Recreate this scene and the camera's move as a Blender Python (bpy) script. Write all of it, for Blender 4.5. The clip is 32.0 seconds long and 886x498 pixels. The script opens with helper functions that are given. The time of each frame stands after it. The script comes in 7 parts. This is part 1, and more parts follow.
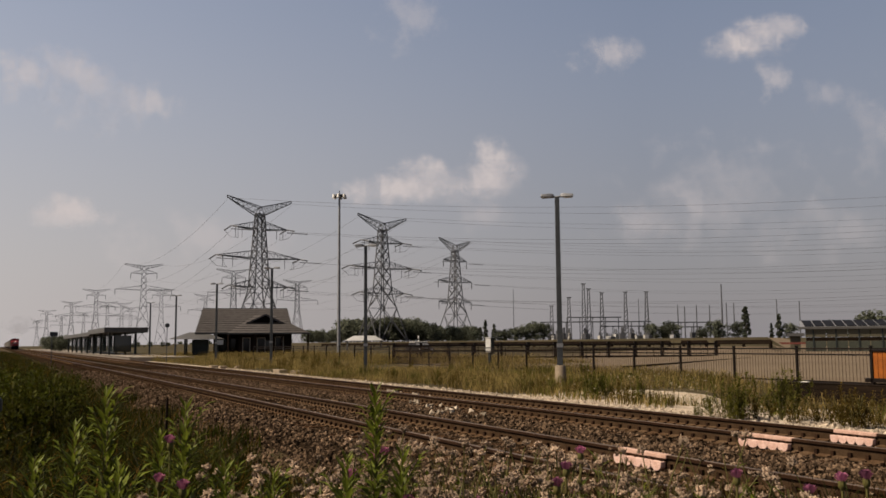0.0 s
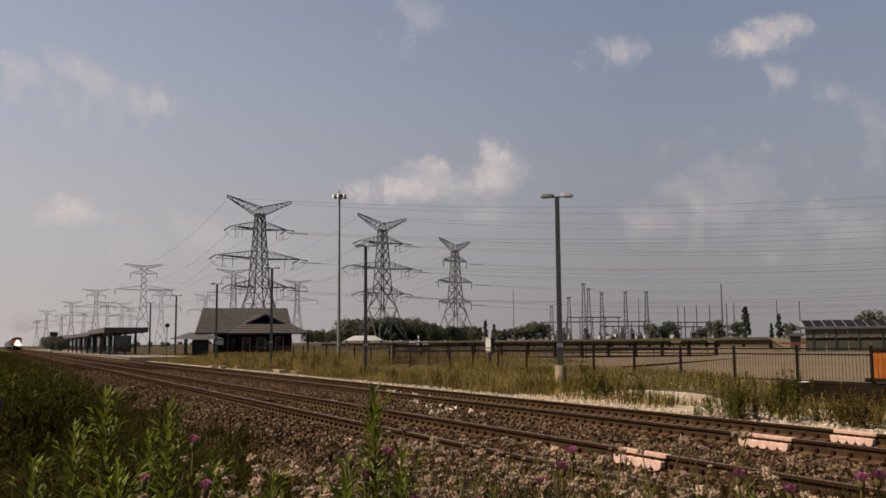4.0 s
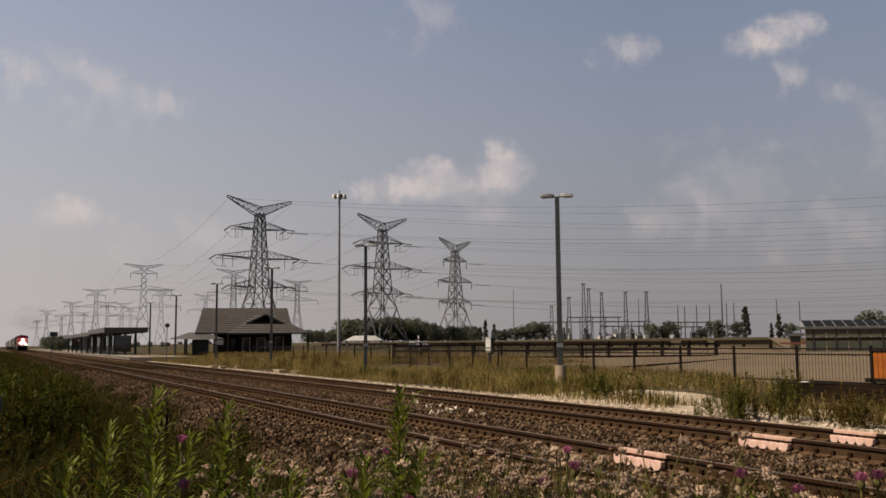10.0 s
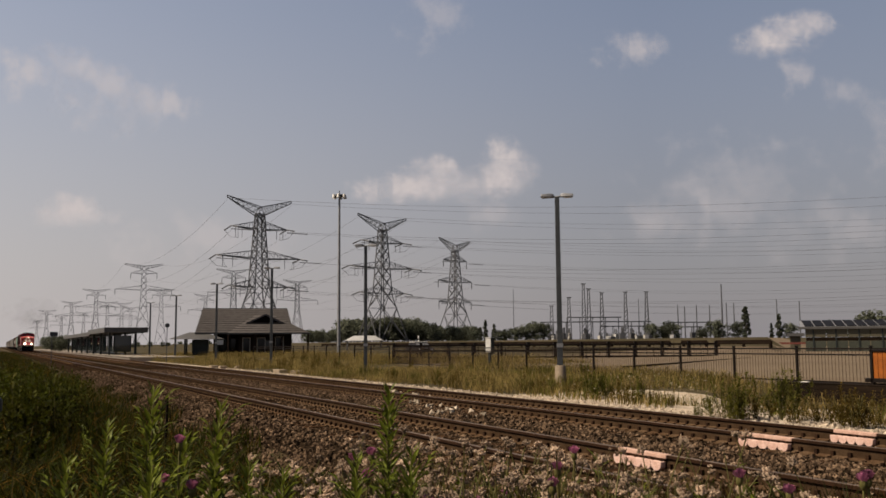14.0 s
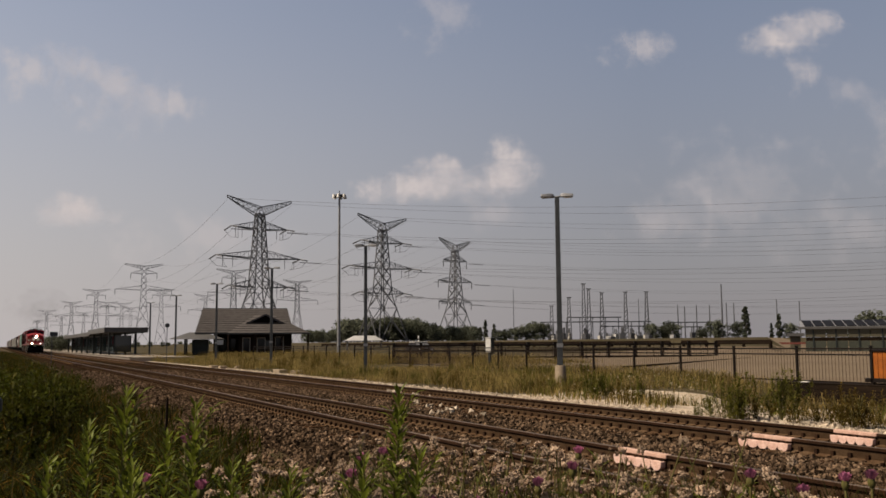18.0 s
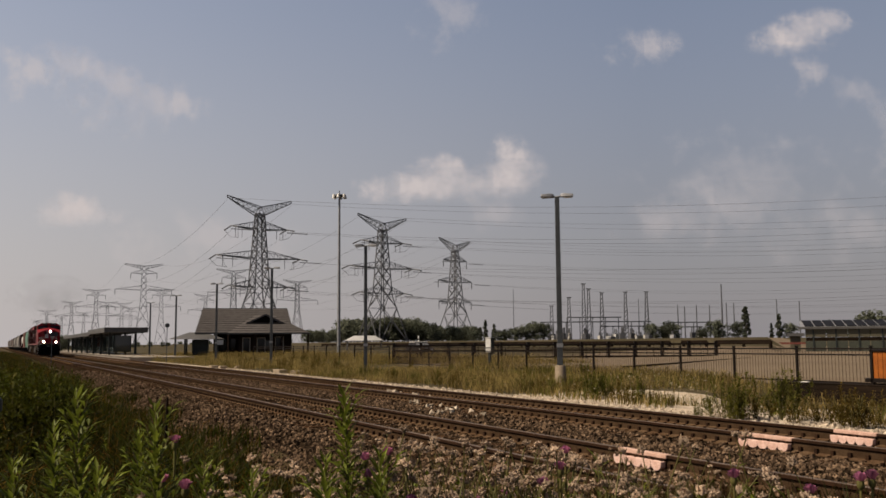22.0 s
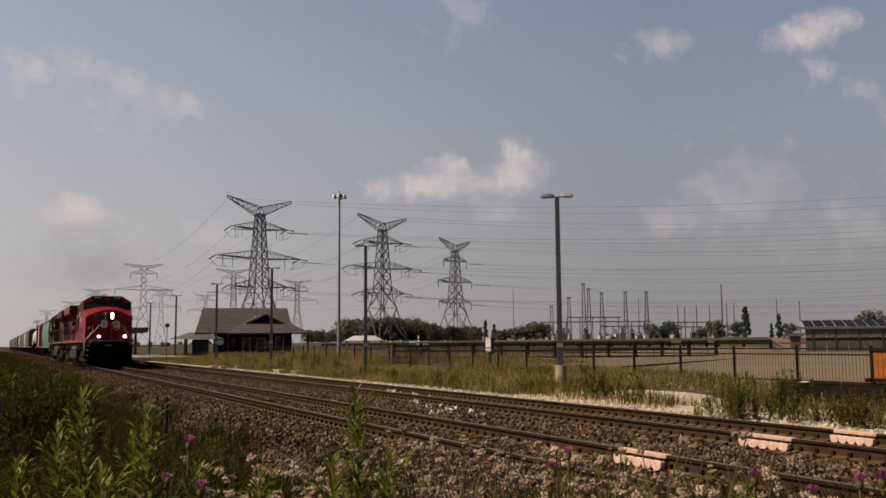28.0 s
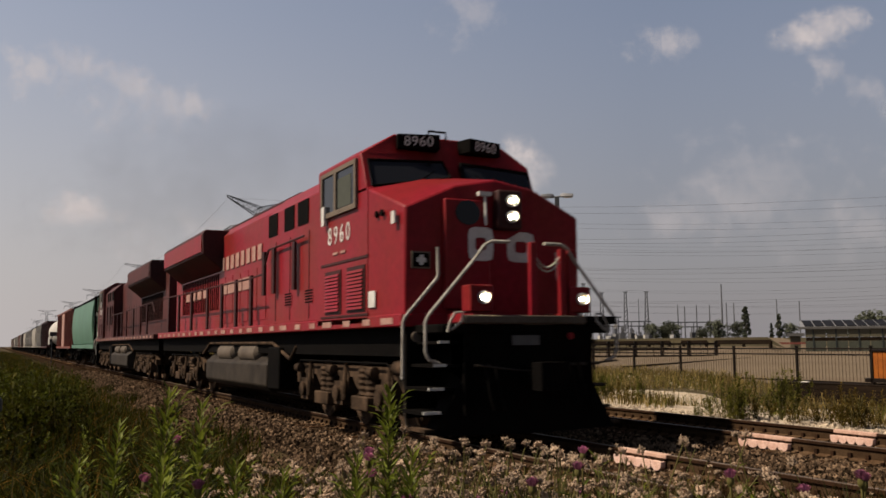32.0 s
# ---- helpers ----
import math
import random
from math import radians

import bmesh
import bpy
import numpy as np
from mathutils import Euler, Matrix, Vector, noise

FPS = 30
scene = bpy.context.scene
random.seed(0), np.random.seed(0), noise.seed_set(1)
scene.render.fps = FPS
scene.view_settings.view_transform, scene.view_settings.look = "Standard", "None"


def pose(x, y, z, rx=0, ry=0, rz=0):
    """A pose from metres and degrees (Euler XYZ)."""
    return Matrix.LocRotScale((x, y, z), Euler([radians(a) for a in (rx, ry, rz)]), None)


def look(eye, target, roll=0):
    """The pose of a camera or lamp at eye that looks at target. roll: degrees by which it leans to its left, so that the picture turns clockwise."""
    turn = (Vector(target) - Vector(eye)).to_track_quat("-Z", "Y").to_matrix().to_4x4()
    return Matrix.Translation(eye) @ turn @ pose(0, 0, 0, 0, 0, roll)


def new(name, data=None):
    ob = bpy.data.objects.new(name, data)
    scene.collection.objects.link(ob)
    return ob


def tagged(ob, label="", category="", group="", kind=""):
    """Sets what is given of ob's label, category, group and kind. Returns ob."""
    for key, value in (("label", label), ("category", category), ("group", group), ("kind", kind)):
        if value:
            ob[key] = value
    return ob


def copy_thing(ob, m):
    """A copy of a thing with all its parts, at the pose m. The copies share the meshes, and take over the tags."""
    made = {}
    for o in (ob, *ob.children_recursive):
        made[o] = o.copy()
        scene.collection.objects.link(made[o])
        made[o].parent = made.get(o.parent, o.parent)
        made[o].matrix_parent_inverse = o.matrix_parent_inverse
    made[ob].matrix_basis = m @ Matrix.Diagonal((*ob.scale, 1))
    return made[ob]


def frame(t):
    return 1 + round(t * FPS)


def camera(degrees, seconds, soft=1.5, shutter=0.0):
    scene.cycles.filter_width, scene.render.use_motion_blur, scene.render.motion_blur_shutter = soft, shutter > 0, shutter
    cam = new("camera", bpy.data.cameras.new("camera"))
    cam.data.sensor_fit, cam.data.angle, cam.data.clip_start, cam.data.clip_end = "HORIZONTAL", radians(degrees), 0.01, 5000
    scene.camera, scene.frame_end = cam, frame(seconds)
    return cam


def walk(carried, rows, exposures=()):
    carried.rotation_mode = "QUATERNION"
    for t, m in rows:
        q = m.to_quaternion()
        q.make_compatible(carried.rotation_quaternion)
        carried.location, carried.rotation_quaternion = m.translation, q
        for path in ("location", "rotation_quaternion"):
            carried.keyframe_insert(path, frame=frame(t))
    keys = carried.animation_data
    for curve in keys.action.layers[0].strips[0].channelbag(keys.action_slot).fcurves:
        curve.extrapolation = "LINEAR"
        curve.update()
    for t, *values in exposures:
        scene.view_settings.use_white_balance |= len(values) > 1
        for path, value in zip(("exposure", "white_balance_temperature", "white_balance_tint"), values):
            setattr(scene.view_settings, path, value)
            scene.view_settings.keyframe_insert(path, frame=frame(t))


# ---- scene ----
# World: X runs across the railway, away from the viewer; Y runs along it, towards the coming train; z = 0 is the top of the rails.
EYE = (0.0, 0.0, 1.33)
cam = camera(52.33, 32.0, soft=1.6, shutter=0.2)
AIM = look(EYE, (0.43905 * 100, 0.89230 * 100, 1.33 + 10.408), -0.421)
walk(cam, [(0.0, AIM), (32.0, AIM)], [(0.0, 0.5, 6500, 10), (32.0, 0.5, 6500, 10)])

# ---- light ----
SUN_AZ, SUN_EL = radians(-75), radians(50)
GLOW_AZ = radians(-60)  # the middle of the bright side of the haze
world = bpy.data.worlds.new("hazy_sky")
scene.world = world
world.use_nodes = True
wn, wl = world.node_tree.nodes, world.node_tree.links
sky = wn.new("ShaderNodeTexSky")
sky.sky_type, sky.sun_disc = "NISHITA", False
sky.sun_elevation, sky.sun_rotation = SUN_EL, SUN_AZ
sky.altitude, sky.air_density, sky.dust_density, sky.ozone_density = 100, 1.0, 1.0, 1.5
SKY_POWER = 0.078
# summer haze: pale towards the horizon, brighter on the sun's side
direction = wn.new("ShaderNodeTexCoord")
towards_sun = wn.new("ShaderNodeVectorMath")
towards_sun.operation = "DOT_PRODUCT"
towards_sun.inputs[1].default_value = (math.sin(GLOW_AZ), math.cos(GLOW_AZ), 0.0)
wl.new(direction.outputs["Generated"], towards_sun.inputs[0])
side = wn.new("ShaderNodeMapRange")
side.inputs["From Min"].default_value, side.inputs["From Max"].default_value = -0.15, 0.65
side.inputs["To Min"].default_value, side.inputs["To Max"].default_value = 0.0, 1.0
wl.new(towards_sun.outputs["Value"], side.inputs["Value"])
haze = wn.new("ShaderNodeMix")
haze.data_type = "RGBA"
haze.inputs["A"].default_value = (0.190 / SKY_POWER, 0.1765 / SKY_POWER, 0.182 / SKY_POWER, 1)
haze.inputs["B"].default_value = (0.376 / SKY_POWER, 0.344 / SKY_POWER, 0.337 / SKY_POWER, 1)
wl.new(side.outputs[0], haze.inputs["Factor"])
away = wn.new("ShaderNodeMapRange")
away.interpolation_type = "SMOOTHSTEP"
away.inputs["From Min"].default_value, away.inputs["From Max"].default_value = -1.0, -0.38
away.inputs["To Min"].default_value, away.inputs["To Max"].default_value = 0.55, 1.0
wl.new(towards_sun.outputs["Value"], away.inputs["Value"])
deeper = wn.new("ShaderNodeVectorMath")
deeper.operation = "SCALE"
upward = wn.new("ShaderNodeSeparateXYZ")
wl.new(direction.outputs["Generated"], upward.inputs[0])
thick = wn.new("ShaderNodeMapRange")
thick.interpolation_type = "SMOOTHSTEP"
thick.inputs["From Min"].default_value, thick.inputs["From Max"].default_value = -0.05, 0.50
thick.inputs["To Min"].default_value, thick.inputs["To Max"].default_value = 1.0, 0.35
wl.new(upward.outputs["Z"], thick.inputs["Value"])
hazy = wn.new("ShaderNodeMix")
hazy.data_type = "RGBA"
wl.new(thick.outputs[0], hazy.inputs["Factor"])
wl.new(sky.outputs[0], hazy.inputs["A"])
wl.new(haze.outputs["Result"], hazy.inputs["B"])
wl.new(hazy.outputs["Result"], deeper.inputs[0])
# the sky deepens overhead, above the haze
zenith = wn.new("ShaderNodeMapRange")
zenith.interpolation_type = "SMOOTHSTEP"
zenith.inputs["From Min"].default_value, zenith.inputs["From Max"].default_value = 0.38, 0.80
zenith.inputs["To Min"].default_value, zenith.inputs["To Max"].default_value = 1.0, 0.35
wl.new(upward.outputs["Z"], zenith.inputs["Value"])
depth_of_sky = wn.new("ShaderNodeMath")
depth_of_sky.operation = "MULTIPLY"
wl.new(away.outputs[0], depth_of_sky.inputs[0])
wl.new(zenith.outputs[0], depth_of_sky.inputs[1])
wl.new(depth_of_sky.outputs[0], deeper.inputs["Scale"])
wl.new(deeper.outputs[0], wn["Background"].inputs[0])
wn["Background"].inputs[1].default_value = SKY_POWER

sun = new("sun", bpy.data.lights.new("sun", "SUN"))
sun.data.energy, sun.data.angle, sun.data.color = 5.0, radians(0.6), (1.0, 0.85, 0.67)
SUN_DIR = Vector((math.sin(SUN_AZ) * math.cos(SUN_EL), math.cos(SUN_AZ) * math.cos(SUN_EL), math.sin(SUN_EL)))
sun.matrix_basis = look(SUN_DIR * 60, (0, 0, 0))


# ---- materials ----
def material(name, colour, rough=0.7, metal=0.0, spread=0.25, scale=3.0, fine=40.0, bump=0.15, second=None, amount=0.5,
             island=False, spec=0.22, stretch=(1, 1, 1), each=False, thin=0.0):
    """A surface with a base colour, wear at two scales and a fine relief; second: the colour of its stains."""
    m = bpy.data.materials.new(name)
    m.use_nodes = True
    n, l = m.node_tree.nodes, m.node_tree.links
    b = n["Principled BSDF"]
    b.inputs["Roughness"].default_value, b.inputs["Metallic"].default_value = rough, metal
    b.inputs["Specular IOR Level"].default_value = spec
    tc, mp = n.new("ShaderNodeTexCoord"), n.new("ShaderNodeMapping")
    mp.inputs["Scale"].default_value = stretch
    l.new(tc.outputs["Object"], mp.inputs[0])
    big, small = n.new("ShaderNodeTexNoise"), n.new("ShaderNodeTexNoise")
    big.inputs["Scale"].default_value, small.inputs["Scale"].default_value = scale, fine
    big.inputs["Detail"].default_value, small.inputs["Detail"].default_value = 5, 3
    for t in (big, small):
        l.new(mp.outputs[0], t.inputs["Vector"])
    ramp = n.new("ShaderNodeValToRGB")
    ramp.color_ramp.elements[0].position, ramp.color_ramp.elements[1].position = 0.38, 0.68
    dark = second or tuple(c * (1 - spread * 1.6) for c in colour)
    ramp.color_ramp.elements[0].color = (*colour, 1)
    ramp.color_ramp.elements[1].color = (*[c + (d - c) * amount * 2 if second is None else c + (d - c) * amount for c, d in zip(colour, dark)], 1)
    l.new(big.outputs["Fac"], ramp.inputs[0])
    vary = n.new("ShaderNodeHueSaturation")
    l.new(ramp.outputs[0], vary.inputs["Color"])
    mr = n.new("ShaderNodeMapRange")
    mr.inputs["From Min"].default_value, mr.inputs["From Max"].default_value = 0.25, 0.75
    mr.inputs["To Min"].default_value, mr.inputs["To Max"].default_value = 1 - spread, 1 + spread
    l.new(small.outputs["Fac"], mr.inputs["Value"])
    val = mr.outputs[0]
    if island or each:
        g = n.new("ShaderNodeNewGeometry" if island else "ShaderNodeObjectInfo")
        m2 = n.new("ShaderNodeMapRange")
        m2.inputs["To Min"].default_value, m2.inputs["To Max"].default_value = 1 - spread * 1.5, 1 + spread * 1.5
        l.new(g.outputs["Random Per Island" if island else "Random"], m2.inputs["Value"])
        mul = n.new("ShaderNodeMath")
        mul.operation = "MULTIPLY"
        l.new(m2.outputs[0], mul.inputs[0])
        l.new(val, mul.inputs[1])
        val = mul.outputs[0]
    l.new(val, vary.inputs["Value"])
    l.new(vary.outputs[0], b.inputs["Base Color"])
    if bump:
        bp = n.new("ShaderNodeBump")
        bp.inputs["Strength"].default_value, bp.inputs["Distance"].default_value = bump, 0.02
        l.new(small.outputs["Fac"], bp.inputs["Height"])
        l.new(bp.outputs[0], b.inputs["Normal"])
    if thin:
        # thin leaves let some daylight through
        pass_on, both = n.new("ShaderNodeBsdfTranslucent"), n.new("ShaderNodeMixShader")
        both.inputs[0].default_value = thin
        l.new(vary.outputs[0], pass_on.inputs["Color"])
        l.new(b.outputs[0], both.inputs[1])
        l.new(pass_on.outputs[0], both.inputs[2])
        l.new(both.outputs[0], n["Material Output"].inputs["Surface"])
    return m


def glow(name, colour, strength):
    m = bpy.data.materials.new(name)
    m.use_nodes = True
    n = m.node_tree.nodes
    b = n["Principled BSDF"]
    b.inputs["Base Color"].default_value = (0.8, 0.8, 0.8, 1)
    b.inputs["Emission Color"].default_value, b.inputs["Emission Strength"].default_value = (*colour, 1), strength
    return m


def glass(name, colour, rough=0.03, shine=0.8):
    m = bpy.data.materials.new(name)
    m.use_nodes = True
    b = m.node_tree.nodes["Principled BSDF"]
    b.inputs["Base Color"].default_value = (*colour, 1)
    b.inputs["Roughness"].default_value, b.inputs["Specular IOR Level"].default_value = rough, shine
    return m


SOIL = material("dry_soil", (0.0487, 0.0313, 0.0153), 0.95, second=(0.0244, 0.0244, 0.00835), amount=0.8, scale=0.8, fine=25, bump=0.5, spec=0.06)
FIELD = material("dry_field", (0.052, 0.041, 0.022), 0.95, second=(0.036, 0.0296, 0.0136), amount=0.8, scale=0.05, fine=2.0, bump=0.3, spec=0.06)
# bed much darker than its stones: shade of the gaps in the colour
BALLAST = material("shade_toned_ballast_bed", (0.024, 0.016, 0.0096), 0.95, second=(0.0104, 0.0064, 0.004), amount=0.8, scale=5, fine=30, bump=1.0, spec=0.0)
WHITE_GRAVEL = material("pale_gravel", (0.40, 0.335, 0.255), 0.95, second=(0.24, 0.19, 0.135), amount=0.8, scale=2, fine=30, bump=0.8, spec=0.06)
ASPHALT = material("worn_asphalt", (0.132, 0.1008, 0.0688), 0.9, second=(0.1, 0.0752, 0.0512), amount=0.7, scale=0.15, fine=20, bump=0.1, spec=0.06)
PLATFORM = material("platform_concrete", (0.2088, 0.181, 0.1462), 0.9, second=(0.1531, 0.1253, 0.1044), amount=0.7, scale=0.3, fine=12)
STONE = material("ballast_stone", (0.116, 0.077, 0.049), 0.9, spread=0.6, scale=8, fine=60, second=(0.016, 0.010, 0.006), amount=0.8, island=True, spec=0.0)
PALE_STONE = material("pale_stone", (0.42, 0.345, 0.26), 0.9, spread=0.3, scale=8, fine=60, island=True, spec=0.06)
RUST = material("rusty_rail_steel", (0.0272, 0.0132, 0.0068), 0.85, spec=0.06, second=(0.0112, 0.0056, 0.0032), amount=0.8, scale=4, fine=60)
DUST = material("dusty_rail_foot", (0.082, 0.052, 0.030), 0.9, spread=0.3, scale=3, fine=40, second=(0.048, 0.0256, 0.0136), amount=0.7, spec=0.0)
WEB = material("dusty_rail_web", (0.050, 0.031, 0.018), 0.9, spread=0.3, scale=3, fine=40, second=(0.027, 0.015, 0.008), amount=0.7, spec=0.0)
RAILTOP = material("worn_rail_head", (0.120, 0.086, 0.062), 0.55, metal=0.25, spread=0.3, scale=2, fine=30, bump=0.05, stretch=(6, 0.4, 6))
TIE = material("creosoted_tie", (0.0416, 0.0224, 0.012), 0.9, spread=0.3, scale=3, fine=40, second=(0.0176, 0.0096, 0.0056), amount=0.8, bump=0.6, stretch=(0.6, 5, 5), each=True, spec=0.0)
JOINTCAP = material("salmon_joint_cap", (0.448, 0.296, 0.232), 0.7, second=(0.288, 0.16, 0.112), amount=0.5, scale=9, fine=60)
JOINT = material("painted_joint", (0.544, 0.368, 0.304), 0.7, second=(0.336, 0.176, 0.128), amount=0.55, scale=9, fine=60)
RED = material("red_paint", (0.176, 0.0082, 0.0158), 0.42, spread=0.16, scale=0.7, fine=10, second=(0.135, 0.0162, 0.0103), amount=0.85, bump=0.05, spec=0.12)
RED2 = material("faded_red_paint", (0.0592, 0.0132, 0.0118), 0.6, spread=0.2, scale=0.8, fine=9, second=(0.0244, 0.00766, 0.00696), amount=0.8, bump=0.05)
# soot-dark red; also paints in shade at the stanchions and wing underside
ROOFRED = material("sooty_shaded_red_paint", (0.0418, 0.00835, 0.00766), 0.6, spread=0.2, scale=1, fine=12, second=(0.0139, 0.00626, 0.00626), amount=0.8)
BLACK = material("black_underframe", (0.0028, 0.0024, 0.00224), 0.8, spread=0.4, scale=3, fine=30, second=(0.0056, 0.0044, 0.0036), amount=0.6, spec=0.03)
GRIME = material("dusty_truck_steel", (0.0624, 0.04, 0.0256), 0.85, spread=0.3, scale=3, fine=25, second=(0.0048, 0.0036, 0.0028), amount=0.9, spec=0.06)
TANKGREY = material("grey_tank_paint", (0.0336, 0.0272, 0.0216), 0.6, spread=0.2, scale=2, fine=20, second=(0.0112, 0.0088, 0.0072), amount=0.7, spec=0.08)
WHITE = material("white_paint", (0.5011, 0.4872, 0.4594), 0.5, spread=0.1, scale=3, fine=20, second=(0.2923, 0.2645, 0.2366), amount=0.5, bump=0.03, spec=0.45)
STRIP = material("faded_reflective", (0.3132, 0.1879, 0.1531), 0.6, spread=0.2, scale=4, fine=20, second=(0.174, 0.0626, 0.0487), amount=0.6, bump=0)
DULLWHITE = material("dusty_white_paint", (0.32, 0.296, 0.264), 0.6, spread=0.2, scale=3, fine=20, second=(0.176, 0.152, 0.128), amount=0.6, bump=0.03, spec=0.15)
WHITE2 = material("weathered_white_paint", (0.4176, 0.3967, 0.3619), 0.6, spread=0.1, scale=0.7, fine=12, second=(0.2506, 0.2297, 0.2018), amount=0.7, bump=0.03)
GREEN = material("green_car_paint", (0.056, 0.136, 0.092), 0.5, spread=0.12, scale=0.5, fine=10, second=(0.036, 0.088, 0.06), amount=0.7, bump=0.03, spec=0.45)
BOXRED = material("oxide_red_car_paint", (0.1392, 0.0418, 0.0313), 0.65, spread=0.2, scale=0.6, fine=10, second=(0.0766, 0.0278, 0.0209), amount=0.8)
PALEHOP = material("pale_grey_car_paint", (0.2506, 0.2297, 0.2018), 0.65, spread=0.15, scale=0.5, fine=8, second=(0.1392, 0.1253, 0.1078), amount=0.8)
GLAZING = material("dusty_glazing", (0.08, 0.0704, 0.0464), 0.6, spread=0.15, scale=0.4, fine=6, second=(0.056, 0.0512, 0.0336), amount=0.7, bump=0)
TEALGLAZING = material("grey_green_glazing", (0.0496, 0.0528, 0.04), 0.6, spread=0.15, scale=0.4, fine=6, second=(0.036, 0.04, 0.0304), amount=0.7, bump=0)
HOPGREY = material("grey_car_paint", (0.1253, 0.1149, 0.1009), 0.65, spread=0.15, scale=0.5, fine=8, second=(0.0696, 0.0626, 0.0543), amount=0.8)
WINDOW = glass("dark_cab_glass", (0.010, 0.011, 0.014), 0.05, 0.28)
SHELTERGLASS = glass("shelter_glass", (0.035, 0.045, 0.045), 0.02)
REFLECTOR = material("lamp_reflector_mirror", (0.9, 0.86, 0.78), 0.06, metal=1.0, spread=0.04, scale=5, fine=30, bump=0)
FRAMETAN = material("tan_window_frame", (0.12, 0.092, 0.068), 0.6, spread=0.15, scale=2, fine=20)
RESERVOIR = material("dusty_reservoir_paint", (0.092, 0.0736, 0.0576), 0.6, spread=0.2, scale=2, fine=20, second=(0.048, 0.0376, 0.0288), amount=0.7, spec=0.1)
LAMP = glow("headlamp_bulb", (1.0, 0.80, 0.52), 900)
STEEL = material("galvanised_steel", (0.1392, 0.1392, 0.1462), 0.55, metal=0.5, spread=0.15, scale=1, fine=15)
PYLON = material("lattice_steel", (0.1114, 0.1114, 0.1183), 0.6, metal=0.3, spread=0.2, scale=0.3, fine=5, bump=0)
POLE = material("dark_pole_paint", (0.0487, 0.0522, 0.0557), 0.5, spread=0.2, scale=1.5, fine=20)
PALEPOLE = material("pale_pole_metal", (0.2366, 0.2366, 0.2436), 0.5, metal=0.3, spread=0.15, scale=1.5, fine=20)
# fence black made lighter for the pickets: sunlight put into the colour
PICKET = material("sun_toned_picket_paint", (0.06, 0.0416, 0.0272), 0.6, spread=0.3, scale=3, fine=30, spec=0.1, each=True)
FENCE = material("black_fence_paint", (0.0096, 0.0064, 0.0048), 0.5, spread=0.3, scale=3, fine=30, spec=0.12)
WIRE = material("cable_aluminium", (0.1531, 0.1531, 0.1601), 0.6, metal=0.2, bump=0)
CONCRETE = material("cast_concrete", (0.24, 0.188, 0.132), 0.9, second=(0.16, 0.124, 0.084), amount=0.7, scale=3, fine=25)
SHINGLE = material("brown_shingles", (0.074, 0.067, 0.064), 0.9, spread=0.12, scale=1.5, fine=14, second=(0.054, 0.048, 0.046), amount=0.7, each=True, spec=0.06)
WALLDARK = material("dark_brick_wall", (0.0209, 0.0132, 0.0111), 0.9, spread=0.25, scale=2, fine=20, spec=0.06)
FASCIA = material("grey_fascia_metal", (0.0766, 0.0731, 0.0696), 0.6, spread=0.12, scale=1, fine=10)
DARKSTEEL = material("dark_green_steel", (0.0209, 0.0251, 0.0237), 0.5, spread=0.2, scale=2, fine=20)
TIMBER = material("dark_timber", (0.0128, 0.008, 0.0048), 0.9, spread=0.35, scale=2, fine=25, second=(0.0056, 0.004, 0.0024), amount=0.8, stretch=(1, 0.2, 1), spec=0.06)
ORANGE = material("orange_board", (0.2297, 0.0661, 0.00696), 0.6, spread=0.2, scale=3, fine=20, second=(0.1392, 0.0348, 0.00418), amount=0.7)
PANEL = material("solar_glass", (0.012, 0.012, 0.0144), 0.6, spec=0.04, spread=0.2, scale=1, fine=10, bump=0)
SILVER = material("pale_metal_roof", (0.348, 0.341, 0.3271), 0.5, spread=0.1, scale=1, fine=10)
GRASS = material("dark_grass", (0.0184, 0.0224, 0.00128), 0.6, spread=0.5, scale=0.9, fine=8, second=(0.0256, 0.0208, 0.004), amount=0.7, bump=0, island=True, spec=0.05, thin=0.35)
DRYGRASS = material("dry_grass", (0.235, 0.175, 0.062), 0.8, spread=0.4, scale=0.5, fine=8, second=(0.12, 0.085, 0.028), amount=0.9, bump=0, island=True, spec=0.06, thin=0.4)
LEAF = material("weed_leaf", (0.132, 0.152, 0.018), 0.5, spread=0.3, scale=3, fine=20, second=(0.036, 0.0528, 0.008), amount=0.8, bump=0, spec=0.12, island=True, thin=0.4)
TALLLEAF = material("bush_leaf", (0.032, 0.0384, 0.0032), 0.6, spread=0.45, scale=1.2, fine=12, second=(0.048, 0.0336, 0.004), amount=0.7, bump=0, spec=0.05, island=True, thin=0.35)
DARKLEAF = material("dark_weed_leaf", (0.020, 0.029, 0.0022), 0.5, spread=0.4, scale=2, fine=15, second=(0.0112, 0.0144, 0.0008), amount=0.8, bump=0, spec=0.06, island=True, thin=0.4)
STRAW = material("brown_straw", (0.12, 0.0656, 0.0144), 0.8, spread=0.4, scale=0.6, fine=8, second=(0.036, 0.024, 0.0032), amount=0.9, bump=0, island=True, spec=0.02, thin=0.4)
# dry brown, darkened further to paint the shade between flower plants
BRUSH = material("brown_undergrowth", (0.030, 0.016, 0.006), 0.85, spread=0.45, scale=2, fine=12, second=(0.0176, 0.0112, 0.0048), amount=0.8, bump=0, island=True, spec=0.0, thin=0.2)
VERGEGREEN = material("verge_green", (0.078, 0.084, 0.014), 0.8, spread=0.4, scale=0.5, fine=8, second=(0.125, 0.092, 0.024), amount=0.8, bump=0, island=True, spec=0.1, thin=0.4)
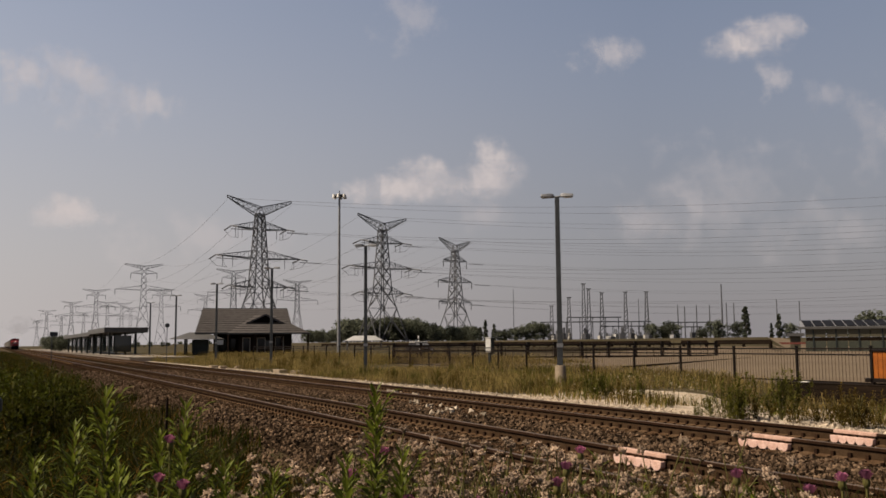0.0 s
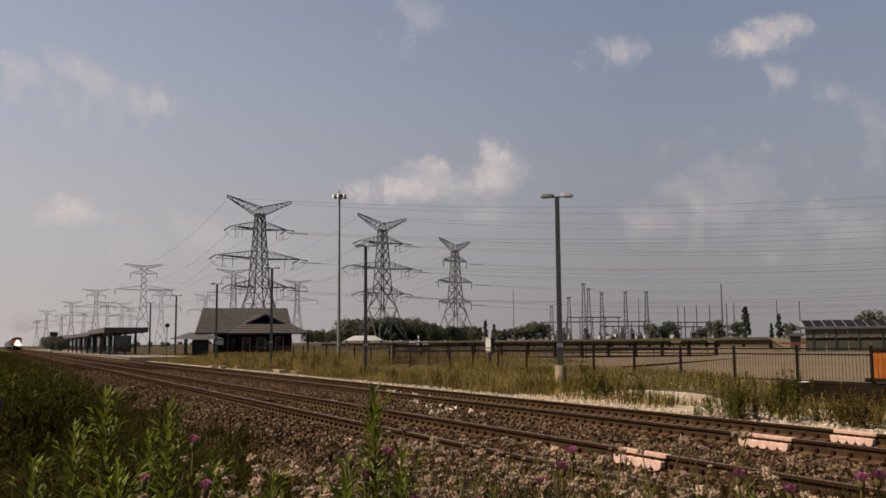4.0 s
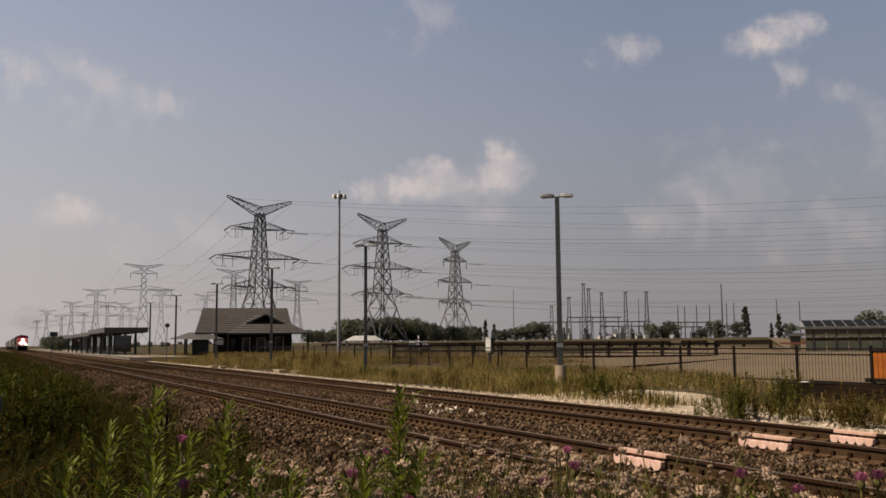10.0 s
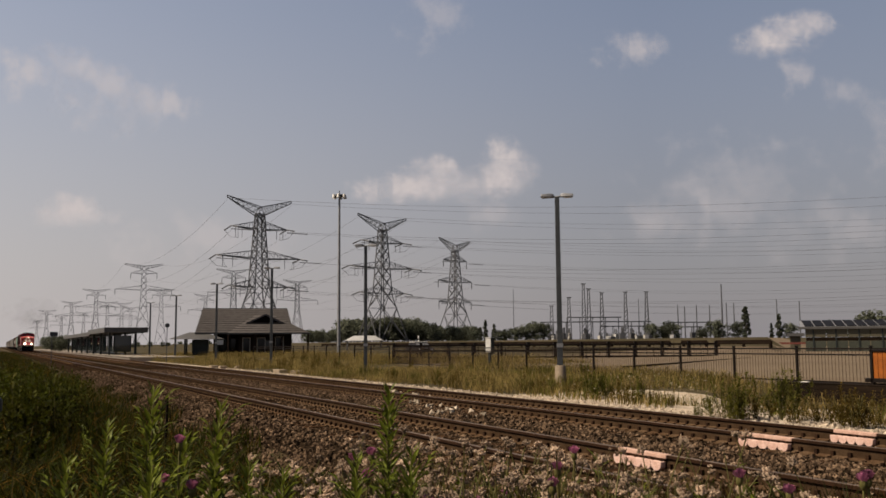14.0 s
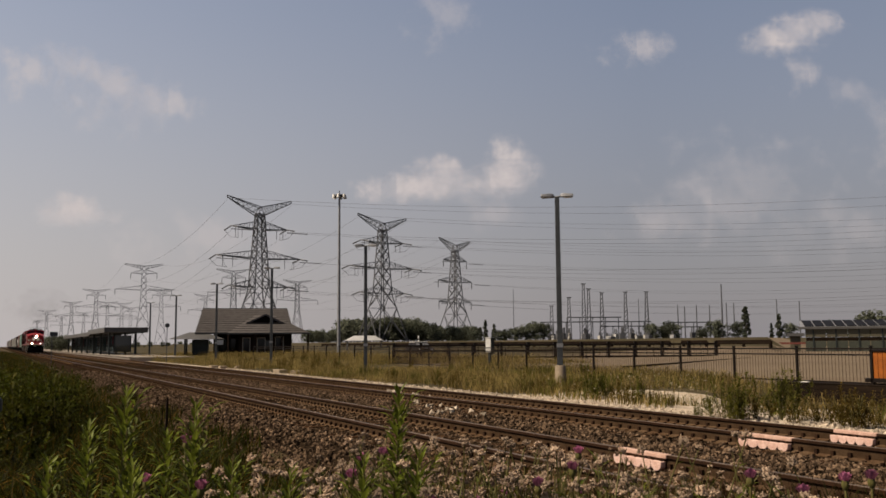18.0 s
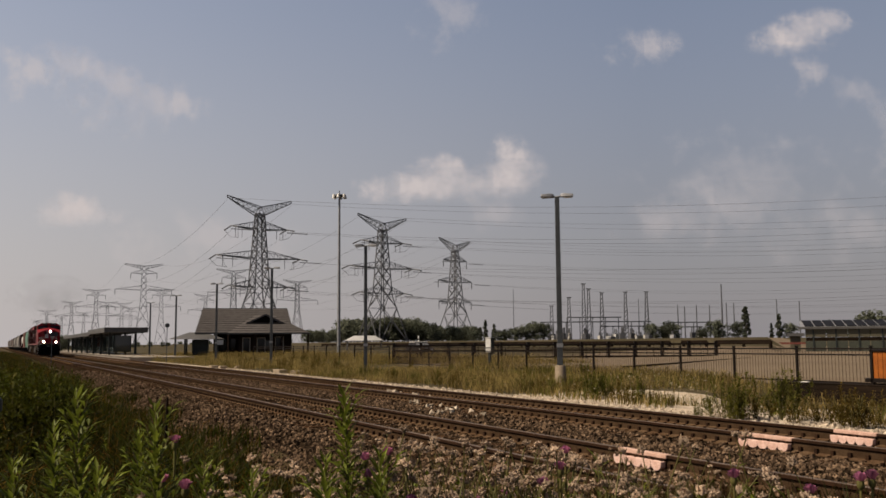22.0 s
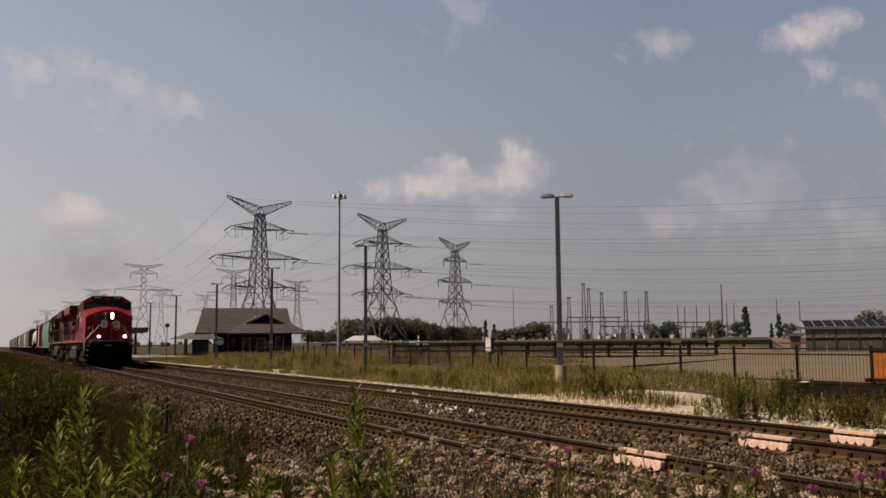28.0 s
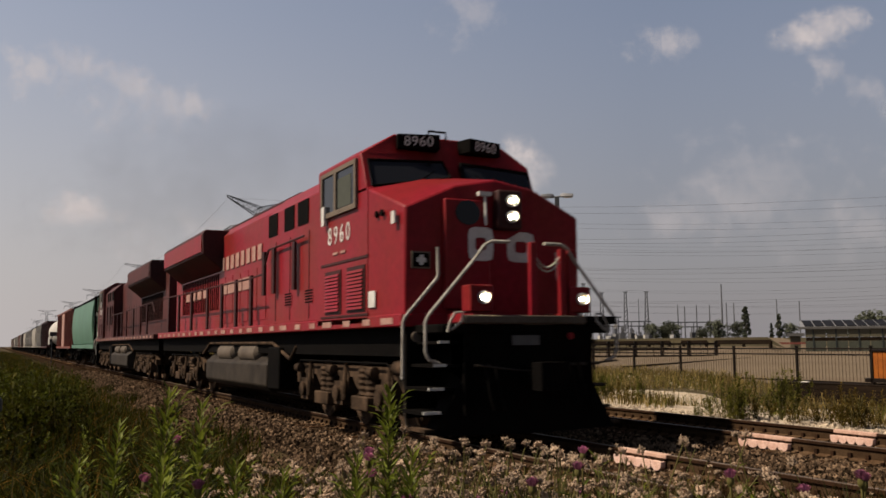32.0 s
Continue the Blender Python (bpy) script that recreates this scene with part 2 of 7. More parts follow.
DRYLEAF = material("half_dry_leaf", (0.092, 0.0624, 0.016), 0.8, spread=0.35, scale=2, fine=15, second=(0.044, 0.04, 0.0056), amount=0.8, bump=0, spec=0.02, island=True, thin=0.4)
STEM = material("weed_stem", (0.084, 0.08, 0.0208), 0.7, spread=0.25, scale=5, fine=30, bump=0, second=(0.068, 0.0336, 0.0096), amount=0.7)
LACE = material("lace_flower", (0.34, 0.29, 0.20), 0.85, spread=0.25, scale=20, fine=90)
CREAM = material("cream_flower", (0.355, 0.262, 0.182), 0.85, spread=0.3, scale=14, fine=90, second=(0.095, 0.050, 0.028), amount=0.9, each=True, thin=0.2)
PINK = material("pink_flower", (0.34, 0.115, 0.195), 0.8, spread=0.3, scale=30, fine=90, each=True, thin=0.35)
# pale grey-green: the haze of distance is mixed into the leaf colour
TREE = material("hazed_tree_foliage", (0.104, 0.112, 0.0784), 0.8, spread=0.4, scale=0.2, fine=2, bump=0, island=True, spec=0.06, thin=0.3)
BARK = material("tree_bark", (0.0487, 0.0383, 0.0278), 0.9, spread=0.3, scale=2, fine=12)


# ---- mesh tools ----
class Shape:
    """Collects vertices and faces of one mesh."""

    def __init__(self):
        self.v, self.f = [], []

    def box(self, x0, x1, y0, y1, z0, z1):
        k = len(self.v)
        self.v += [(x0, y0, z0), (x1, y0, z0), (x1, y1, z0), (x0, y1, z0), (x0, y0, z1), (x1, y0, z1), (x1, y1, z1), (x0, y1, z1)]
        self.f += [(k, k + 3, k + 2, k + 1), (k + 4, k + 5, k + 6, k + 7), (k, k + 1, k + 5, k + 4), (k + 1, k + 2, k + 6, k + 5),
                   (k + 2, k + 3, k + 7, k + 6), (k + 3, k, k + 4, k + 7)]
        return self

    def hexa(self, low, high):
        """A solid between two quads, four points each, both counter-clockwise from above."""
        k = len(self.v)
        self.v += list(low) + list(high)
        self.f += [(k + 3, k + 2, k + 1, k), (k + 4, k + 5, k + 6, k + 7)]
        self.f += [(k + i, k + (i + 1) % 4, k + 4 + (i + 1) % 4, k + 4 + i) for i in range(4)]
        return self

    def rod(self, a, b, r0, r1=None, n=6, caps=True):
        a, b = Vector(a), Vector(b)
        r1 = r0 if r1 is None else r1
        d = (b - a).normalized()
        u = d.orthogonal().normalized()
        w = d.cross(u)
        k = len(self.v)
        for p, r in ((a, r0), (b, r1)):
            for i in range(n):
                t = 2 * math.pi * i / n
                self.v.append(tuple(p + u * (r * math.cos(t)) + w * (r * math.sin(t))))
        self.f += [(k + i, k + (i + 1) % n, k + n + (i + 1) % n, k + n + i) for i in range(n)]
        if caps:
            self.f += [tuple(k + i for i in reversed(range(n))), tuple(k + n + i for i in range(n))]
        return self

    def path(self, points, r, n=6):
        """A bent tube with shared rings at its bends."""
        pts = [Vector(q) for q in points]
        rings, u = [], None
        for i, q in enumerate(pts):
            d = (pts[min(i + 1, len(pts) - 1)] - pts[max(i - 1, 0)]).normalized()
            u = d.orthogonal().normalized() if u is None else (u - d * u.dot(d)).normalized()
            w = d.cross(u)
            rings.append([tuple(q + u * (r * math.cos(2 * math.pi * k / n)) + w * (r * math.sin(2 * math.pi * k / n))) for k in range(n)])
        return self.loft(rings)

    def prism(self, profile, axis, a, b):
        """Extrudes a closed profile along an axis; the profile gives the other two coordinates in order."""
        k, n = len(self.v), len(profile)
        for c in (a, b):
            for p, q in profile:
                self.v.append({"x": (c, p, q), "y": (p, c, q), "z": (p, q, c)}[axis])
        self.f += [(k + i, k + (i + 1) % n, k + n + (i + 1) % n, k + n + i) for i in range(n)]
        self.f += [tuple(k + i for i in reversed(range(n))), tuple(k + n + i for i in range(n))]
        return self

    def loft(self, sections):
        """Joins rings with equal point counts, closed at both ends."""
        k, n = len(self.v), len(sections[0])
        for s in sections:
            self.v += [tuple(p) for p in s]
        for j in range(len(sections) - 1):
            self.f += [(k + j * n + i, k + j * n + (i + 1) % n, k + (j + 1) * n + (i + 1) % n, k + (j + 1) * n + i) for i in range(n)]
        self.f += [tuple(k + i for i in reversed(range(n))), tuple(k + (len(sections) - 1) * n + i for i in range(n))]
        return self

    def lathe(self, outline, centre, axis="z", n=12):
        """Turns (radius, height) pairs round an axis through centre."""
        rings = []
        for r, h in outline:
            ring = []
            for i in range(n):
                t = 2 * math.pi * i / n
                p = {"z": (r * math.cos(t), r * math.sin(t), h), "x": (h, r * math.cos(t), r * math.sin(t)), "y": (r * math.sin(t), h, r * math.cos(t))}[axis]
                ring.append((centre[0] + p[0], centre[1] + p[1], centre[2] + p[2]))
            rings.append(ring)
        return self.loft(rings)

    def quad(self, a, b, c, d):
        k = len(self.v)
        self.v += [tuple(a), tuple(b), tuple(c), tuple(d)]
        self.f.append((k, k + 1, k + 2, k + 3))
        return self

    def mesh(self, name, mat, smooth=40):
        me = bpy.data.meshes.new(name)
        me.from_pydata(self.v, [], self.f)
        me.update()
        bm = bmesh.new()
        bm.from_mesh(me)
        if len(bm.faces) < 20000:
            bmesh.ops.recalc_face_normals(bm, faces=bm.faces)
        bm.to_mesh(me)
        bm.free()
        for m in mat if isinstance(mat, (list, tuple)) else [mat]:
            me.materials.append(m)
        if smooth:
            me.shade_smooth()
            me.set_sharp_from_angle(angle=radians(smooth))
        return me


def part(name, shape, mat, parent=None, label="", bevel=0.0, smooth=40):
    me = shape if isinstance(shape, bpy.types.Mesh) else shape.mesh(name, mat, smooth)
    ob = new(name, me)
    ob.parent = parent
    if bevel:
        mod = ob.modifiers.new("bevel", "BEVEL")
        mod.width, mod.segments, mod.limit_method, mod.angle_limit = bevel, 2, "ANGLE", radians(40)
    return tagged(ob, label) if label else ob


def thing(name, m, label, category, group="", kind=""):
    ob = new(name)
    ob.matrix_basis = m
    return tagged(ob, label, category, group, kind)


def lettering(text, size, depth, mat, name="lettering", gap=1.0):
    cu = bpy.data.curves.new("letters", "FONT")
    cu.body, cu.size, cu.extrude, cu.align_x, cu.align_y = text, size, depth, "CENTER", "CENTER"
    cu.space_character = gap
    tmp = bpy.data.objects.new("letters", cu)
    me = bpy.data.meshes.new_from_object(tmp)
    me.materials.clear()
    me.materials.append(mat)
    bpy.data.objects.remove(tmp)
    bpy.data.curves.remove(cu)
    me.name = name
    return me


def smooth_step(x, a, b):
    t = min(1, max(0, (x - a) / (b - a)))
    return t * t * (3 - 2 * t)


# ---- ground ----
TRACK = (6.40, 10.60)
FENCE_X = 23.0


def lie(x, y):
    """The height of the ground."""
    z = -0.55
    if x < 5.0:
        z = -0.42 + 0.20 * (1 - smooth_step(y, 3.0, 9.0)) + 0.10 * noise.noise((x * 0.35, y * 0.12, 0.0)) + 0.22 * smooth_step(x, 3.2, 4.9)
    elif x <= 12.4:
        z = -0.20
    elif x < FENCE_X:
        z = -0.20 - 0.10 * smooth_step(x, 12.4, 13.6) + 0.30 * smooth_step(x, 20.0, 22.9) * smooth_step(y, 20.5, 22.5) - 0.22 * smooth_step(x, 15, 19) * (1 - smooth_step(y, 20.5, 22.5))
    else:
        q = x - 60.0 * smooth_step(x / max(y, 1.0), 1.03, 1.10)
        z = 0.0 + 0.25 * smooth_step(x, 23, 45) + 0.62 * smooth_step(q, 45, 57) + 0.85 * smooth_step(q, 58, 68) + 0.3 * smooth_step(q, 68, 140)
    return z


def build_ground():
    xs = [-4000, -1500, -600, -250, -120, -60, -30, -15, -8] + [-5 + 0.5 * i for i in range(17)] + [3.6, 4.0, 4.4, 4.9, 5.0, 7.0, 9.0, 11.0, 12.4, 12.8, 13.2, 13.6, 14.5]
    xs += [16, 18, 20, 21, 22, 22.9, 22.95, 26, 30, 36, 42, 46, 50, 54, 57.9, 58, 60, 62, 64, 66, 68, 72, 75, 80, 85, 90, 100, 110, 120, 140, 300, 700, 1500, 4500]
    ys = [-2000, -500, -150, -60, -30, -15] + [-8 + 1.0 * i for i in range(60)] + [54, 56, 58, 60, 63, 66, 70, 75, 80, 85, 90, 98.9, 99, 110, 125, 150, 180, 220, 280, 350, 450, 700, 1200, 2200, 4500]
    v = [(x, y, lie(x, y)) for y in ys for x in xs]
    n = len(xs)
    f, slot = [], []
    for j in range(len(ys) - 1):
        for i in range(n - 1):
            f.append((j * n + i, j * n + i + 1, (j + 1) * n + i + 1, (j + 1) * n + i))
            cx, cy = (xs[i] + xs[i + 1]) / 2, (ys[j] + ys[j + 1]) / 2
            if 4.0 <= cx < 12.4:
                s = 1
            elif 12.4 <= cx < 14.5 or 14.5 <= cx < 19.5 and 8 < cy < 25:
                s = 2
            elif 22.95 <= cx < 57.9 and cy < 66 or 57 < cx < 110 and cx > 1.04 * cy:
                s = 3
            elif cx > 14.5:
                s = 4
            else:
                s = 0
            slot.append(s)
    me = bpy.data.meshes.new("ground")
    me.from_pydata(v, [], f)
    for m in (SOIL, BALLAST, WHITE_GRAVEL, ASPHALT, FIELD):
        me.materials.append(m)
    me.polygons.foreach_set("material_index", slot)
    me.shade_smooth()
    tagged(new("ground", me), "flat ground of dry soil, ballast, pale gravel, worn asphalt and field", "ground", kind="structure")


build_ground()

# ---- the two tracks ----
FOOT_PROFILE = [(-0.080, -0.188), (0.080, -0.188), (0.080, -0.172), (0.014, -0.150), (-0.014, -0.150), (-0.080, -0.172)]
RAIL_PROFILE = [(-0.009, -0.05), (0.009, -0.05), (0.037, -0.036), (0.037, -0.006), (0.030, 0.0),
                (-0.030, 0.0), (-0.037, -0.006), (-0.037, -0.036)]
WEB_PROFILE = [(-0.014, -0.150), (0.014, -0.150), (0.010, -0.05), (-0.010, -0.05)]


def build_track(name, x0, label):
    track = thing(name, pose(x0, 0, 0), label, "railway track", kind="structure")
    for side in (-0.755, 0.755):
        rail = part("rail", Shape().prism([(p + side, q) for p, q in RAIL_PROFILE], "y", -30, 900), RUST, track, "rusty steel rail with a worn head")
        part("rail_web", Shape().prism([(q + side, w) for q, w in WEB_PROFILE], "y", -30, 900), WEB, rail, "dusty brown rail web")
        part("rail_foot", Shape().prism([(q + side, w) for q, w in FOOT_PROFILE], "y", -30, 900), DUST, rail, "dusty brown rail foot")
        part("railhead", Shape().prism([(side - 0.031, 0.0), (side + 0.031, 0.0), (side + 0.027, 0.003), (side - 0.027, 0.003)], "y", -30, 900), RAILTOP, rail, "dull bright running surface")
    tie = Shape().box(-1.30, 1.30, -0.11, 0.11, -0.40, -0.188).mesh("tie", TIE)
    rng = random.Random(int(x0 * 10))
    for i in range(270):
        ob = part("tie", tie, None, track)
        ob.matrix_basis = pose(rng.uniform(-0.04, 0.04), 2.0 + i * 0.53 + rng.uniform(-0.02, 0.02), rng.uniform(-0.012, 0.004), 0, 0, rng.uniform(-0.8, 0.8))
    far = Shape()
    for i in range(420):
        far.box(-1.3, 1.3, 145.1 + i * 0.53 - 0.11, 145.1 + i * 0.53 + 0.11, -0.36, -0.19)
    tagged(part("distant_ties", far, TIE, track), kind="stuff")
    plates, clips = Shape(), Shape()
    for i in range(150):
        y = 2.0 + i * 0.53
        for s in (-0.755, 0.755):
            plates.box(s - 0.17, s + 0.17, y - 0.09, y + 0.09, -0.188, -0.176)
            for dx in (-0.10, 0.10):
                for dy in (-0.1325, 0.1325):
                    # spike heads on the foot, close against the web
                    clips.box(*sorted((s + dx * 0.10, s + dx * 0.52)), y + dy - 0.024, y + dy + 0.024, -0.165, -0.098)
                    clips.box(s + dx - 0.018, s + dx + 0.018, y + dy - 0.018, y + dy + 0.018, -0.18, -0.160)
    tagged(part("tie_plates", plates, DUST, track), kind="stuff")
    tagged(part("spikes", clips, RUST, track), kind="stuff")
    return track


NEAR_TRACK = build_track("near_track", TRACK[0], "near railway track with rusty rails on dark wooden ties")
FAR_TRACK = build_track("far_track", TRACK[1], "far railway track with rusty rails on dark wooden ties")


# ---- the locomotive ----
def truck(parent, yc, spread, wheel_r, mat, label=""):
    """A three- or two-axle truck: side frames, springs, wheelsets."""
    axles = [yc + d for d in spread]
    a, b = axles[0] - 0.75, axles[-1] + 0.75
    for s in (-1, 1):
        frame_shape = Shape()
        top = [(a, 0.82), (a + 0.3, 0.98), (b - 0.3, 0.98), (b, 0.82)]
        low = [(b, 0.62)]
        for y in reversed(axles):
            low += [(y + 0.62, 0.62), (y + 0.40, 0.80), (y + 0.22, 0.80), (y + 0.22, 0.42), (y - 0.22, 0.42), (y - 0.22, 0.80), (y - 0.40, 0.80), (y - 0.62, 0.62)]
        low += [(a, 0.62)]
        frame_shape.prism(top + low, "x", s * 1.02, s * 1.20)
        part("side_frame", frame_shape, mat, parent, label)
        for y in axles:
            part("axle_box", Shape().box(*sorted((s * 1.10, s * 1.30)), y - 0.20, y + 0.20, 0.34, 0.72).lathe([(0.13, s * 1.28), (0.13, s * 1.36), (0.03, s * 1.37)], (0, y, 0.53), "x", 10), mat, parent)
        for y in axles[:-1]:
            for d in (0.62, 0.92):
                part("spring", Shape().lathe([(0.13 + 0.02 * (k % 2), 0.50 + 0.045 * k) for k in range(11)], (s * 1.15, y + d, 0), "z", 10), mat, parent)
            part("spring_plank", Shape().box(*sorted((s * 1.08, s * 1.34)), y + 0.45, y + 1.15, 0.30, 0.52), mat, parent, bevel=0.02)
        for y in axles:
            part("brake_cylinder", Shape().lathe([(0.02, y + 0.30), (0.085, y + 0.32), (0.085, y + 0.54), (0.03, y + 0.58)], (s * 1.26, 0, 0.90), "y", 10), mat, parent)
            part("damper", Shape().rod((s * 1.33, y - 0.34, 0.42), (s * 1.24, y - 0.20, 1.02), 0.045, 0.035, n=8), mat, parent)
            part("brake_hanger", Shape().path([(s * 1.06, y + 0.36, 0.84), (s * 1.10, y + 0.50, 0.62), (s * 1.06, y + 0.56, 0.30)], 0.035, 6).box(*sorted((s * 0.70, s * 0.84)), y + 0.50, y + 0.60, 0.30, 0.62), BLACK, parent)
        part("air_pipe", Shape().path([(s * 1.28, a + 0.2, 0.88), (s * 1.30, a + 0.5, 1.04), (s * 1.30, b - 0.5, 1.04), (s * 1.28, b - 0.2, 0.88)], 0.016, 6), BLACK, parent)
    sets = []
    for y in axles:
        w = Shape()
        for s in (-1, 1):
            w.lathe([(0.05, -0.09), (wheel_r * 0.82, -0.07), (wheel_r * 0.86, -0.09), (wheel_r, -0.07), (wheel_r, 0.05), (wheel_r * 0.86, 0.07), (wheel_r * 0.8, 0.02), (0.16, 0.05), (0.05, 0.07)],
                    (s * 0.755, 0, 0), "x", 20)
        w.rod((-0.9, 0, 0), (0.9, 0, 0), 0.09, n=8)
        for k in range(5):
            t = k * 2 * math.pi / 5
            for s in (-1, 1):
                w.rod((s * 0.80, 0.2 * math.cos(t), 0.2 * math.sin(t)), (s * 0.86, 0.2 * math.cos(t), 0.2 * math.sin(t)), 0.05, n=6)
        ob = part("wheelset", w, GRIME, parent)
        ob.matrix_basis = pose(0, y, wheel_r)
        sets.append(ob)
    return sets


def sealed_lamp(parent, x, y, z, label):
    """A bright bulb at the focus of a parabolic mirror that opens towards -y, in a round bezel."""
    wide, focus = 0.066, 0.026
    deep = wide * wide / (4 * focus)
    dish = [(r, deep - r * r / (4 * focus)) for r in (0.004, 0.014, 0.025, 0.036, 0.046, 0.056, wide)]
    part("reflector", Shape().lathe([(r, y + h) for r, h in dish] + [(wide + 0.006, y), (wide + 0.006, y + deep), (0.004, y + deep + 0.008)], (x, 0, z), "y", 24), REFLECTOR, parent, "mirror of the lamp", smooth=60)
    globe = [(0.018 * math.sin(math.pi * k / 6) + 0.0005, y + deep - focus - 0.018 * math.cos(math.pi * k / 6)) for k in range(7)]
    part("bulb", Shape().lathe(globe, (x, 0, z), "y", 12), LAMP, parent, label)
    part("bezel", Shape().lathe([(wide + 0.007, y + deep), (wide + 0.008, y - 0.022), (wide + 0.016, y - 0.026), (wide + 0.024, y + 0.01), (wide + 0.024, y + deep)], (x, 0, z), "y", 20), PALEPOLE, parent)


def bars(parent, x, y0, y1, z0, z1, count, gap, mat_side):
    """A row of plain upright bars on a side wall, in place of lettering."""
    step = (y1 - y0) / count
    for i in range(count):
        part("painted_bar", Shape().box(*sorted((x, x + mat_side * 0.012)), y0 + i * step + gap, y0 + (i + 1) * step - gap, z0, z1), STRIP, parent, "plain faded white painted bar")


def locomotive(paint, label, m):
    loco = thing("locomotive", m, label, "locomotive", "locomotives of the freight train")
    # underframe and walkway
    part("underframe", Shape().box(-1.30, 1.30, 0.4, 21.3, 1.15, 1.56), BLACK, loco, "black underframe")
    sill = part("side_sill", Shape().box(-1.50, 1.50, 0.48, 21.3, 1.56, 1.74), paint, loco, bevel=0.02)
    for i in range(24):
        y = 0.75 + i * 0.86
        for s in (-1, 1):
            part("reflective_strip", Shape().box(*sorted((s * 1.498, s * 1.508)), y, y + (0.30 if i % 3 else 0.45), 1.60, 1.69), STRIP, sill, "faded reflective strip")
    # nose with its ridge
    nose = Shape()
    nose.loft([[(-1.43, 0.50, 1.64), (1.43, 0.50, 1.64), (1.43, 0.50, 3.20), (0.62, 0.46, 3.58), (-0.02, 0.44, 3.68), (-0.66, 0.46, 3.56), (-1.43, 0.50, 3.22)],
               [(-1.50, 1.72, 1.64), (1.50, 1.72, 1.64), (1.50, 1.72, 3.66), (0.62, 1.72, 3.86), (0.0, 1.72, 3.92), (-0.62, 1.72, 3.86), (-1.50, 1.72, 3.66)]])
    nose_ob = part("nose", nose, paint, loco, "blunt red nose", bevel=0.03)
    # cab
    cab = Shape()
    cab.loft([[(-1.50, 1.72, 1.64), (1.50, 1.72, 1.64), (1.50, 1.72, 3.66), (0.0, 1.70, 3.90), (-1.50, 1.72, 3.66)],
              [(-1.50, 1.75, 1.64), (1.50, 1.75, 1.64), (1.50, 1.76, 3.68), (0.0, 1.74, 3.93), (-1.50, 1.76, 3.68)],
              [(-1.50, 4.05, 1.64), (1.50, 4.05, 1.64), (1.50, 4.05, 3.68), (0.0, 4.05, 3.93), (-1.50, 4.05, 3.68)]])
    cab_ob = part("cab", cab, paint, loco)
    up = Shape()
    up.loft([[(-1.50, 1.74, 3.62), (1.50, 1.74, 3.62), (1.50, 1.80, 3.75), (0.95, 2.02, 4.30), (-0.95, 2.02, 4.30), (-1.50, 1.80, 3.75)],
             [(-1.50, 1.95, 3.62), (1.50, 1.95, 3.62), (1.50, 2.02, 4.26), (0.92, 2.06, 4.62), (-0.92, 2.06, 4.62), (-1.50, 2.02, 4.26)],
             [(-1.50, 4.05, 3.62), (1.50, 4.05, 3.62), (1.50, 4.05, 4.28), (0.92, 4.05, 4.64), (-0.92, 4.05, 4.64), (-1.50, 4.05, 4.28)]])
    part("cab_roof", up, paint, loco, bevel=0.02)
    # windscreens, set in a dark brow
    for s in (-1, 1):
        ws = Shape()
        a, b = s * 0.13, s * 1.42
        pts = [(a, 1.70, 3.90), (b, 1.735, 3.70), (b, 1.945, 4.14), (a * 1.2, 1.93, 4.20)]
        ws.hexa([(x, y - 0.03, z) for x, y, z in pts], [(x, y + 0.12, z) for x, y, z in pts])
        screen = part("windscreen", ws, WINDOW, loco, "dark tinted windscreen", bevel=0.02)
        fr = Shape()
        q = [(x, y - 0.035, z) for x, y, z in pts]
        fr.path(q + [q[0]], 0.025, 5)
        part("seal", fr, BLACK, screen)
        wp = Shape().path([(s * 0.75, 1.64, 3.78), (s * 0.62, 1.70, 3.84), (s * 0.35, 1.80, 4.02)], 0.015, 5)
        part("wiper", wp, BLACK, screen)
        nb = part("number_board", Shape().box(-0.34, 0.34, -0.10, 0.22, -0.115, 0.115), BLACK, loco, "black number board with white figures", bevel=0.012)
        nb.matrix_basis = pose(s * 0.57, 1.93, 4.485, 0, 0, s * 15)
        digits = part("number", lettering("8960", 0.225, 0.004, WHITE, gap=1.08), None, nb)
        digits.matrix_basis = pose(0, -0.103, -0.005, 90, 0, 0)
    part("grab_iron", Shape().path([(-0.33, 2.05, 4.60), (-0.33, 2.05, 4.72), (-0.02, 2.05, 4.72), (-0.02, 2.05, 4.60)], 0.018), BLACK, loco)
    for s in (-1, 1):
        side = Shape()
        x = s * 1.505
        for y0, y1 in ((2.20, 3.03), (3.13, 3.72)):
            side.box(*sorted((x, x + s * 0.02)), y0, y1, 3.50, 4.12)
        win = part("side_window", side, WINDOW, loco, "dark cab side window")
        fr = Shape()
        for y0, y1 in ((2.12, 2.20), (3.03, 3.13), (3.72, 3.80)):
            fr.box(*sorted((x, x + s * 0.045)), y0, y1, 3.50, 4.12)
        fr.box(*sorted((x, x + s * 0.045)), 2.12, 3.80, 4.12, 4.19).box(*sorted((x, x + s * 0.045)), 2.12, 3.80, 3.42, 3.50)
        part("window_frame", fr, FRAMETAN, win, "worn tan frame")
        part("sun_blind", Shape().box(*sorted((x + s * 0.021, x + s * 0.026)), 2.36, 2.98, 3.52, 4.00), TEALGLAZING, win, "dull grey-green blind behind the pane")
        part("mirror", Shape().box(*sorted((s * 1.53, s * 1.58)), 3.52, 3.66, 3.30, 3.62), WHITE, loco, "white mirror")
        num = part("cab_number", lettering("8960", 0.41, 0.004, WHITE, gap=1.40), None, loco, "white painted figures")
        num.matrix_basis = pose(s * 1.507, 2.98, 3.09, 90, 0, -90 if s < 0 else 90)
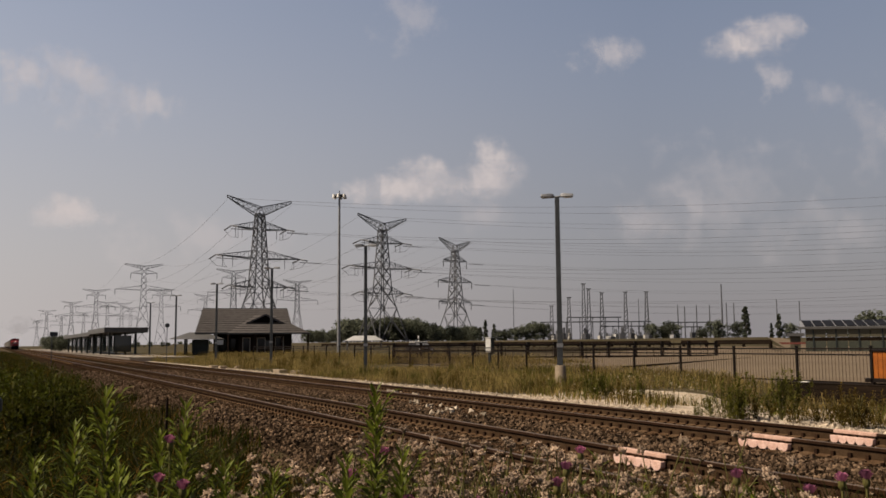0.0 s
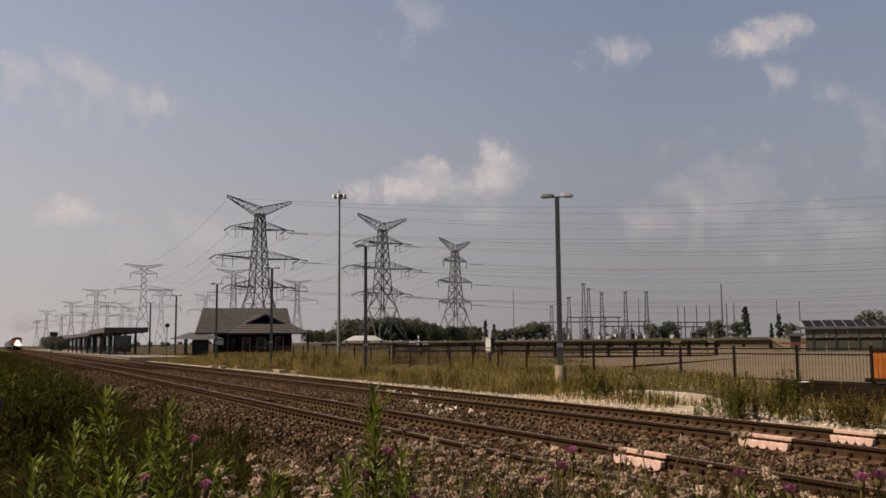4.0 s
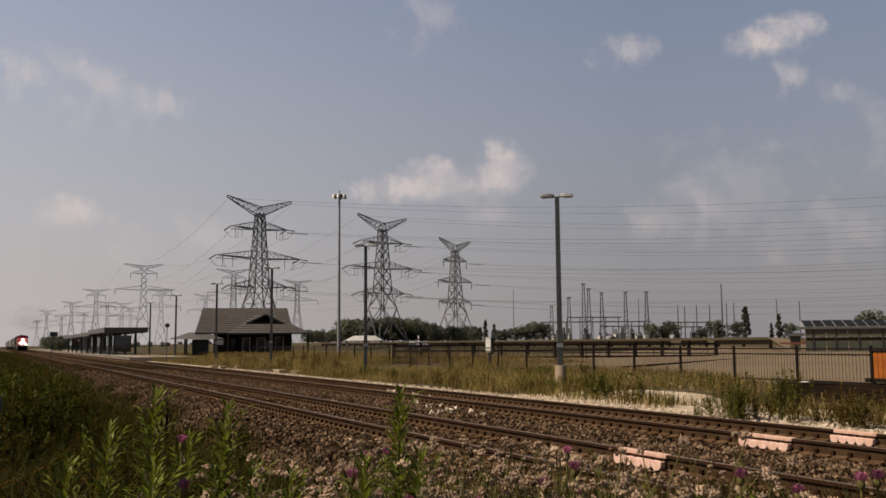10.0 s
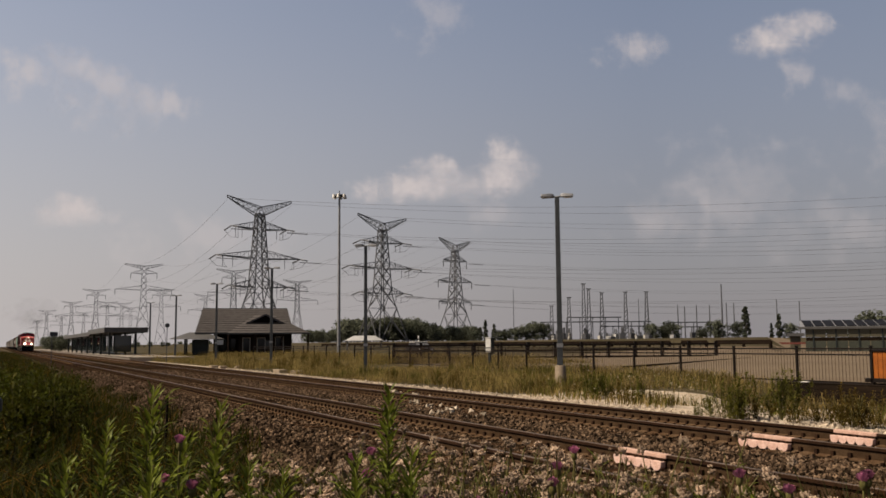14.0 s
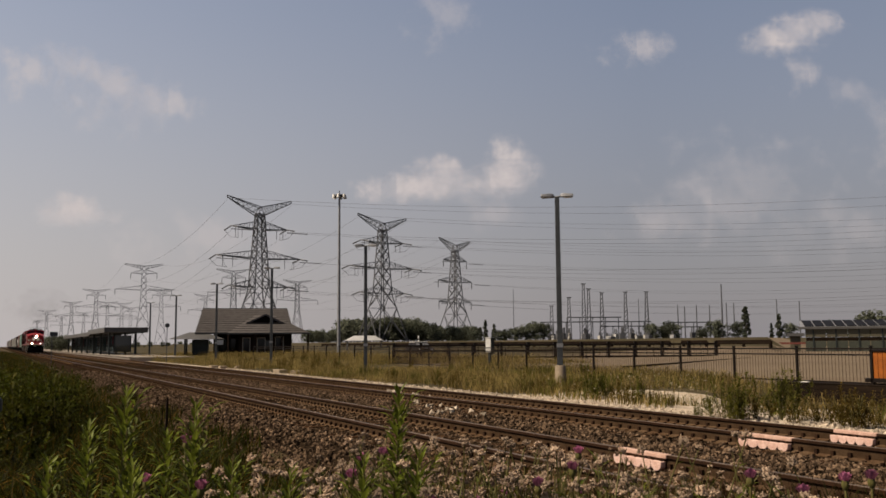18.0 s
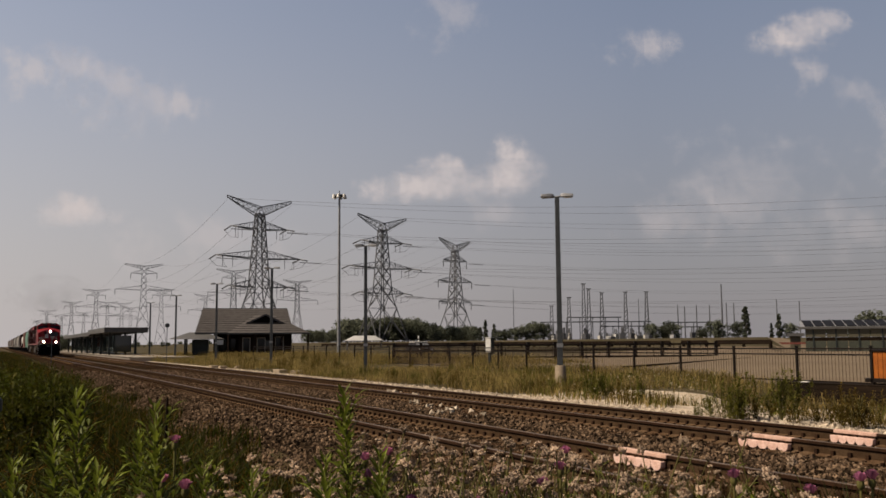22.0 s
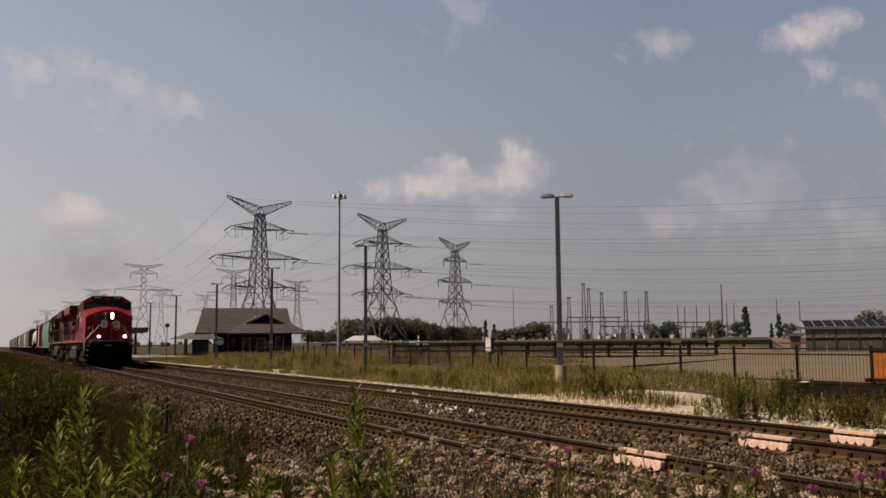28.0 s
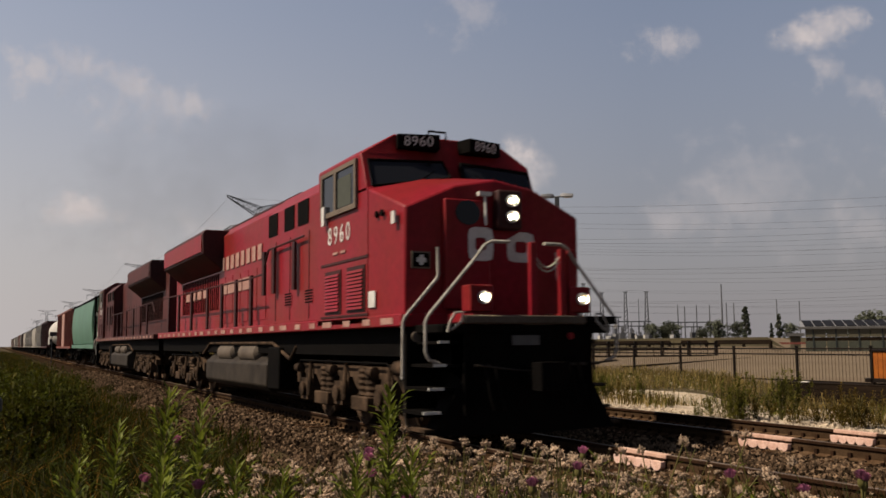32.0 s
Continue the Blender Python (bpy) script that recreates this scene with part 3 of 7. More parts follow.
        bars(loco, s * 1.505, 2.6, 3.3, 2.78, 2.82, 2, 0.06, s)
        # louvres low on the cab side
        for y0 in (1.80, 2.86):
            # the bed is a darker red than its slats
            lv = Shape().box(*sorted((s * 1.50, s * 1.515)), y0, y0 + 0.78, 1.82, 2.52)
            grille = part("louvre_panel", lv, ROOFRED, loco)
            sl = Shape()
            for k in range(11):
                z = 1.87 + k * 0.056
                sl.hexa([(s * 1.515, y0 + 0.06, z), (s * 1.545, y0 + 0.06, z - 0.015), (s * 1.545, y0 + 0.72, z - 0.015), (s * 1.515, y0 + 0.72, z)][::s],
                        [(s * 1.515, y0 + 0.06, z + 0.03), (s * 1.53, y0 + 0.06, z + 0.025), (s * 1.53, y0 + 0.72, z + 0.025), (s * 1.515, y0 + 0.72, z + 0.03)][::s])
            part("slats", sl, paint, grille)
        part("inspection_plate", Shape().box(*sorted((s * 1.50, s * 1.512)), 1.40, 1.66, 1.86, 2.10), WHITE, loco, "white plate")
        part("seam", Shape().box(*sorted((s * 1.50, s * 1.514)), 1.68, 3.86, 2.62, 2.66).box(*sorted((s * 1.50, s * 1.514)), 1.68, 3.86, 1.755, 1.785), ROOFRED, loco)
        part("marker_lamp", Shape().box(*sorted((s * 1.49, s * 1.52)), 0.66, 0.78, 3.00, 3.18), WHITE, loco, "white marker")
        for y0 in (1.15, 1.35):
            part("side_vent", Shape().rod((s * 1.49, y0, 3.21), (s * 1.52, y0, 3.21), 0.05, n=8), BLACK, loco)
    # equipment behind the cab
    part("auxiliary_cabinet", Shape().prism([(-1.38, 1.74), (1.38, 1.74), (1.38, 4.02), (1.05, 4.36), (-1.05, 4.36), (-1.38, 4.02)], "y", 4.05, 7.6), paint, loco, bevel=0.02)
    for s in (-1, 1):
        for y0 in (4.95, 5.85, 7.0):
            part("intake_grille", Shape().box(*sorted((s * 1.38, s * 1.395)), y0, y0 + 0.65, 3.55, 4.0), BLACK, loco, "black intake grille")
        for y0 in (4.7, 6.0):
            plate = part("small_louvre", Shape().box(*sorted((s * 1.38, s * 1.386)), y0 - 0.03, y0 + 0.45, 2.05, 2.34), paint, loco)
            lv = Shape()
            for k in range(5):
                lv.box(*sorted((s * 1.384, s * 1.395)), y0, y0 + 0.42, 2.08 + k * 0.052, 2.105 + k * 0.052)
            part("slits", lv, BLACK, plate)
        for y0 in (4.9, 6.1, 7.1):
            part("door_seam", Shape().box(*sorted((s * 1.38, s * 1.39)), y0, y0 + 0.03, 1.80, 3.40), ROOFRED, loco)
    # hood
    part("engine_hood", Shape().prism([(-0.95, 1.74), (0.95, 1.74), (0.95, 4.28), (0.72, 4.52), (-0.72, 4.52), (-0.95, 4.28)], "y", 7.6, 21.0), paint, loco, bevel=0.02)
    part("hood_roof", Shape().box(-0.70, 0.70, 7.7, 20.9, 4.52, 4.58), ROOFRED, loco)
    part("exhaust_stack", Shape().box(-0.35, 0.35, 10.9, 12.0, 4.58, 4.78).box(-0.28, 0.28, 11.0, 11.9, 4.78, 4.80), BLACK, loco, "black exhaust stack")
    for y0, y1 in ((8.2, 10.2), (12.6, 13.6)):
        part("roof_hump", Shape().box(-0.55, 0.55, y0, y1, 4.58, 4.67), ROOFRED, loco, bevel=0.03)
    for s in (-1, 1):
        for k in range(8):
            y0 = 7.8 + k * 0.82
            part("hood_door", Shape().box(*sorted((s * 0.95, s * 0.962)), y0, y0 + 0.74, 1.90, 3.15), paint, loco, bevel=0.008)
        if paint is RED:
            # the second locomotive's lettering has worn away
            bars(loco, s * 0.965, 9.7, 14.1, 3.32, 3.68, 8, 0.10, s)
            bars(loco, s * 0.972, 10.8, 14.0, 2.68, 2.98, 4, 0.05, s)
            bars(loco, s * 0.972, 15.6, 19.2, 2.70, 2.94, 4, 0.14, s)
    # radiator wings
    wing = Shape().prism([(-0.95, 3.35), (-1.50, 3.80), (-1.53, 4.34), (-1.45, 4.46), (1.45, 4.46), (1.53, 4.34), (1.50, 3.80), (0.95, 3.35)], "y", 13.9, 20.2)
    # dark red also puts the underside's shade into the colour
    w = part("radiator_wing", wing, ROOFRED, loco, "overhanging radiator housing with sooty top and underside coloured dark for shade", bevel=0.02)
    part("wing_side", Shape().box(-1.538, -1.51, 14.0, 20.1, 3.86, 4.33).box(1.51, 1.538, 14.0, 20.1, 3.86, 4.33), paint, w)
    for k in range(22):
        for s in (-1, 1):
            part("grille_slat", Shape().box(*sorted((s * 0.95, s * 0.97)), 14.4 + k * 0.25, 14.47 + k * 0.25, 2.3, 3.3), BLACK, loco)
    # handrails along the walkway
    for s in (-1, 1):
        for y in (5.6, 7.0, 7.75, 8.8, 10.2, 11.7, 13.4, 15.6, 17.6, 19.4):
            # drawn broad and dark, so each upright takes in its shadow
            st = Shape().box(*sorted((s * 1.43, s * 1.485)), y - 0.085, y + 0.085, 1.74 if y > 8.2 else 2.35, 2.84 if y > 8.2 else 3.26)
            part("stanchion", st, ROOFRED, loco)
        part("handrail", Shape().path([(s * 1.46, 5.0, 3.30), (s * 1.46, 7.4, 3.27), (s * 1.46, 7.85, 2.80), (s * 1.46, 9.0, 2.78), (s * 1.46, 20.6, 2.88), (s * 1.46, 21.2, 2.5)], 0.022), ROOFRED, loco)
    # nose front: door, lamps, plaque, emblem
    part("nose_door", Shape().box(-0.86, -0.14, 0.40, 0.50, 1.80, 3.36), paint, loco, bevel=0.02)
    part("door_window", Shape().prism([(-0.5 + 0.20 * math.cos(k * math.pi / 6), 3.17 + 0.18 * math.sin(k * math.pi / 6)) for k in range(12)], "y", 0.385, 0.41), WINDOW, loco)
    hl = part("headlamp_housing", Shape().box(-0.06, 0.34, 0.30, 0.50, 2.95, 3.52), ROOFRED, loco, bevel=0.03)
    for z in (3.36, 3.13):
        sealed_lamp(hl, 0.16, 0.255, z, "lit round headlamp")
    part("plaque", Shape().box(-1.34, -1.05, 0.475, 0.50, 2.36, 2.60), FRAMETAN, loco, "framed plaque with a white cross", bevel=0.006)
    part("plaque_face", Shape().box(-1.315, -1.075, 0.468, 0.476, 2.385, 2.575), BLACK, loco)
    part("plaque_cross", Shape().box(-1.225, -1.165, 0.460, 0.470, 2.41, 2.55).box(-1.265, -1.125, 0.461, 0.471, 2.45, 2.51), WHITE, loco)
    for cx, cz, w, h, y, gap in ((-0.30, 2.73, 0.20, 0.24, 0.386, 0), (0.42, 2.72, 0.23, 0.22, 0.486, 0)):
        ang = range(gap, 17 - gap)
        outer = [(cx + w * max(-1, min(1, 1.25 * math.cos(k * math.pi / 8))), cz + h * max(-1, min(1, 1.25 * math.sin(k * math.pi / 8)))) for k in ang]
        inner = [(cx + (u - cx) * 0.45, cz + (v - cz) * 0.38) for u, v in outer]
        part("emblem", Shape().prism(outer + inner[::-1], "y", y, y + 0.012), WHITE, loco, "plain white ring shape painted on the nose")
    part("hand_hold", Shape().path([(-0.24, 0.36, 3.45), (-0.24, 0.34, 3.0)], 0.02).box(-0.34, -0.14, 0.34, 0.42, 3.42, 3.48), WHITE, loco)
    # front platform, ditch lamps, posts
    part("front_platform", Shape().box(-1.32, 1.32, -0.42, 0.5, 1.46, 1.58), BLACK, loco, bevel=0.02)
    part("anticlimber", Shape().box(-1.02, 0.86, -0.50, -0.42, 1.58, 1.695), RESERVOIR, loco, "worn grey anticlimber", bevel=0.02)
    for x in (-0.70, 0.86):
        d = part("ditch_lamp_box", Shape().box(x - 0.17, x + 0.17, -0.36, -0.1, 1.74, 2.10).box(x - 0.14, x - 0.10, -0.36, 0.4, 1.60, 1.74), paint, loco, bevel=0.02)
        sealed_lamp(d, x + 0.02, -0.405, 1.93, "lit ditch lamp")
    for x in (0.12, 0.60, 0.74):
        part("front_post", Shape().box(x - 0.05, x + 0.05, -0.34, -0.26, 1.60, 2.62 if x > 0.3 else 2.70), paint, loco, bevel=0.01)
    chain = [(0.12 + 0.48 * k / 8, -0.30, 2.56 - 0.20 * math.sin(math.pi * k / 8)) for k in range(9)]
    part("chain", Shape().path(chain, 0.014, 5).path([(x, y, z - 0.06) for x, y, z in chain], 0.012, 5), DULLWHITE, loco)
    # white handrails at the steps
    for s in (-1, 1):
        part("corner_handrail", Shape().path([(s * 0.98, 0.40, 2.66), (s * 0.98, 0.38, 2.28), (s * 1.00, 0.38, 2.22), (s * 1.44, 0.45, 1.70), (s * 1.47, 0.48, 1.62), (s * 1.47, 0.50, 0.85)], 0.024), DULLWHITE, loco, "white painted handrail")
        part("step_handrail", Shape().path([(s * 0.28, -0.36, 2.68), (s * 0.55, -0.36, 2.68), (s * 0.66, -0.36, 2.62), (s * 0.78, -0.35, 2.46), (s * 1.46, -0.31, 1.69), (s * 1.50, -0.30, 1.60), (s * 1.50, -0.30, 1.22), (s * 1.45, -0.30, 1.12), (s * 1.30, -0.30, 1.07)], 0.024), DULLWHITE, loco, "white painted handrail")
        part("upper_rail", Shape().path([(s * 1.25, -0.44, 1.47), (s * 1.22, -0.45, 1.60), (s * 1.15, -0.46, 1.72), (s * 1.04, -0.46, 1.73), (s * 1.05, -0.46, 1.62), (s * 1.20, -0.45, 1.50)], 0.018), DULLWHITE, loco, "white painted grab handle")
        part("pipe_end", Shape().lathe([(0.02, 0.36), (0.075, 0.365), (0.075, 0.41), (0.02, 0.41)], (s * 1.31, 0, 1.42), "y", 12), RESERVOIR, loco, "round grey pipe end")
        for k in range(4):
            out = (1.54 if s < 0 else 1.36) - 0.075 * k
            st = Shape().box(*sorted((s * 1.0, s * out)), -0.30, 0.40, 0.42 + k * 0.30, 0.46 + k * 0.30)
            tread = part("step", st, BLACK, loco)
            part("nosing", Shape().box(*sorted((s * (out - 0.25 + 0.035 * k), s * out)), -0.322, -0.298, 0.43 + k * 0.30, 0.465 + k * 0.30), WHITE if s < 0 else TANKGREY, tread, "worn step edge")
        part("step_well", Shape().box(*sorted((s * 0.96, s * 1.0)), -0.42, 0.4, 0.40, 1.46).box(*sorted((s * 1.0, s * 1.46)), 0.40, 0.46, 0.34, 1.46), BLACK, loco)
        part("bottom_step", Shape().box(*sorted((s * 1.16, s * 1.52)), -0.30, 0.20, 0.20, 0.24), GRIME, loco, "pale worn bottom step")
        part("step_hanger", Shape().path([(s * 1.47, 0.50, 0.86), (s * 1.42, 0.46, 0.66), (s * 1.46, 0.44, 0.45), (s * 1.44, 0.42, 0.22)], 0.024), TANKGREY, loco)
        part("grey_plate", Shape().box(*sorted((s * 0.62, s * 0.88)), -0.452, -0.44, 1.02, 1.06), TANKGREY, loco, "small grey plate on the pilot")
    part("red_marker", Shape().lathe([(0.02, -0.47), (0.05, -0.465), (0.05, -0.44), (0.02, -0.44)], (0.62, 0, 1.42), "y", 10), RED, loco, "small red marker")
    part("front_lip", Shape().box(0.86, 1.40, -0.46, -0.40, 1.58, 1.69), BLACK, loco, bevel=0.01)
    # pilot and plough
    part("pilot", Shape().loft([[(-1.42, -0.30, 0.16), (0.0, -0.62, 0.16), (1.42, -0.30, 0.16), (1.42, -0.05, 0.16), (-1.42, -0.05, 0.16)],
                                [(-1.0, -0.36, 0.85), (0.0, -0.40, 0.95), (1.0, -0.36, 0.85), (1.0, -0.05, 0.95), (-1.0, -0.05, 0.95)],
                                [(-1.0, -0.40, 1.46), (0.0, -0.42, 1.46), (1.0, -0.40, 1.46), (1.0, -0.05, 1.46), (-1.0, -0.05, 1.46)]]), BLACK, loco, "black snow plough pilot")
    cp = Shape().box(-0.12, 0.12, -0.75, -0.35, 0.78, 1.02).prism([(-0.20, -1.0), (0.20, -1.0), (0.22, -0.80), (0.10, -0.68), (-0.16, -0.70)], "z", 0.72, 1.08)
    part("coupler", cp, BLACK, loco)
    part("rear_coupler", Shape().box(-0.12, 0.12, 21.2, 21.9, 0.78, 1.02), BLACK, loco)
    for x in (-0.75, -0.6, 0.55, 0.7):
        part("air_hose", Shape().path([(x, -0.44, 1.15), (x, -0.56, 0.95), (x + 0.04, -0.60, 0.62), (x + 0.10, -0.58, 0.48)], 0.025, 6), BLACK, loco)
    part("cut_lever", Shape().path([(-0.90, -0.55, 1.05), (-0.35, -0.60, 0.98), (0.0, -0.64, 0.96)], 0.014, 5), TANKGREY, loco)
    part("cut_lever", Shape().path([(0.9, -0.55, 1.05), (1.35, -0.5, 1.08)], 0.014, 5), TANKGREY, loco)
    part("grey_bar", Shape().box(-0.30, 0.12, -0.455, -0.44, 1.30, 1.43), FASCIA, loco, "plain grey bar on the pilot")
    # fuel tank, reservoirs, boxes
    tank = part("fuel_tank", Shape().prism([(-1.42, 0.48), (-1.30, 0.36), (1.30, 0.36), (1.42, 0.48), (1.42, 0.92), (1.05, 1.22), (-1.05, 1.22), (-1.42, 0.92)], "y", 7.6, 13.6), TANKGREY, loco, "dusty grey fuel tank", bevel=0.03)
    for s in (-1, 1):
        for y in (8.7, 10.9):
            part("air_reservoir", Shape().lathe([(0.02, 0.0), (0.14, 0.02), (0.22, 0.10), (0.22, 1.50), (0.14, 1.58), (0.02, 1.60)], (s * 1.18, y, 1.14), "y", 16), RESERVOIR, loco, "dusty grey air reservoir cylinder")
        part("battery_box", Shape().box(*sorted((s * 0.9, s * 1.40)), 6.75, 7.6, 0.44, 1.28), BLACK, loco, bevel=0.03)
        part("pipework", Shape().path([(s * 1.3, 5.9, 1.3), (s * 1.34, 6.2, 1.05), (s * 1.34, 7.4, 1.36), (s * 1.34, 13.5, 1.38), (s * 1.3, 14.6, 1.1)], 0.035), GRIME, loco)
        part("sand_pipe", Shape().path([(s * 1.25, 1.0, 1.3), (s * 1.22, 0.9, 0.8), (s * 0.95, 1.1, 0.2)], 0.03), GRIME, loco)
        part("front_drum", Shape().lathe([(0.02, -0.2), (0.11, -0.18), (0.11, 0.15), (0.02, 0.2)], (s * 1.26, 1.0, 0.98), "y", 12), GRIME, loco)
    sets = truck(loco, 3.55, (-1.85, 0.0, 1.85), 0.53, GRIME) + truck(loco, 17.5, (-1.85, 0.0, 1.85), 0.53, GRIME)
    return loco, sets


# ---- freight cars ----
def car_running_gear(car, length, mat=BLACK):
    sets = truck(car, 2.2, (-0.89, 0.89), 0.46, mat) + truck(car, length - 2.2, (-0.89, 0.89), 0.46, mat)
    for y0 in (-0.35, length - 0.3):
        part("coupler", Shape().box(-0.12, 0.12, y0, y0 + 0.65, 0.75, 1.0), BLACK, car)
    return sets


def hopper_car(paint, label, m, length=17.2, ribs=False):
    car = thing("hopper_car", m, label, "freight car", "freight cars of the train")
    prof = []
    for k in range(-6, 7):
        t = k / 6
        prof.append((-1.42 - 0.13 * (1 - t * t), 2.75 + 1.30 * t))
    ring = prof + [(-1.05, 4.32), (1.05, 4.32)] + [(-x, z) for x, z in reversed(prof)]
    part("body", Shape().prism(ring, "y", 1.0, length - 1.0), paint, car, bevel=0.02)
    part("side_sill", Shape().box(-1.50, 1.50, 0.3, length - 0.3, 1.18, 1.42), paint, car)
    for s in (-1, 1):
        part("top_edge", Shape().box(*sorted((s * 1.46, s * 1.36)), 0.9, length - 0.9, 4.02, 4.12), BLACK, car, "dark top chord")
    for y, d in ((1.0, -0.55), (length - 1.0, 0.55)):
        part("sloped_end", Shape().loft([[(-1.40, y, 1.42), (1.40, y, 1.42), (1.40, y, 4.05), (-1.40, y, 4.05)], [(-1.30, y + d * 0.2, 2.6), (1.30, y + d * 0.2, 2.6), (1.30, y + d, 4.0), (-1.30, y + d, 4.0)]]), paint, car)
    if ribs:
        for k in range(9):
            y = 1.8 + k * (length - 3.6) / 8
            for s in (-1, 1):
                part("side_rib", Shape().box(*sorted((s * 1.38, s * 1.58)), y - 0.09, y + 0.09, 1.45, 4.02), WHITE2, car)
    low = Shape()
    for k in range(3):
        y0 = 3.6 + k * (length - 7.2) / 3
        y1 = y0 + (length - 7.2) / 3
        c = (y0 + y1) / 2
        low.hexa([(-0.4, c - 0.4, 0.55), (0.4, c - 0.4, 0.55), (0.4, c + 0.4, 0.55), (-0.4, c + 0.4, 0.55)], [(-1.35, y0, 1.3), (1.35, y0, 1.3), (1.35, y1, 1.3), (-1.35, y1, 1.3)])
    part("hopper_bays", low, BLACK, car)
    part("roof_hatch", Shape().box(-0.45, 0.45, 1.4, length - 1.4, 4.32, 4.45), paint, car)
    for x in (-0.7, 0.7):
        part("roof_walk", Shape().box(x - 0.15, x + 0.15, 0.8, length - 0.8, 4.42, 4.48), BLACK, car)
    for y in (0.45, length - 0.45):
        part("end_frame", Shape().box(-1.45, -1.33, y - 0.1, y + 0.1, 1.4, 4.2).box(1.33, 1.45, y - 0.1, y + 0.1, 1.4, 4.2).box(-1.45, 1.45, y - 0.08, y + 0.08, 4.1, 4.2).box(-1.45, 1.45, y - 0.08, y + 0.08, 2.6, 2.7), BLACK, car)
        lad = Shape()
        for k in range(9):
            lad.rod((-1.50, y - 0.2, 1.5 + k * 0.3), (-1.50, y + 0.2, 1.5 + k * 0.3), 0.015, n=5)
        part("ladder", lad, BLACK, car)
    car_running_gear(car, length)
    return car


def ribbed_car(paint, label, m, length=18.5, name="box_car", open_top=False):
    car = thing(name, m, label, "freight car", "freight cars of the train")
    part("body", Shape().box(-1.42, 1.42, 0.3, length - 0.3, 1.2, 4.15), paint, car, bevel=0.04)
    for s in (-1, 1):
        rib = Shape().box(*sorted((s * 1.41, s * 1.50)), -0.06, 0.06, 1.25, 4.10).mesh("side_rib", paint)
        n = int((length - 1) / 0.95)
        for k in range(n + 1):
            y = 0.5 + k * (length - 1) / n
            if open_top or abs(y - length / 2) > 1.6:
                part("side_rib", rib, None, car).matrix_basis = pose(0, y, 0)
        part("side_rail", Shape().box(*sorted((s * 1.40, s * 1.52)), 0.3, length - 0.3, 4.05, 4.18).box(*sorted((s * 1.40, s * 1.52)), 0.3, length - 0.3, 1.15, 1.32), paint, car)
        if not open_top:
            part("sliding_door", Shape().box(*sorted((s * 1.42, s * 1.53)), length / 2 - 1.5, length / 2 + 1.5, 1.3, 4.0), STRIP, car, "faded pale door")
    if not open_top:
        part("roof", Shape().prism([(-1.48, 4.15), (1.48, 4.15), (0.0, 4.40)], "y", 0.25, length - 0.25), ROOFRED, car)
    car_running_gear(car, length)
    return car


def tank_car(paint, label, m, length=17.0):
    car = thing("tank_car", m, label, "freight car", "freight cars of the train")
    r = 1.45
    part("tank", Shape().lathe([(0.05, 0.7), (0.8, 0.78), (1.2, 0.98), (r, 1.4), (r, length - 1.4), (1.2, length - 0.98), (0.8, length - 0.78), (0.05, length - 0.7)], (0, 0, 2.75), "y", 28), paint, car)
    part("centre_sill", Shape().box(-0.4, 0.4, 0.2, length - 0.2, 1.05, 1.45), BLACK, car)
    part("dome", Shape().lathe([(0.4, 4.1), (0.4, 4.45), (0.32, 4.52), (0.05, 4.52)], (0, length / 2, 0), "z", 14), paint, car)
    part("top_platform", Shape().box(-0.9, 0.9, length / 2 - 1.2, length / 2 + 1.2, 4.16, 4.2), BLACK, car)
    for y0 in (1.8, length - 2.6):
        part("saddle", Shape().box(-1.3, 1.3, y0, y0 + 0.8, 1.2, 2.2), BLACK, car)
    part("side_placard", Shape().box(-1.47, -1.44, length - 4.0, length - 1.8, 1.5, 2.3), WHITE, car)
    car_running_gear(car, length)
    return car


# the train: offsets behind the leading locomotive's nose
SPEED, LAST_S = 12.66, 10.79
TRAIN = []


def place_train():
    x = TRACK[0]
    lead, sets = locomotive(RED, "bright red diesel freight locomotive with lit headlamps leading the train", pose(x, LAST_S, 0))
    TRAIN.append((lead, 0.0, 0.0, sets))
    second, sets2 = locomotive(RED2, "faded red diesel locomotive coupled backwards behind the leader", pose(x, LAST_S + 43.6, 0, 0, 0, 180))
    TRAIN.append((second, 43.6, 180.0, sets2))
    off = 44.4
    first = hopper_car(GREEN, "green covered hopper freight car with bulging sides", pose(x, LAST_S + off, 0))
    TRAIN.append((first, off, 0.0, ()))
    off += 17.9
    box = ribbed_car(BOXRED, "oxide red ribbed boxcar with a faded pale door", pose(x, LAST_S + off, 0))
    TRAIN.append((box, off, 0.0, ()))
    off += 19.2
    tank = tank_car(WHITE2, "weathered white tank car", pose(x, LAST_S + off, 0))
    TRAIN.append((tank, off, 0.0, ()))
    off += 17.7
    dark = ribbed_car(ROOFRED, "dark sooty ribbed gondola car", pose(x, LAST_S + off, 0), 15.0, "gondola_car", True)
    TRAIN.append((dark, off, 0.0, ()))
    off += 15.7
    grey = hopper_car(HOPGREY, "weathered grey ribbed hopper freight car with pale ribs", pose(x, LAST_S + off, 0), ribs=True)
    pale = hopper_car(PALEHOP, "weathered pale grey covered hopper freight car", pose(x, LAST_S + off + 17.9, 0))
    TRAIN.append((grey, off, 0.0, ()))
    TRAIN.append((pale, off + 17.9, 0.0, ()))
    off += 35.8
    for k in range(14):
        src = {0: grey, 1: grey, 2: pale, 3: dark, 4: grey, 5: box, 6: grey}[k % 7]
        c = copy_thing(src, pose(x, LAST_S + off, 0))
        TRAIN.append((c, off, 0.0, ()))
        off += 15.7 if src is dark else 19.2 if src is box else 17.9


place_train()


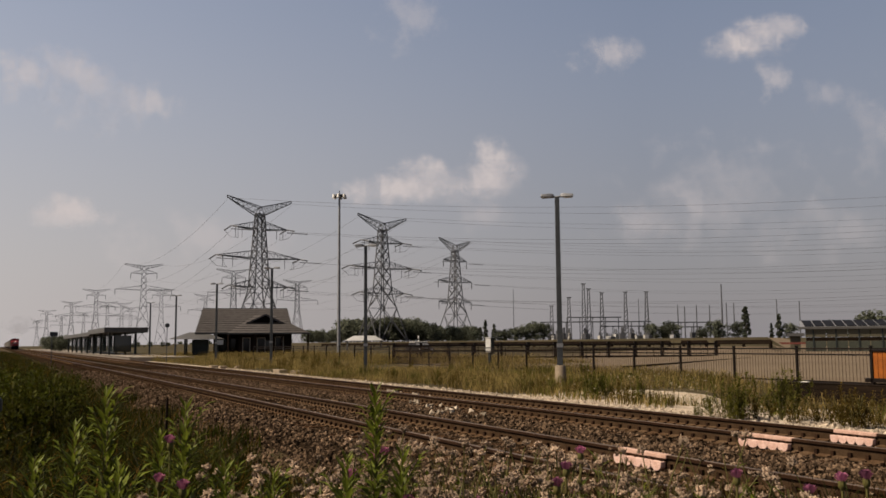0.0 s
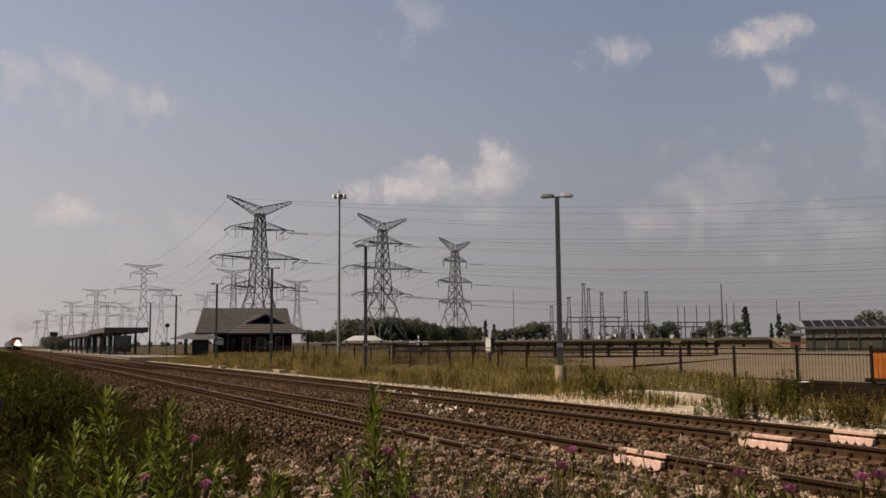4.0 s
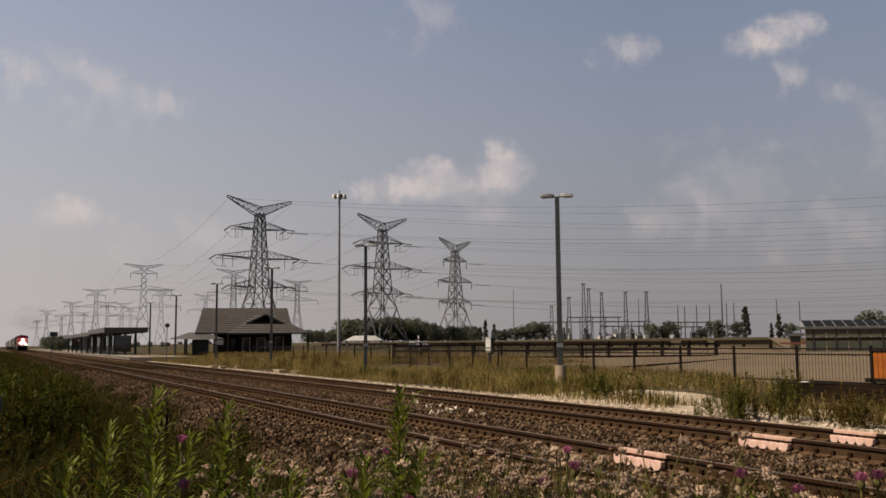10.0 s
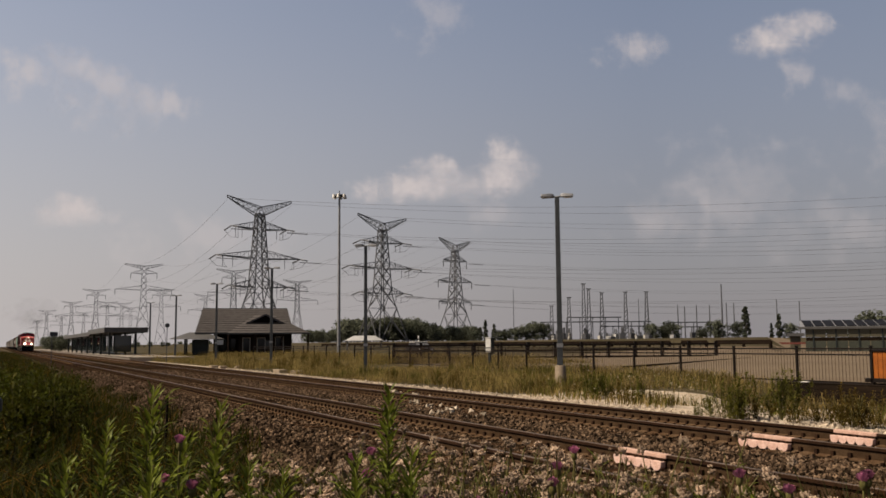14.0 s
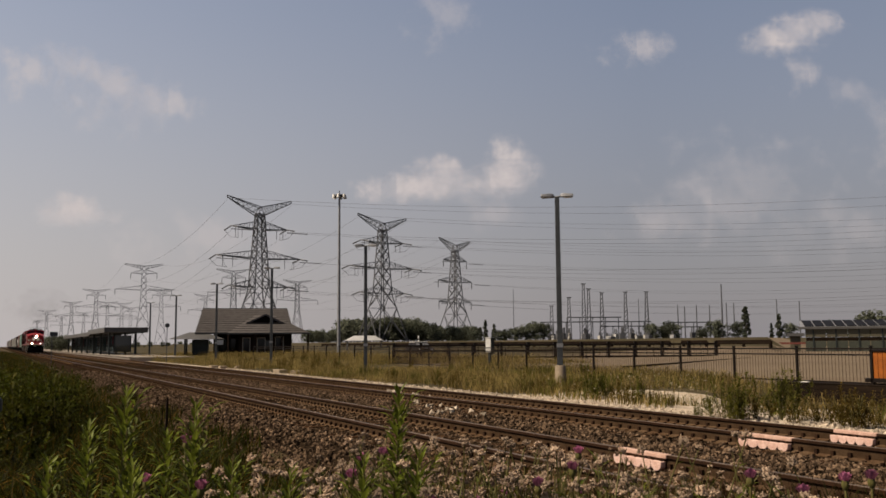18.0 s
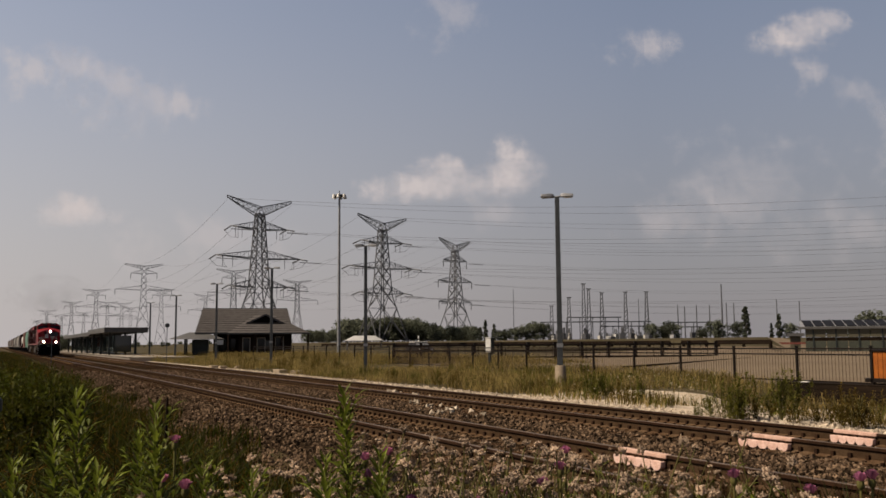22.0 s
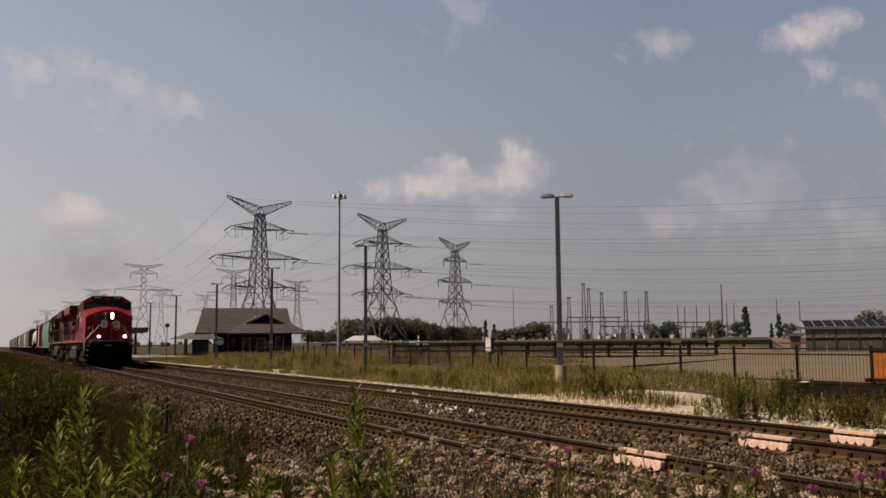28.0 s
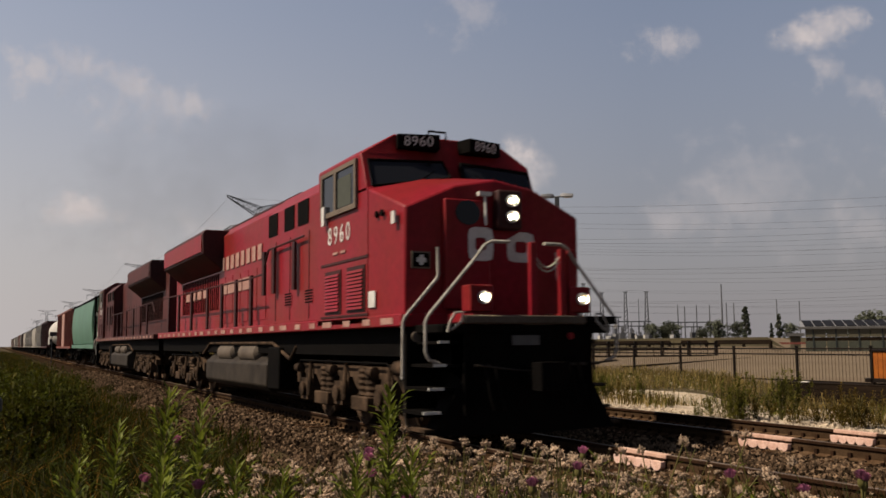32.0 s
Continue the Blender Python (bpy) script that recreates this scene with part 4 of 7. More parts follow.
# ---- painted insulated joints on the rails ----
def rail_joint(track, side, y0, y1):
    """Painted joint bars: a cap over the rail head and a flange with rounded lobes on each side."""
    cover = part("insulated_joint", Shape().box(side - 0.050, side + 0.050, y0, y1, -0.046, 0.007), JOINTCAP, track, "pale salmon painted cap over the rail joint", bevel=0.010)
    part("joint_web", Shape().box(side - 0.052, side + 0.052, y0 + 0.03, y1 - 0.03, -0.16, -0.048), RUST, cover, "rusty joint web")
    n = 5
    w = (y1 - y0) / n
    for s in (-1, 1):
        for k in range(n):
            c = y0 + (k + 0.5) * w
            lobe = [(c + w * 0.5, -0.072), (c - w * 0.5, -0.072)] + [(c + w * 0.5 * math.cos(math.pi * (1 + q / 6)), -0.125 + 0.060 * math.sin(math.pi * (1 + q / 6))) for q in range(7)]
            part("flange_lobe", Shape().prism(lobe, "x", *sorted((side + s * 0.052, side + s * 0.125))), JOINT, cover, bevel=0.006)
    for k in range(n + 1):
        y = y0 + 0.05 + k * (y1 - y0 - 0.10) / n
        part("bolt", Shape().rod((side - 0.085, y, -0.066), (side - 0.05, y, -0.066), 0.016, n=6), RUST, cover)


rail_joint(NEAR_TRACK, 0.755, 8.55, 9.46)
rail_joint(FAR_TRACK, -0.755, 9.16, 10.08)
rail_joint(FAR_TRACK, 0.755, 9.02, 9.76)


# ---- lamp posts in a row along the station road ----
def lamp_post(m, height, label, foot=0.78):
    lamp = thing("lamp_post", m, label, "lamp post", "lamp posts along the railway")
    part("base", Shape().lathe([(0.22, -0.3), (0.20, foot - 0.05), (0.17, foot), (0.02, foot)], (0, 0, 0), "z", 12), CONCRETE, lamp, "pale concrete footing")
    part("pole", Shape().loft([[(r * a, r * b, z) for a, b in ((-1, -1), (1, -1), (1, 1), (-1, 1))] for r, z in ((0.10, foot), (0.085, height))]), POLE, lamp, bevel=0.015)
    part("arm", Shape().rod((-0.55, 0, height - 0.03), (0.55, 0, height + 0.03), 0.035), PALEPOLE, lamp)
    for s in (-1, 1):
        hd = part("lamp_head", Shape().loft([[(s * 0.12, -0.06, height + 0.0), (s * 0.12, 0.06, height + 0.0), (s * 0.12, 0.06, height + 0.09), (s * 0.12, -0.06, height + 0.09)],
                                             [(s * 0.25, -0.15, height - 0.02), (s * 0.25, 0.15, height - 0.02), (s * 0.25, 0.12, height + 0.12), (s * 0.25, -0.12, height + 0.12)],
                                             [(s * 0.62, -0.15, height - 0.0), (s * 0.62, 0.15, height - 0.0), (s * 0.60, 0.10, height + 0.10), (s * 0.60, -0.10, height + 0.10)]]), PALEPOLE, lamp, "pale flat lamp head", bevel=0.015)
        part("lens", Shape().box(min(s * 0.28, s * 0.58), max(s * 0.28, s * 0.58), -0.10, 0.10, height - 0.035, height - 0.015), WHITE, hd)
    part("junction_band", Shape().box(-0.115, 0.115, -0.115, 0.115, 1.45, 1.60), PALEPOLE, lamp)
    return lamp


LAMP_X = 18.7
post = lamp_post(pose(18.9, 28.55, -0.30, 0, 0, -32), 7.15, "tall dark square lamp post with two pale heads")
plain = lamp_post(pose(LAMP_X - 0.05, 47.9, -0.25, 0, 0, -24), 7.15, "tall dark square lamp post with two pale heads", -0.22)
for y in (67.6, 87.0, 109.0, 129.0):
    copy_thing(plain, pose(LAMP_X - 0.05, y, -0.25 if y < 60 else 0.0, 0, 0, -24))


def high_mast(m, height):
    mast = thing("high_mast_light", m, "tall grey mast with a ring of floodlights", "light mast")
    part("mast", Shape().rod((0, 0, 0), (0, 0, height), 0.24, 0.13, n=12), PALEPOLE, mast)
    part("ring", Shape().lathe([(0.3, height - 0.35), (0.75, height - 0.3), (0.75, height - 0.1), (0.3, height)], (0, 0, 0), "z", 16), STEEL, mast)
    for k in range(6):
        t = k * math.pi / 3
        part("floodlight", Shape().lathe([(0.05, height - 0.6), (0.26, height - 0.55), (0.16, height - 0.1), (0.05, height)], (0.8 * math.cos(t), 0.8 * math.sin(t), 0), "z", 10), WHITE, mast, "round floodlight")
    part("spike", Shape().rod((0, 0, height), (0, 0, height + 0.5), 0.06), STEEL, mast)


def deg(px):
    return math.degrees(math.atan((px - 784) / 1595.7))


def spot(px_angle, depth):
    """Across and along from a bearing off the viewing axis (degrees, right positive) and a depth on that axis."""
    d = depth / math.cos(radians(px_angle))
    a = radians(26.195 + px_angle)
    return d * math.sin(a), d * math.cos(a)


mx, my = spot(-6.60, 120)
high_mast(pose(mx, my, 0.2), 21.2)


# ---- iron fences ----
def fence_run(x0, y0, x1, y1, step, height, z_at, pickets, label, mat=FENCE, rails=None, stout=1.0):
    """A straight iron fence: posts, three rails, pickets."""
    length = math.hypot(x1 - x0, y1 - y0)
    n = round(length / step)
    turn = math.degrees(math.atan2(y1 - y0, x1 - x0))
    fence = thing("iron_fence", pose(x0, y0, z_at, 0, 0, turn), label, "fence", "iron fences round the car park")
    w = 0.034 * stout
    pst = Shape().box(-w, w, -w, w, -0.3, height + 0.05).box(-w - 0.011, w + 0.011, -w - 0.011, w + 0.011, height + 0.05, height + 0.075).mesh("post", mat)
    for k in range(n + 1):
        part("post", pst, None, fence).matrix_basis = pose(k * step, 0, 0)
    for z in rails or (0.07, height - 0.20, height - 0.02):
        part("fence_rail", Shape().box(0, n * step, -0.018 * stout, 0.018 * stout, z - 0.022 * stout, z + 0.022 * stout), mat, fence)
    if pickets:
        # thin pickets take the paint with sunlight in its colour
        p = 0.0052 * stout
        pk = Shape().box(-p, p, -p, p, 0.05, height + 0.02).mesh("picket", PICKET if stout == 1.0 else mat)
        many = Shape()
        total = int(n * step / pickets)
        for k in range(total):
            if k < 280:
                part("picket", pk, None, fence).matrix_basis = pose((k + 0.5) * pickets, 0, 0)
            else:
                many.box((k + 0.5) * pickets - 0.009, (k + 0.5) * pickets + 0.009, -0.009, 0.009, 0.05, height + 0.02)
        if many.v:
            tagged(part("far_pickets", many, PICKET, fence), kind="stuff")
    return fence


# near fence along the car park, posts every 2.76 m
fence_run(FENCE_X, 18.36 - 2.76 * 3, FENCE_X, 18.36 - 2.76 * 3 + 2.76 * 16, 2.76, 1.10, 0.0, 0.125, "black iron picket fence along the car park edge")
(ax, ay), (bx, by) = spot(-3.12, 66), spot(16.5, 66)
fence_run(ax, ay, bx, by, 1.95, 1.17, 0.12, 0.49, "black iron fence standing across the car park", rails=(0.18, 0.66, 1.04), stout=3.0)
fence_run(FENCE_X + 0.3, 55.5, FENCE_X + 3.5, 103.5, 4.0, 1.10, 0.05, 0.4, "black iron fence towards the station house")


def timber_rail(x, y0, y1, z):
    """A low dark barrier along the field's edge."""
    rail = thing("timber_barrier", pose(x, y0, z), "low dark timber barrier along the field edge", "barrier", "barriers along the field")
    n = int((y1 - y0) / 3)
    for k in range(n + 1):
        part("post", Shape().box(-0.1, 0.1, k * 3 - 0.1, k * 3 + 0.1, -0.3, 0.5), TIMBER, rail)
    part("beam", Shape().box(-0.16, -0.10, -0.2, n * 3 + 0.2, 0.22, 0.60), TIMBER, rail, bevel=0.02)


timber_rail(57.0, 55.0, 61.0, 0.84)
timber_rail(57.0, 62.5, 65.5, 0.84)
timber_rail(57.0, 67.5, 172.0, 0.84)

# ---- timber retaining wall below the fence ----
wall = thing("retaining_wall", pose(22.45, 21.4, 0), "low dark weathered timber retaining wall under the fence", "retaining wall", kind="structure")
for k in range(4):
    y = 0.0
    while y > -17:
        ln = 2.4
        ob = part("timber", Shape().box(-0.10, 0.10, y - ln + 0.015, y - 0.015, -0.72 + k * 0.19, -0.72 + k * 0.19 + 0.18), TIMBER, wall, bevel=0.01)
        ob.matrix_basis = pose(-0.02 * (3 - k) + 0.01 * math.sin(y * 7 + k), 0, 0)
        y -= ln
part("coping", Shape().box(-0.12, 0.50, -17, 0.0, 0.035, 0.055), TIMBER, wall)
part("paper_scrap", Shape().hexa([(-0.08, -0.9, 0.056), (0.06, -0.9, 0.056), (0.06, -1.2, 0.056), (-0.08, -1.2, 0.056)], [(-0.08, -0.9, 0.075), (0.06, -0.92, 0.07), (0.05, -1.2, 0.09), (-0.06, -1.18, 0.08)]), WHITE, wall, "scrap of white paper")

# ---- orange boards in a dark frame at the fence ----
hoard = thing("orange_barrier", pose(FENCE_X - 0.25, 18.15, 0.02), "orange board panel in a black frame hung on the fence", "barrier")
for k in range(9):
    part("board", Shape().box(-0.02, 0.02, -0.06 - (k + 1) * 0.16 + 0.012, -0.06 - k * 0.16, 0.22, 0.98), ORANGE, hoard, bevel=0.004)
part("frame", Shape().box(-0.06, 0.06, -1.6, 0.0, 0.98, 1.05).box(-0.06, 0.06, -1.6, 0.22, 0.10, 0.22).box(-0.06, 0.06, -0.06, 0.03, -0.1, 1.05).box(-0.06, 0.06, -1.6, -1.5, -0.1, 1.05), FENCE, hoard, bevel=0.01)


# ---- utility cabinet on a post ----
ux, uy = spot(2.9, 50)
cab = thing("utility_box", pose(ux, uy, 0.2, 0, 0, -72), "pale grey metal utility box on a dark post", "utility box")
part("box", Shape().box(-0.20, 0.20, -0.12, 0.12, 0.62, 1.38), WHITE, cab, bevel=0.02)
part("hood", Shape().box(-0.23, 0.23, -0.15, 0.15, 1.38, 1.44), SILVER, cab, bevel=0.01)
part("lid", Shape().box(-0.16, 0.16, -0.135, -0.12, 0.68, 1.32), WHITE, cab, bevel=0.01)
part("backboard", Shape().box(0.20, 0.25, -0.12, 0.12, 0.55, 1.42), DARKSTEEL, cab)
part("post", Shape().box(-0.06, 0.06, -0.05, 0.05, -0.3, 0.62), DARKSTEEL, cab)

wx, wy = spot(deg(740), 100)
mark = thing("marker_post", pose(wx, wy, 0.2), "thin white marker post in the field", "post")
part("shaft", Shape().lathe([(0.09, -0.3), (0.09, 1.95), (0.02, 2.05)], (0, 0, 0), "z", 10), WHITE, mark)
part("band", Shape().lathe([(0.095, 1.55), (0.095, 1.70)], (0, 0, 0), "z", 10), DARKSTEEL, mark)

# kerb line in the car park
kerb = part("kerb", Shape().hexa([(27.6, 36.4, 0.0), (27.7, 36.25, 0.0), (44.1, 44.25, 0.12), (44.0, 44.4, 0.12)], [(27.6, 36.4, 0.15), (27.7, 36.25, 0.15), (44.1, 44.25, 0.27), (44.0, 44.4, 0.27)]), TIMBER)
tagged(kerb, "low dark kerb board in the car park", "kerb", kind="structure")


# ---- station house ----
def station():
    cx, cy = spot(-11.9, 120)
    st = thing("station_house", pose(cx, cy, -0.05, 0, 0, -14), "brown shingled station house with broad hipped roof and dark brick walls", "station building")
    wall = part("walls", Shape().box(-5.0, 4.5, -1.0, 7.0, -0.4, 2.9), WALLDARK, st)
    # the front wall of the projecting bay
    part("bay_wall", Shape().box(-1.8, 4.9, -4.2, -1.0, -0.4, 2.9), WALLDARK, st)
    # main roof: ridge across
    main = Shape()
    main.loft([[(-7.2, -3.6, 2.95), (5.2, -3.6, 2.95), (5.2, 9.4, 2.95), (-7.2, 9.4, 2.95)], [(-6.6, 2.9, 6.25), (4.6, 2.9, 6.25), (4.6, 2.95, 6.25), (-6.6, 2.95, 6.25)]])
    roof = part("main_roof", main, SHINGLE, st, "broad brown shingled roof")
    porch = Shape().loft([[(-3.2, -6.0, 2.85), (7.2, -6.0, 2.85), (7.2, 3.0, 2.85), (-3.2, 3.0, 2.85)], [(0.2, -1.8, 5.2), (2.6, -1.8, 5.2), (2.6, 2.6, 5.2), (0.2, 2.6, 5.2)]])
    porch_ob = part("porch_roof", porch, SHINGLE, st, "lower hipped porch roof")
    # shingle courses
    for j in range(11):
        t0 = j / 11
        y, z = -3.6 + 6.5 * t0, 2.97 + 3.3 * t0
        part("shingle_course", Shape().box(-7.25 + 0.55 * t0, 5.25 - 0.55 * t0, y - 0.06, y + 0.05, z - 0.02, z + 0.012), SHINGLE, roof)
    for j in range(8):
        t0 = j / 8
        y, z = -6.0 + 4.2 * t0, 2.87 + 2.35 * t0
        part("shingle_course", Shape().box(-3.25 + 3.4 * t0, 7.25 - 4.6 * t0, y - 0.06, y + 0.05, z - 0.02, z + 0.012), SHINGLE, porch_ob)
    part("eave_board", Shape().box(-3.25, 7.25, -6.05, -5.95, 2.70, 2.90).box(7.15, 7.25, -6.0, 3.0, 2.70, 2.90).box(-7.25, -3.3, -3.65, -3.55, 2.78, 2.98), FASCIA, st)
    part("dormer", Shape().prism([(-0.9, 4.15), (4.0, 4.15), (1.6, 5.35)], "y", -3.9, 0.0), SHINGLE, st)
    part("dormer_vent", Shape().prism([(-0.3, 4.22), (3.3, 4.22), (1.55, 5.12)], "y", -3.95, -3.88), BLACK, st, "dark triangular dormer opening")
    part("ridge_cap", Shape().box(-6.6, 4.6, 2.85, 3.0, 6.2, 6.32), SHINGLE, st)
    part("gable_end", Shape().prism([(-2.9, 2.95), (8.6, 2.95), (2.9, 6.1)], "x", -6.75, -6.62), WALLDARK, st)
    for x0, w, z0, z1 in ((-1.2, 0.8, 0.6, 2.2), (0.6, 0.9, 0.5, 2.2), (2.9, 0.9, 0.5, 2.3)):
        wn_ob = part("window", Shape().box(x0, x0 + w, -4.24, -4.18, z0, z1), WINDOW, st)
        part("window_frame", Shape().box(x0 - 0.1, x0, -4.27, -4.2, z0 - 0.1, z1 + 0.1).box(x0 + w, x0 + w + 0.1, -4.27, -4.2, z0 - 0.1, z1 + 0.1).box(x0, x0 + w, -4.27, -4.2, z1, z1 + 0.1), DULLWHITE, wn_ob)
    for x0 in (-4.2, -3.0):
        part("window", Shape().box(x0, x0 + 0.8, -1.04, -0.98, 0.7, 2.2), WINDOW, st)
    for x in (-3.0, 0.3, 3.6, 6.9):
        part("porch_post", Shape().rod((x, -5.7, -0.4), (x, -5.7, 2.85), 0.11), WALLDARK, st)
    sg = part("notice_board", Shape().rod((1.9, -5.2, -0.2), (1.9, -5.2, 1.1), 0.04).box(1.6, 2.2, -5.25, -5.2, 1.1, 1.9), FASCIA, st)
    # small canopy beside it
    cn = thing("small_canopy", pose(cx - 7.4, cy - 1.0, -0.05, 0, 0, -14), "small grey hipped canopy on dark posts beside the station", "canopy")
    part("roof", Shape().loft([[(-3.4, -2.4, 2.15), (3.4, -2.4, 2.15), (3.4, 2.4, 2.15), (-3.4, 2.4, 2.15)], [(-1.0, -0.2, 3.0), (1.0, -0.2, 3.0), (1.0, 0.2, 3.0), (-1.0, 0.2, 3.0)]]), FASCIA, cn)
    for x in (-1.4, 2.6):
        for y in (-1.8, 1.8):
            part("post", Shape().box(x - 0.1, x + 0.1, y - 0.1, y + 0.1, -0.4, 2.2), DARKSTEEL, cn)
    part("kiosk", Shape().box(-0.6, 1.4, -0.6, 1.0, -0.4, 2.1), DARKSTEEL, cn)
    part("white_sign", Shape().box(2.3, 3.3, -2.5, -2.44, 1.4, 2.0), WHITE, cn)


station()

# ---- platform with its glazed shelter ----
plat = part("platform", Shape().box(12.35, 19.0, 99.0, 420, -0.5, 0.12).box(12.25, 12.60, 99.0, 420, 0.12, 0.16), PLATFORM, bevel=0.03)
tagged(plat, "long pale concrete station platform", "platform", kind="structure")


def platform_shelter():
    sh = thing("platform_shelter", pose(0, 126, 0.12), "long glazed platform shelter with flat grey roof and dark steel posts", "platform shelter")
    part("end_roof", Shape().box(12.45, 18.0, 0, 24, 2.95, 3.62), FASCIA, sh, bevel=0.03)
    part("long_roof", Shape().box(12.6, 17.4, 24, 84, 2.75, 3.35), FASCIA, sh, bevel=0.03)
    for k in range(8):
        y = 1.5 + k * 11
        for x in (13.3, 16.6):
            part("post", Shape().box(x - 0.14, x + 0.14, y - 0.14, y + 0.14, 0, 2.95), DARKSTEEL, sh)
    for k in range(6):
        y = 3 + k * 13.5
        pane = part("glass_wall", Shape().box(14.0, 14.05, y, y + 9.5, 0.45, 2.55), SHELTERGLASS, sh, "dark reflective glass wall")
        fr = Shape()
        for j in range(6):
            fr.box(13.96, 14.09, y + j * 1.9 - 0.04, y + j * 1.9 + 0.04, 0.35, 2.75)
        fr.box(13.96, 14.09, y, y + 9.5, 2.55, 2.75).box(13.96, 14.09, y, y + 9.5, 0.30, 0.45)
        part("mullions", fr, DARKSTEEL, pane)
        part("back_wall", Shape().box(16.2, 16.25, y, y + 9.5, 0.3, 2.6), SHELTERGLASS, sh)
        part("end_wall", Shape().box(14.0, 16.25, y - 0.03, y + 0.03, 0.4, 2.6), SHELTERGLASS, sh)


platform_shelter()

# sign on a thin post beside the track, stake, grey gate post
sign = thing("trackside_sign", pose(4.5, 91.5, -0.1), "dark sign on a thin post beside the near track", "sign")
part("post", Shape().rod((0, 0, -0.4), (0, 0, 2.5), 0.04), POLE, sign)
part("plate", Shape().box(-0.2, 0.5, -0.03, 0.03, 2.35, 2.75), POLE, sign)
for x, y, w in ((13.9, 65.5, 0.9), (14.1, 63.5, 0.7), (15.0, 62.5, 0.6), (14.9, 52.0, 1.3), (15.1, 49.2, 1.2)):
    tagged(part("concrete_block", Shape().box(x - 0.25, x + 0.25, y - w / 2, y + w / 2, -0.45, -0.12), CONCRETE, bevel=0.03), "low pale concrete block beside the track", "concrete block", "concrete blocks by the track")
disc = thing("round_sign", pose(12.75, 78.6, -0.2), "small round dark sign on a thin post beside the track", "sign")
part("post", Shape().rod((0, 0, -0.2), (0, 0, 3.1), 0.03), POLE, disc)
part("plate", Shape().lathe([(0.02, -0.02), (0.19, -0.02), (0.19, 0.02), (0.02, 0.02)], (0, -0.05, 3.2), "y", 18), POLE, disc)
stake = part("stake", Shape().rod((0, 0, -0.1), (0.02, 0, 0.9), 0.020, 0.017), TIMBER)
stake.matrix_basis = pose(2.15, 13.2, -0.30)
tagged(stake, "thin dark wooden stake in the weeds", "stake")
gate = thing("gate_post", pose(-0.004, 4.6, -0.36), "dark bent metal pipe of a gate post among the grass", "gate post")
part("pipe", Shape().path([(0, 0, 0), (0, 0, 1.50), (-0.01, 0, 1.56), (-0.05, 0, 1.60), (-0.2, 0, 1.62)], 0.020, 10), FENCE, gate)
part("clamp", Shape().lathe([(0.024, 1.39), (0.034, 1.40), (0.034, 1.45), (0.024, 1.46)], (0, 0, 0), "z", 12), POLE, gate, "dull metal clamp")


# ---- shelter with solar panels ----
def solar_shelter():
    x, y = spot(21.5, 92)
    sh = thing("solar_shelter", pose(x, y, 0.3, 0, 0, -47), "open shelter with a sloping roof of dark solar panels", "shelter")
    part("roof_deck", Shape().prism([(-0.6, 2.32), (3.4, 3.0), (3.4, 3.1), (-0.6, 2.42)], "x", 0, 14), PALEPOLE, sh, "pale metal roof deck")
    for k in range(14):
        a = [(0.45 + k * 0.98 + d, y0, z0) for d, y0, z0 in ((0, -0.5, 2.45), (0.86, -0.5, 2.45), (0.60, 3.3, 3.10), (-0.26, 3.3, 3.10))]
        part("solar_panel", Shape().hexa(a, [(p, q, r + 0.05) for p, q, r in a]), PANEL, sh)
    part("eave", Shape().box(-0.2, 14, -0.68, -0.6, 2.18, 2.42), FASCIA, sh)
    for k in range(7):
        part("post", Shape().box(1.2 + k * 2.1 - 0.07, 1.2 + k * 2.1 + 0.07, -0.5, -0.36, -0.2, 2.3), DARKSTEEL, sh)
    for k in range(7):
        part("rear_post", Shape().box(1.2 + k * 2.1 - 0.07, 1.2 + k * 2.1 + 0.07, 3.0, 3.14, -0.2, 2.95), DARKSTEEL, sh)
    for k in range(7):
        part("glazing", Shape().box(0.45 + k * 2.0, 2.35 + k * 2.0, -0.44, -0.40, 1.38, 2.26), GLAZING, sh, "dusty upper glazing pane")
        part("lower_glazing", Shape().box(0.45 + k * 2.0, 2.35 + k * 2.0, -0.44, -0.40, -0.1, 0.98), TEALGLAZING, sh, "grey-green lower pane")
    part("mid_rail", Shape().box(0.5, 14, -0.45, -0.40, 1.0, 1.35), TIMBER, sh)
    part("low_block", Shape().box(-1.3, 0.4, 0, 2.6, 1.5, 1.8), FASCIA, sh)
    part("red_stripe", Shape().box(-2.2, 1.0, -0.3, -0.2, 0.68, 0.88), BOXRED, sh)
    part("kiosk", Shape().box(-1.0, 0.0, 0.4, 2.0, -0.2, 1.5), GLAZING, sh)


solar_shelter()


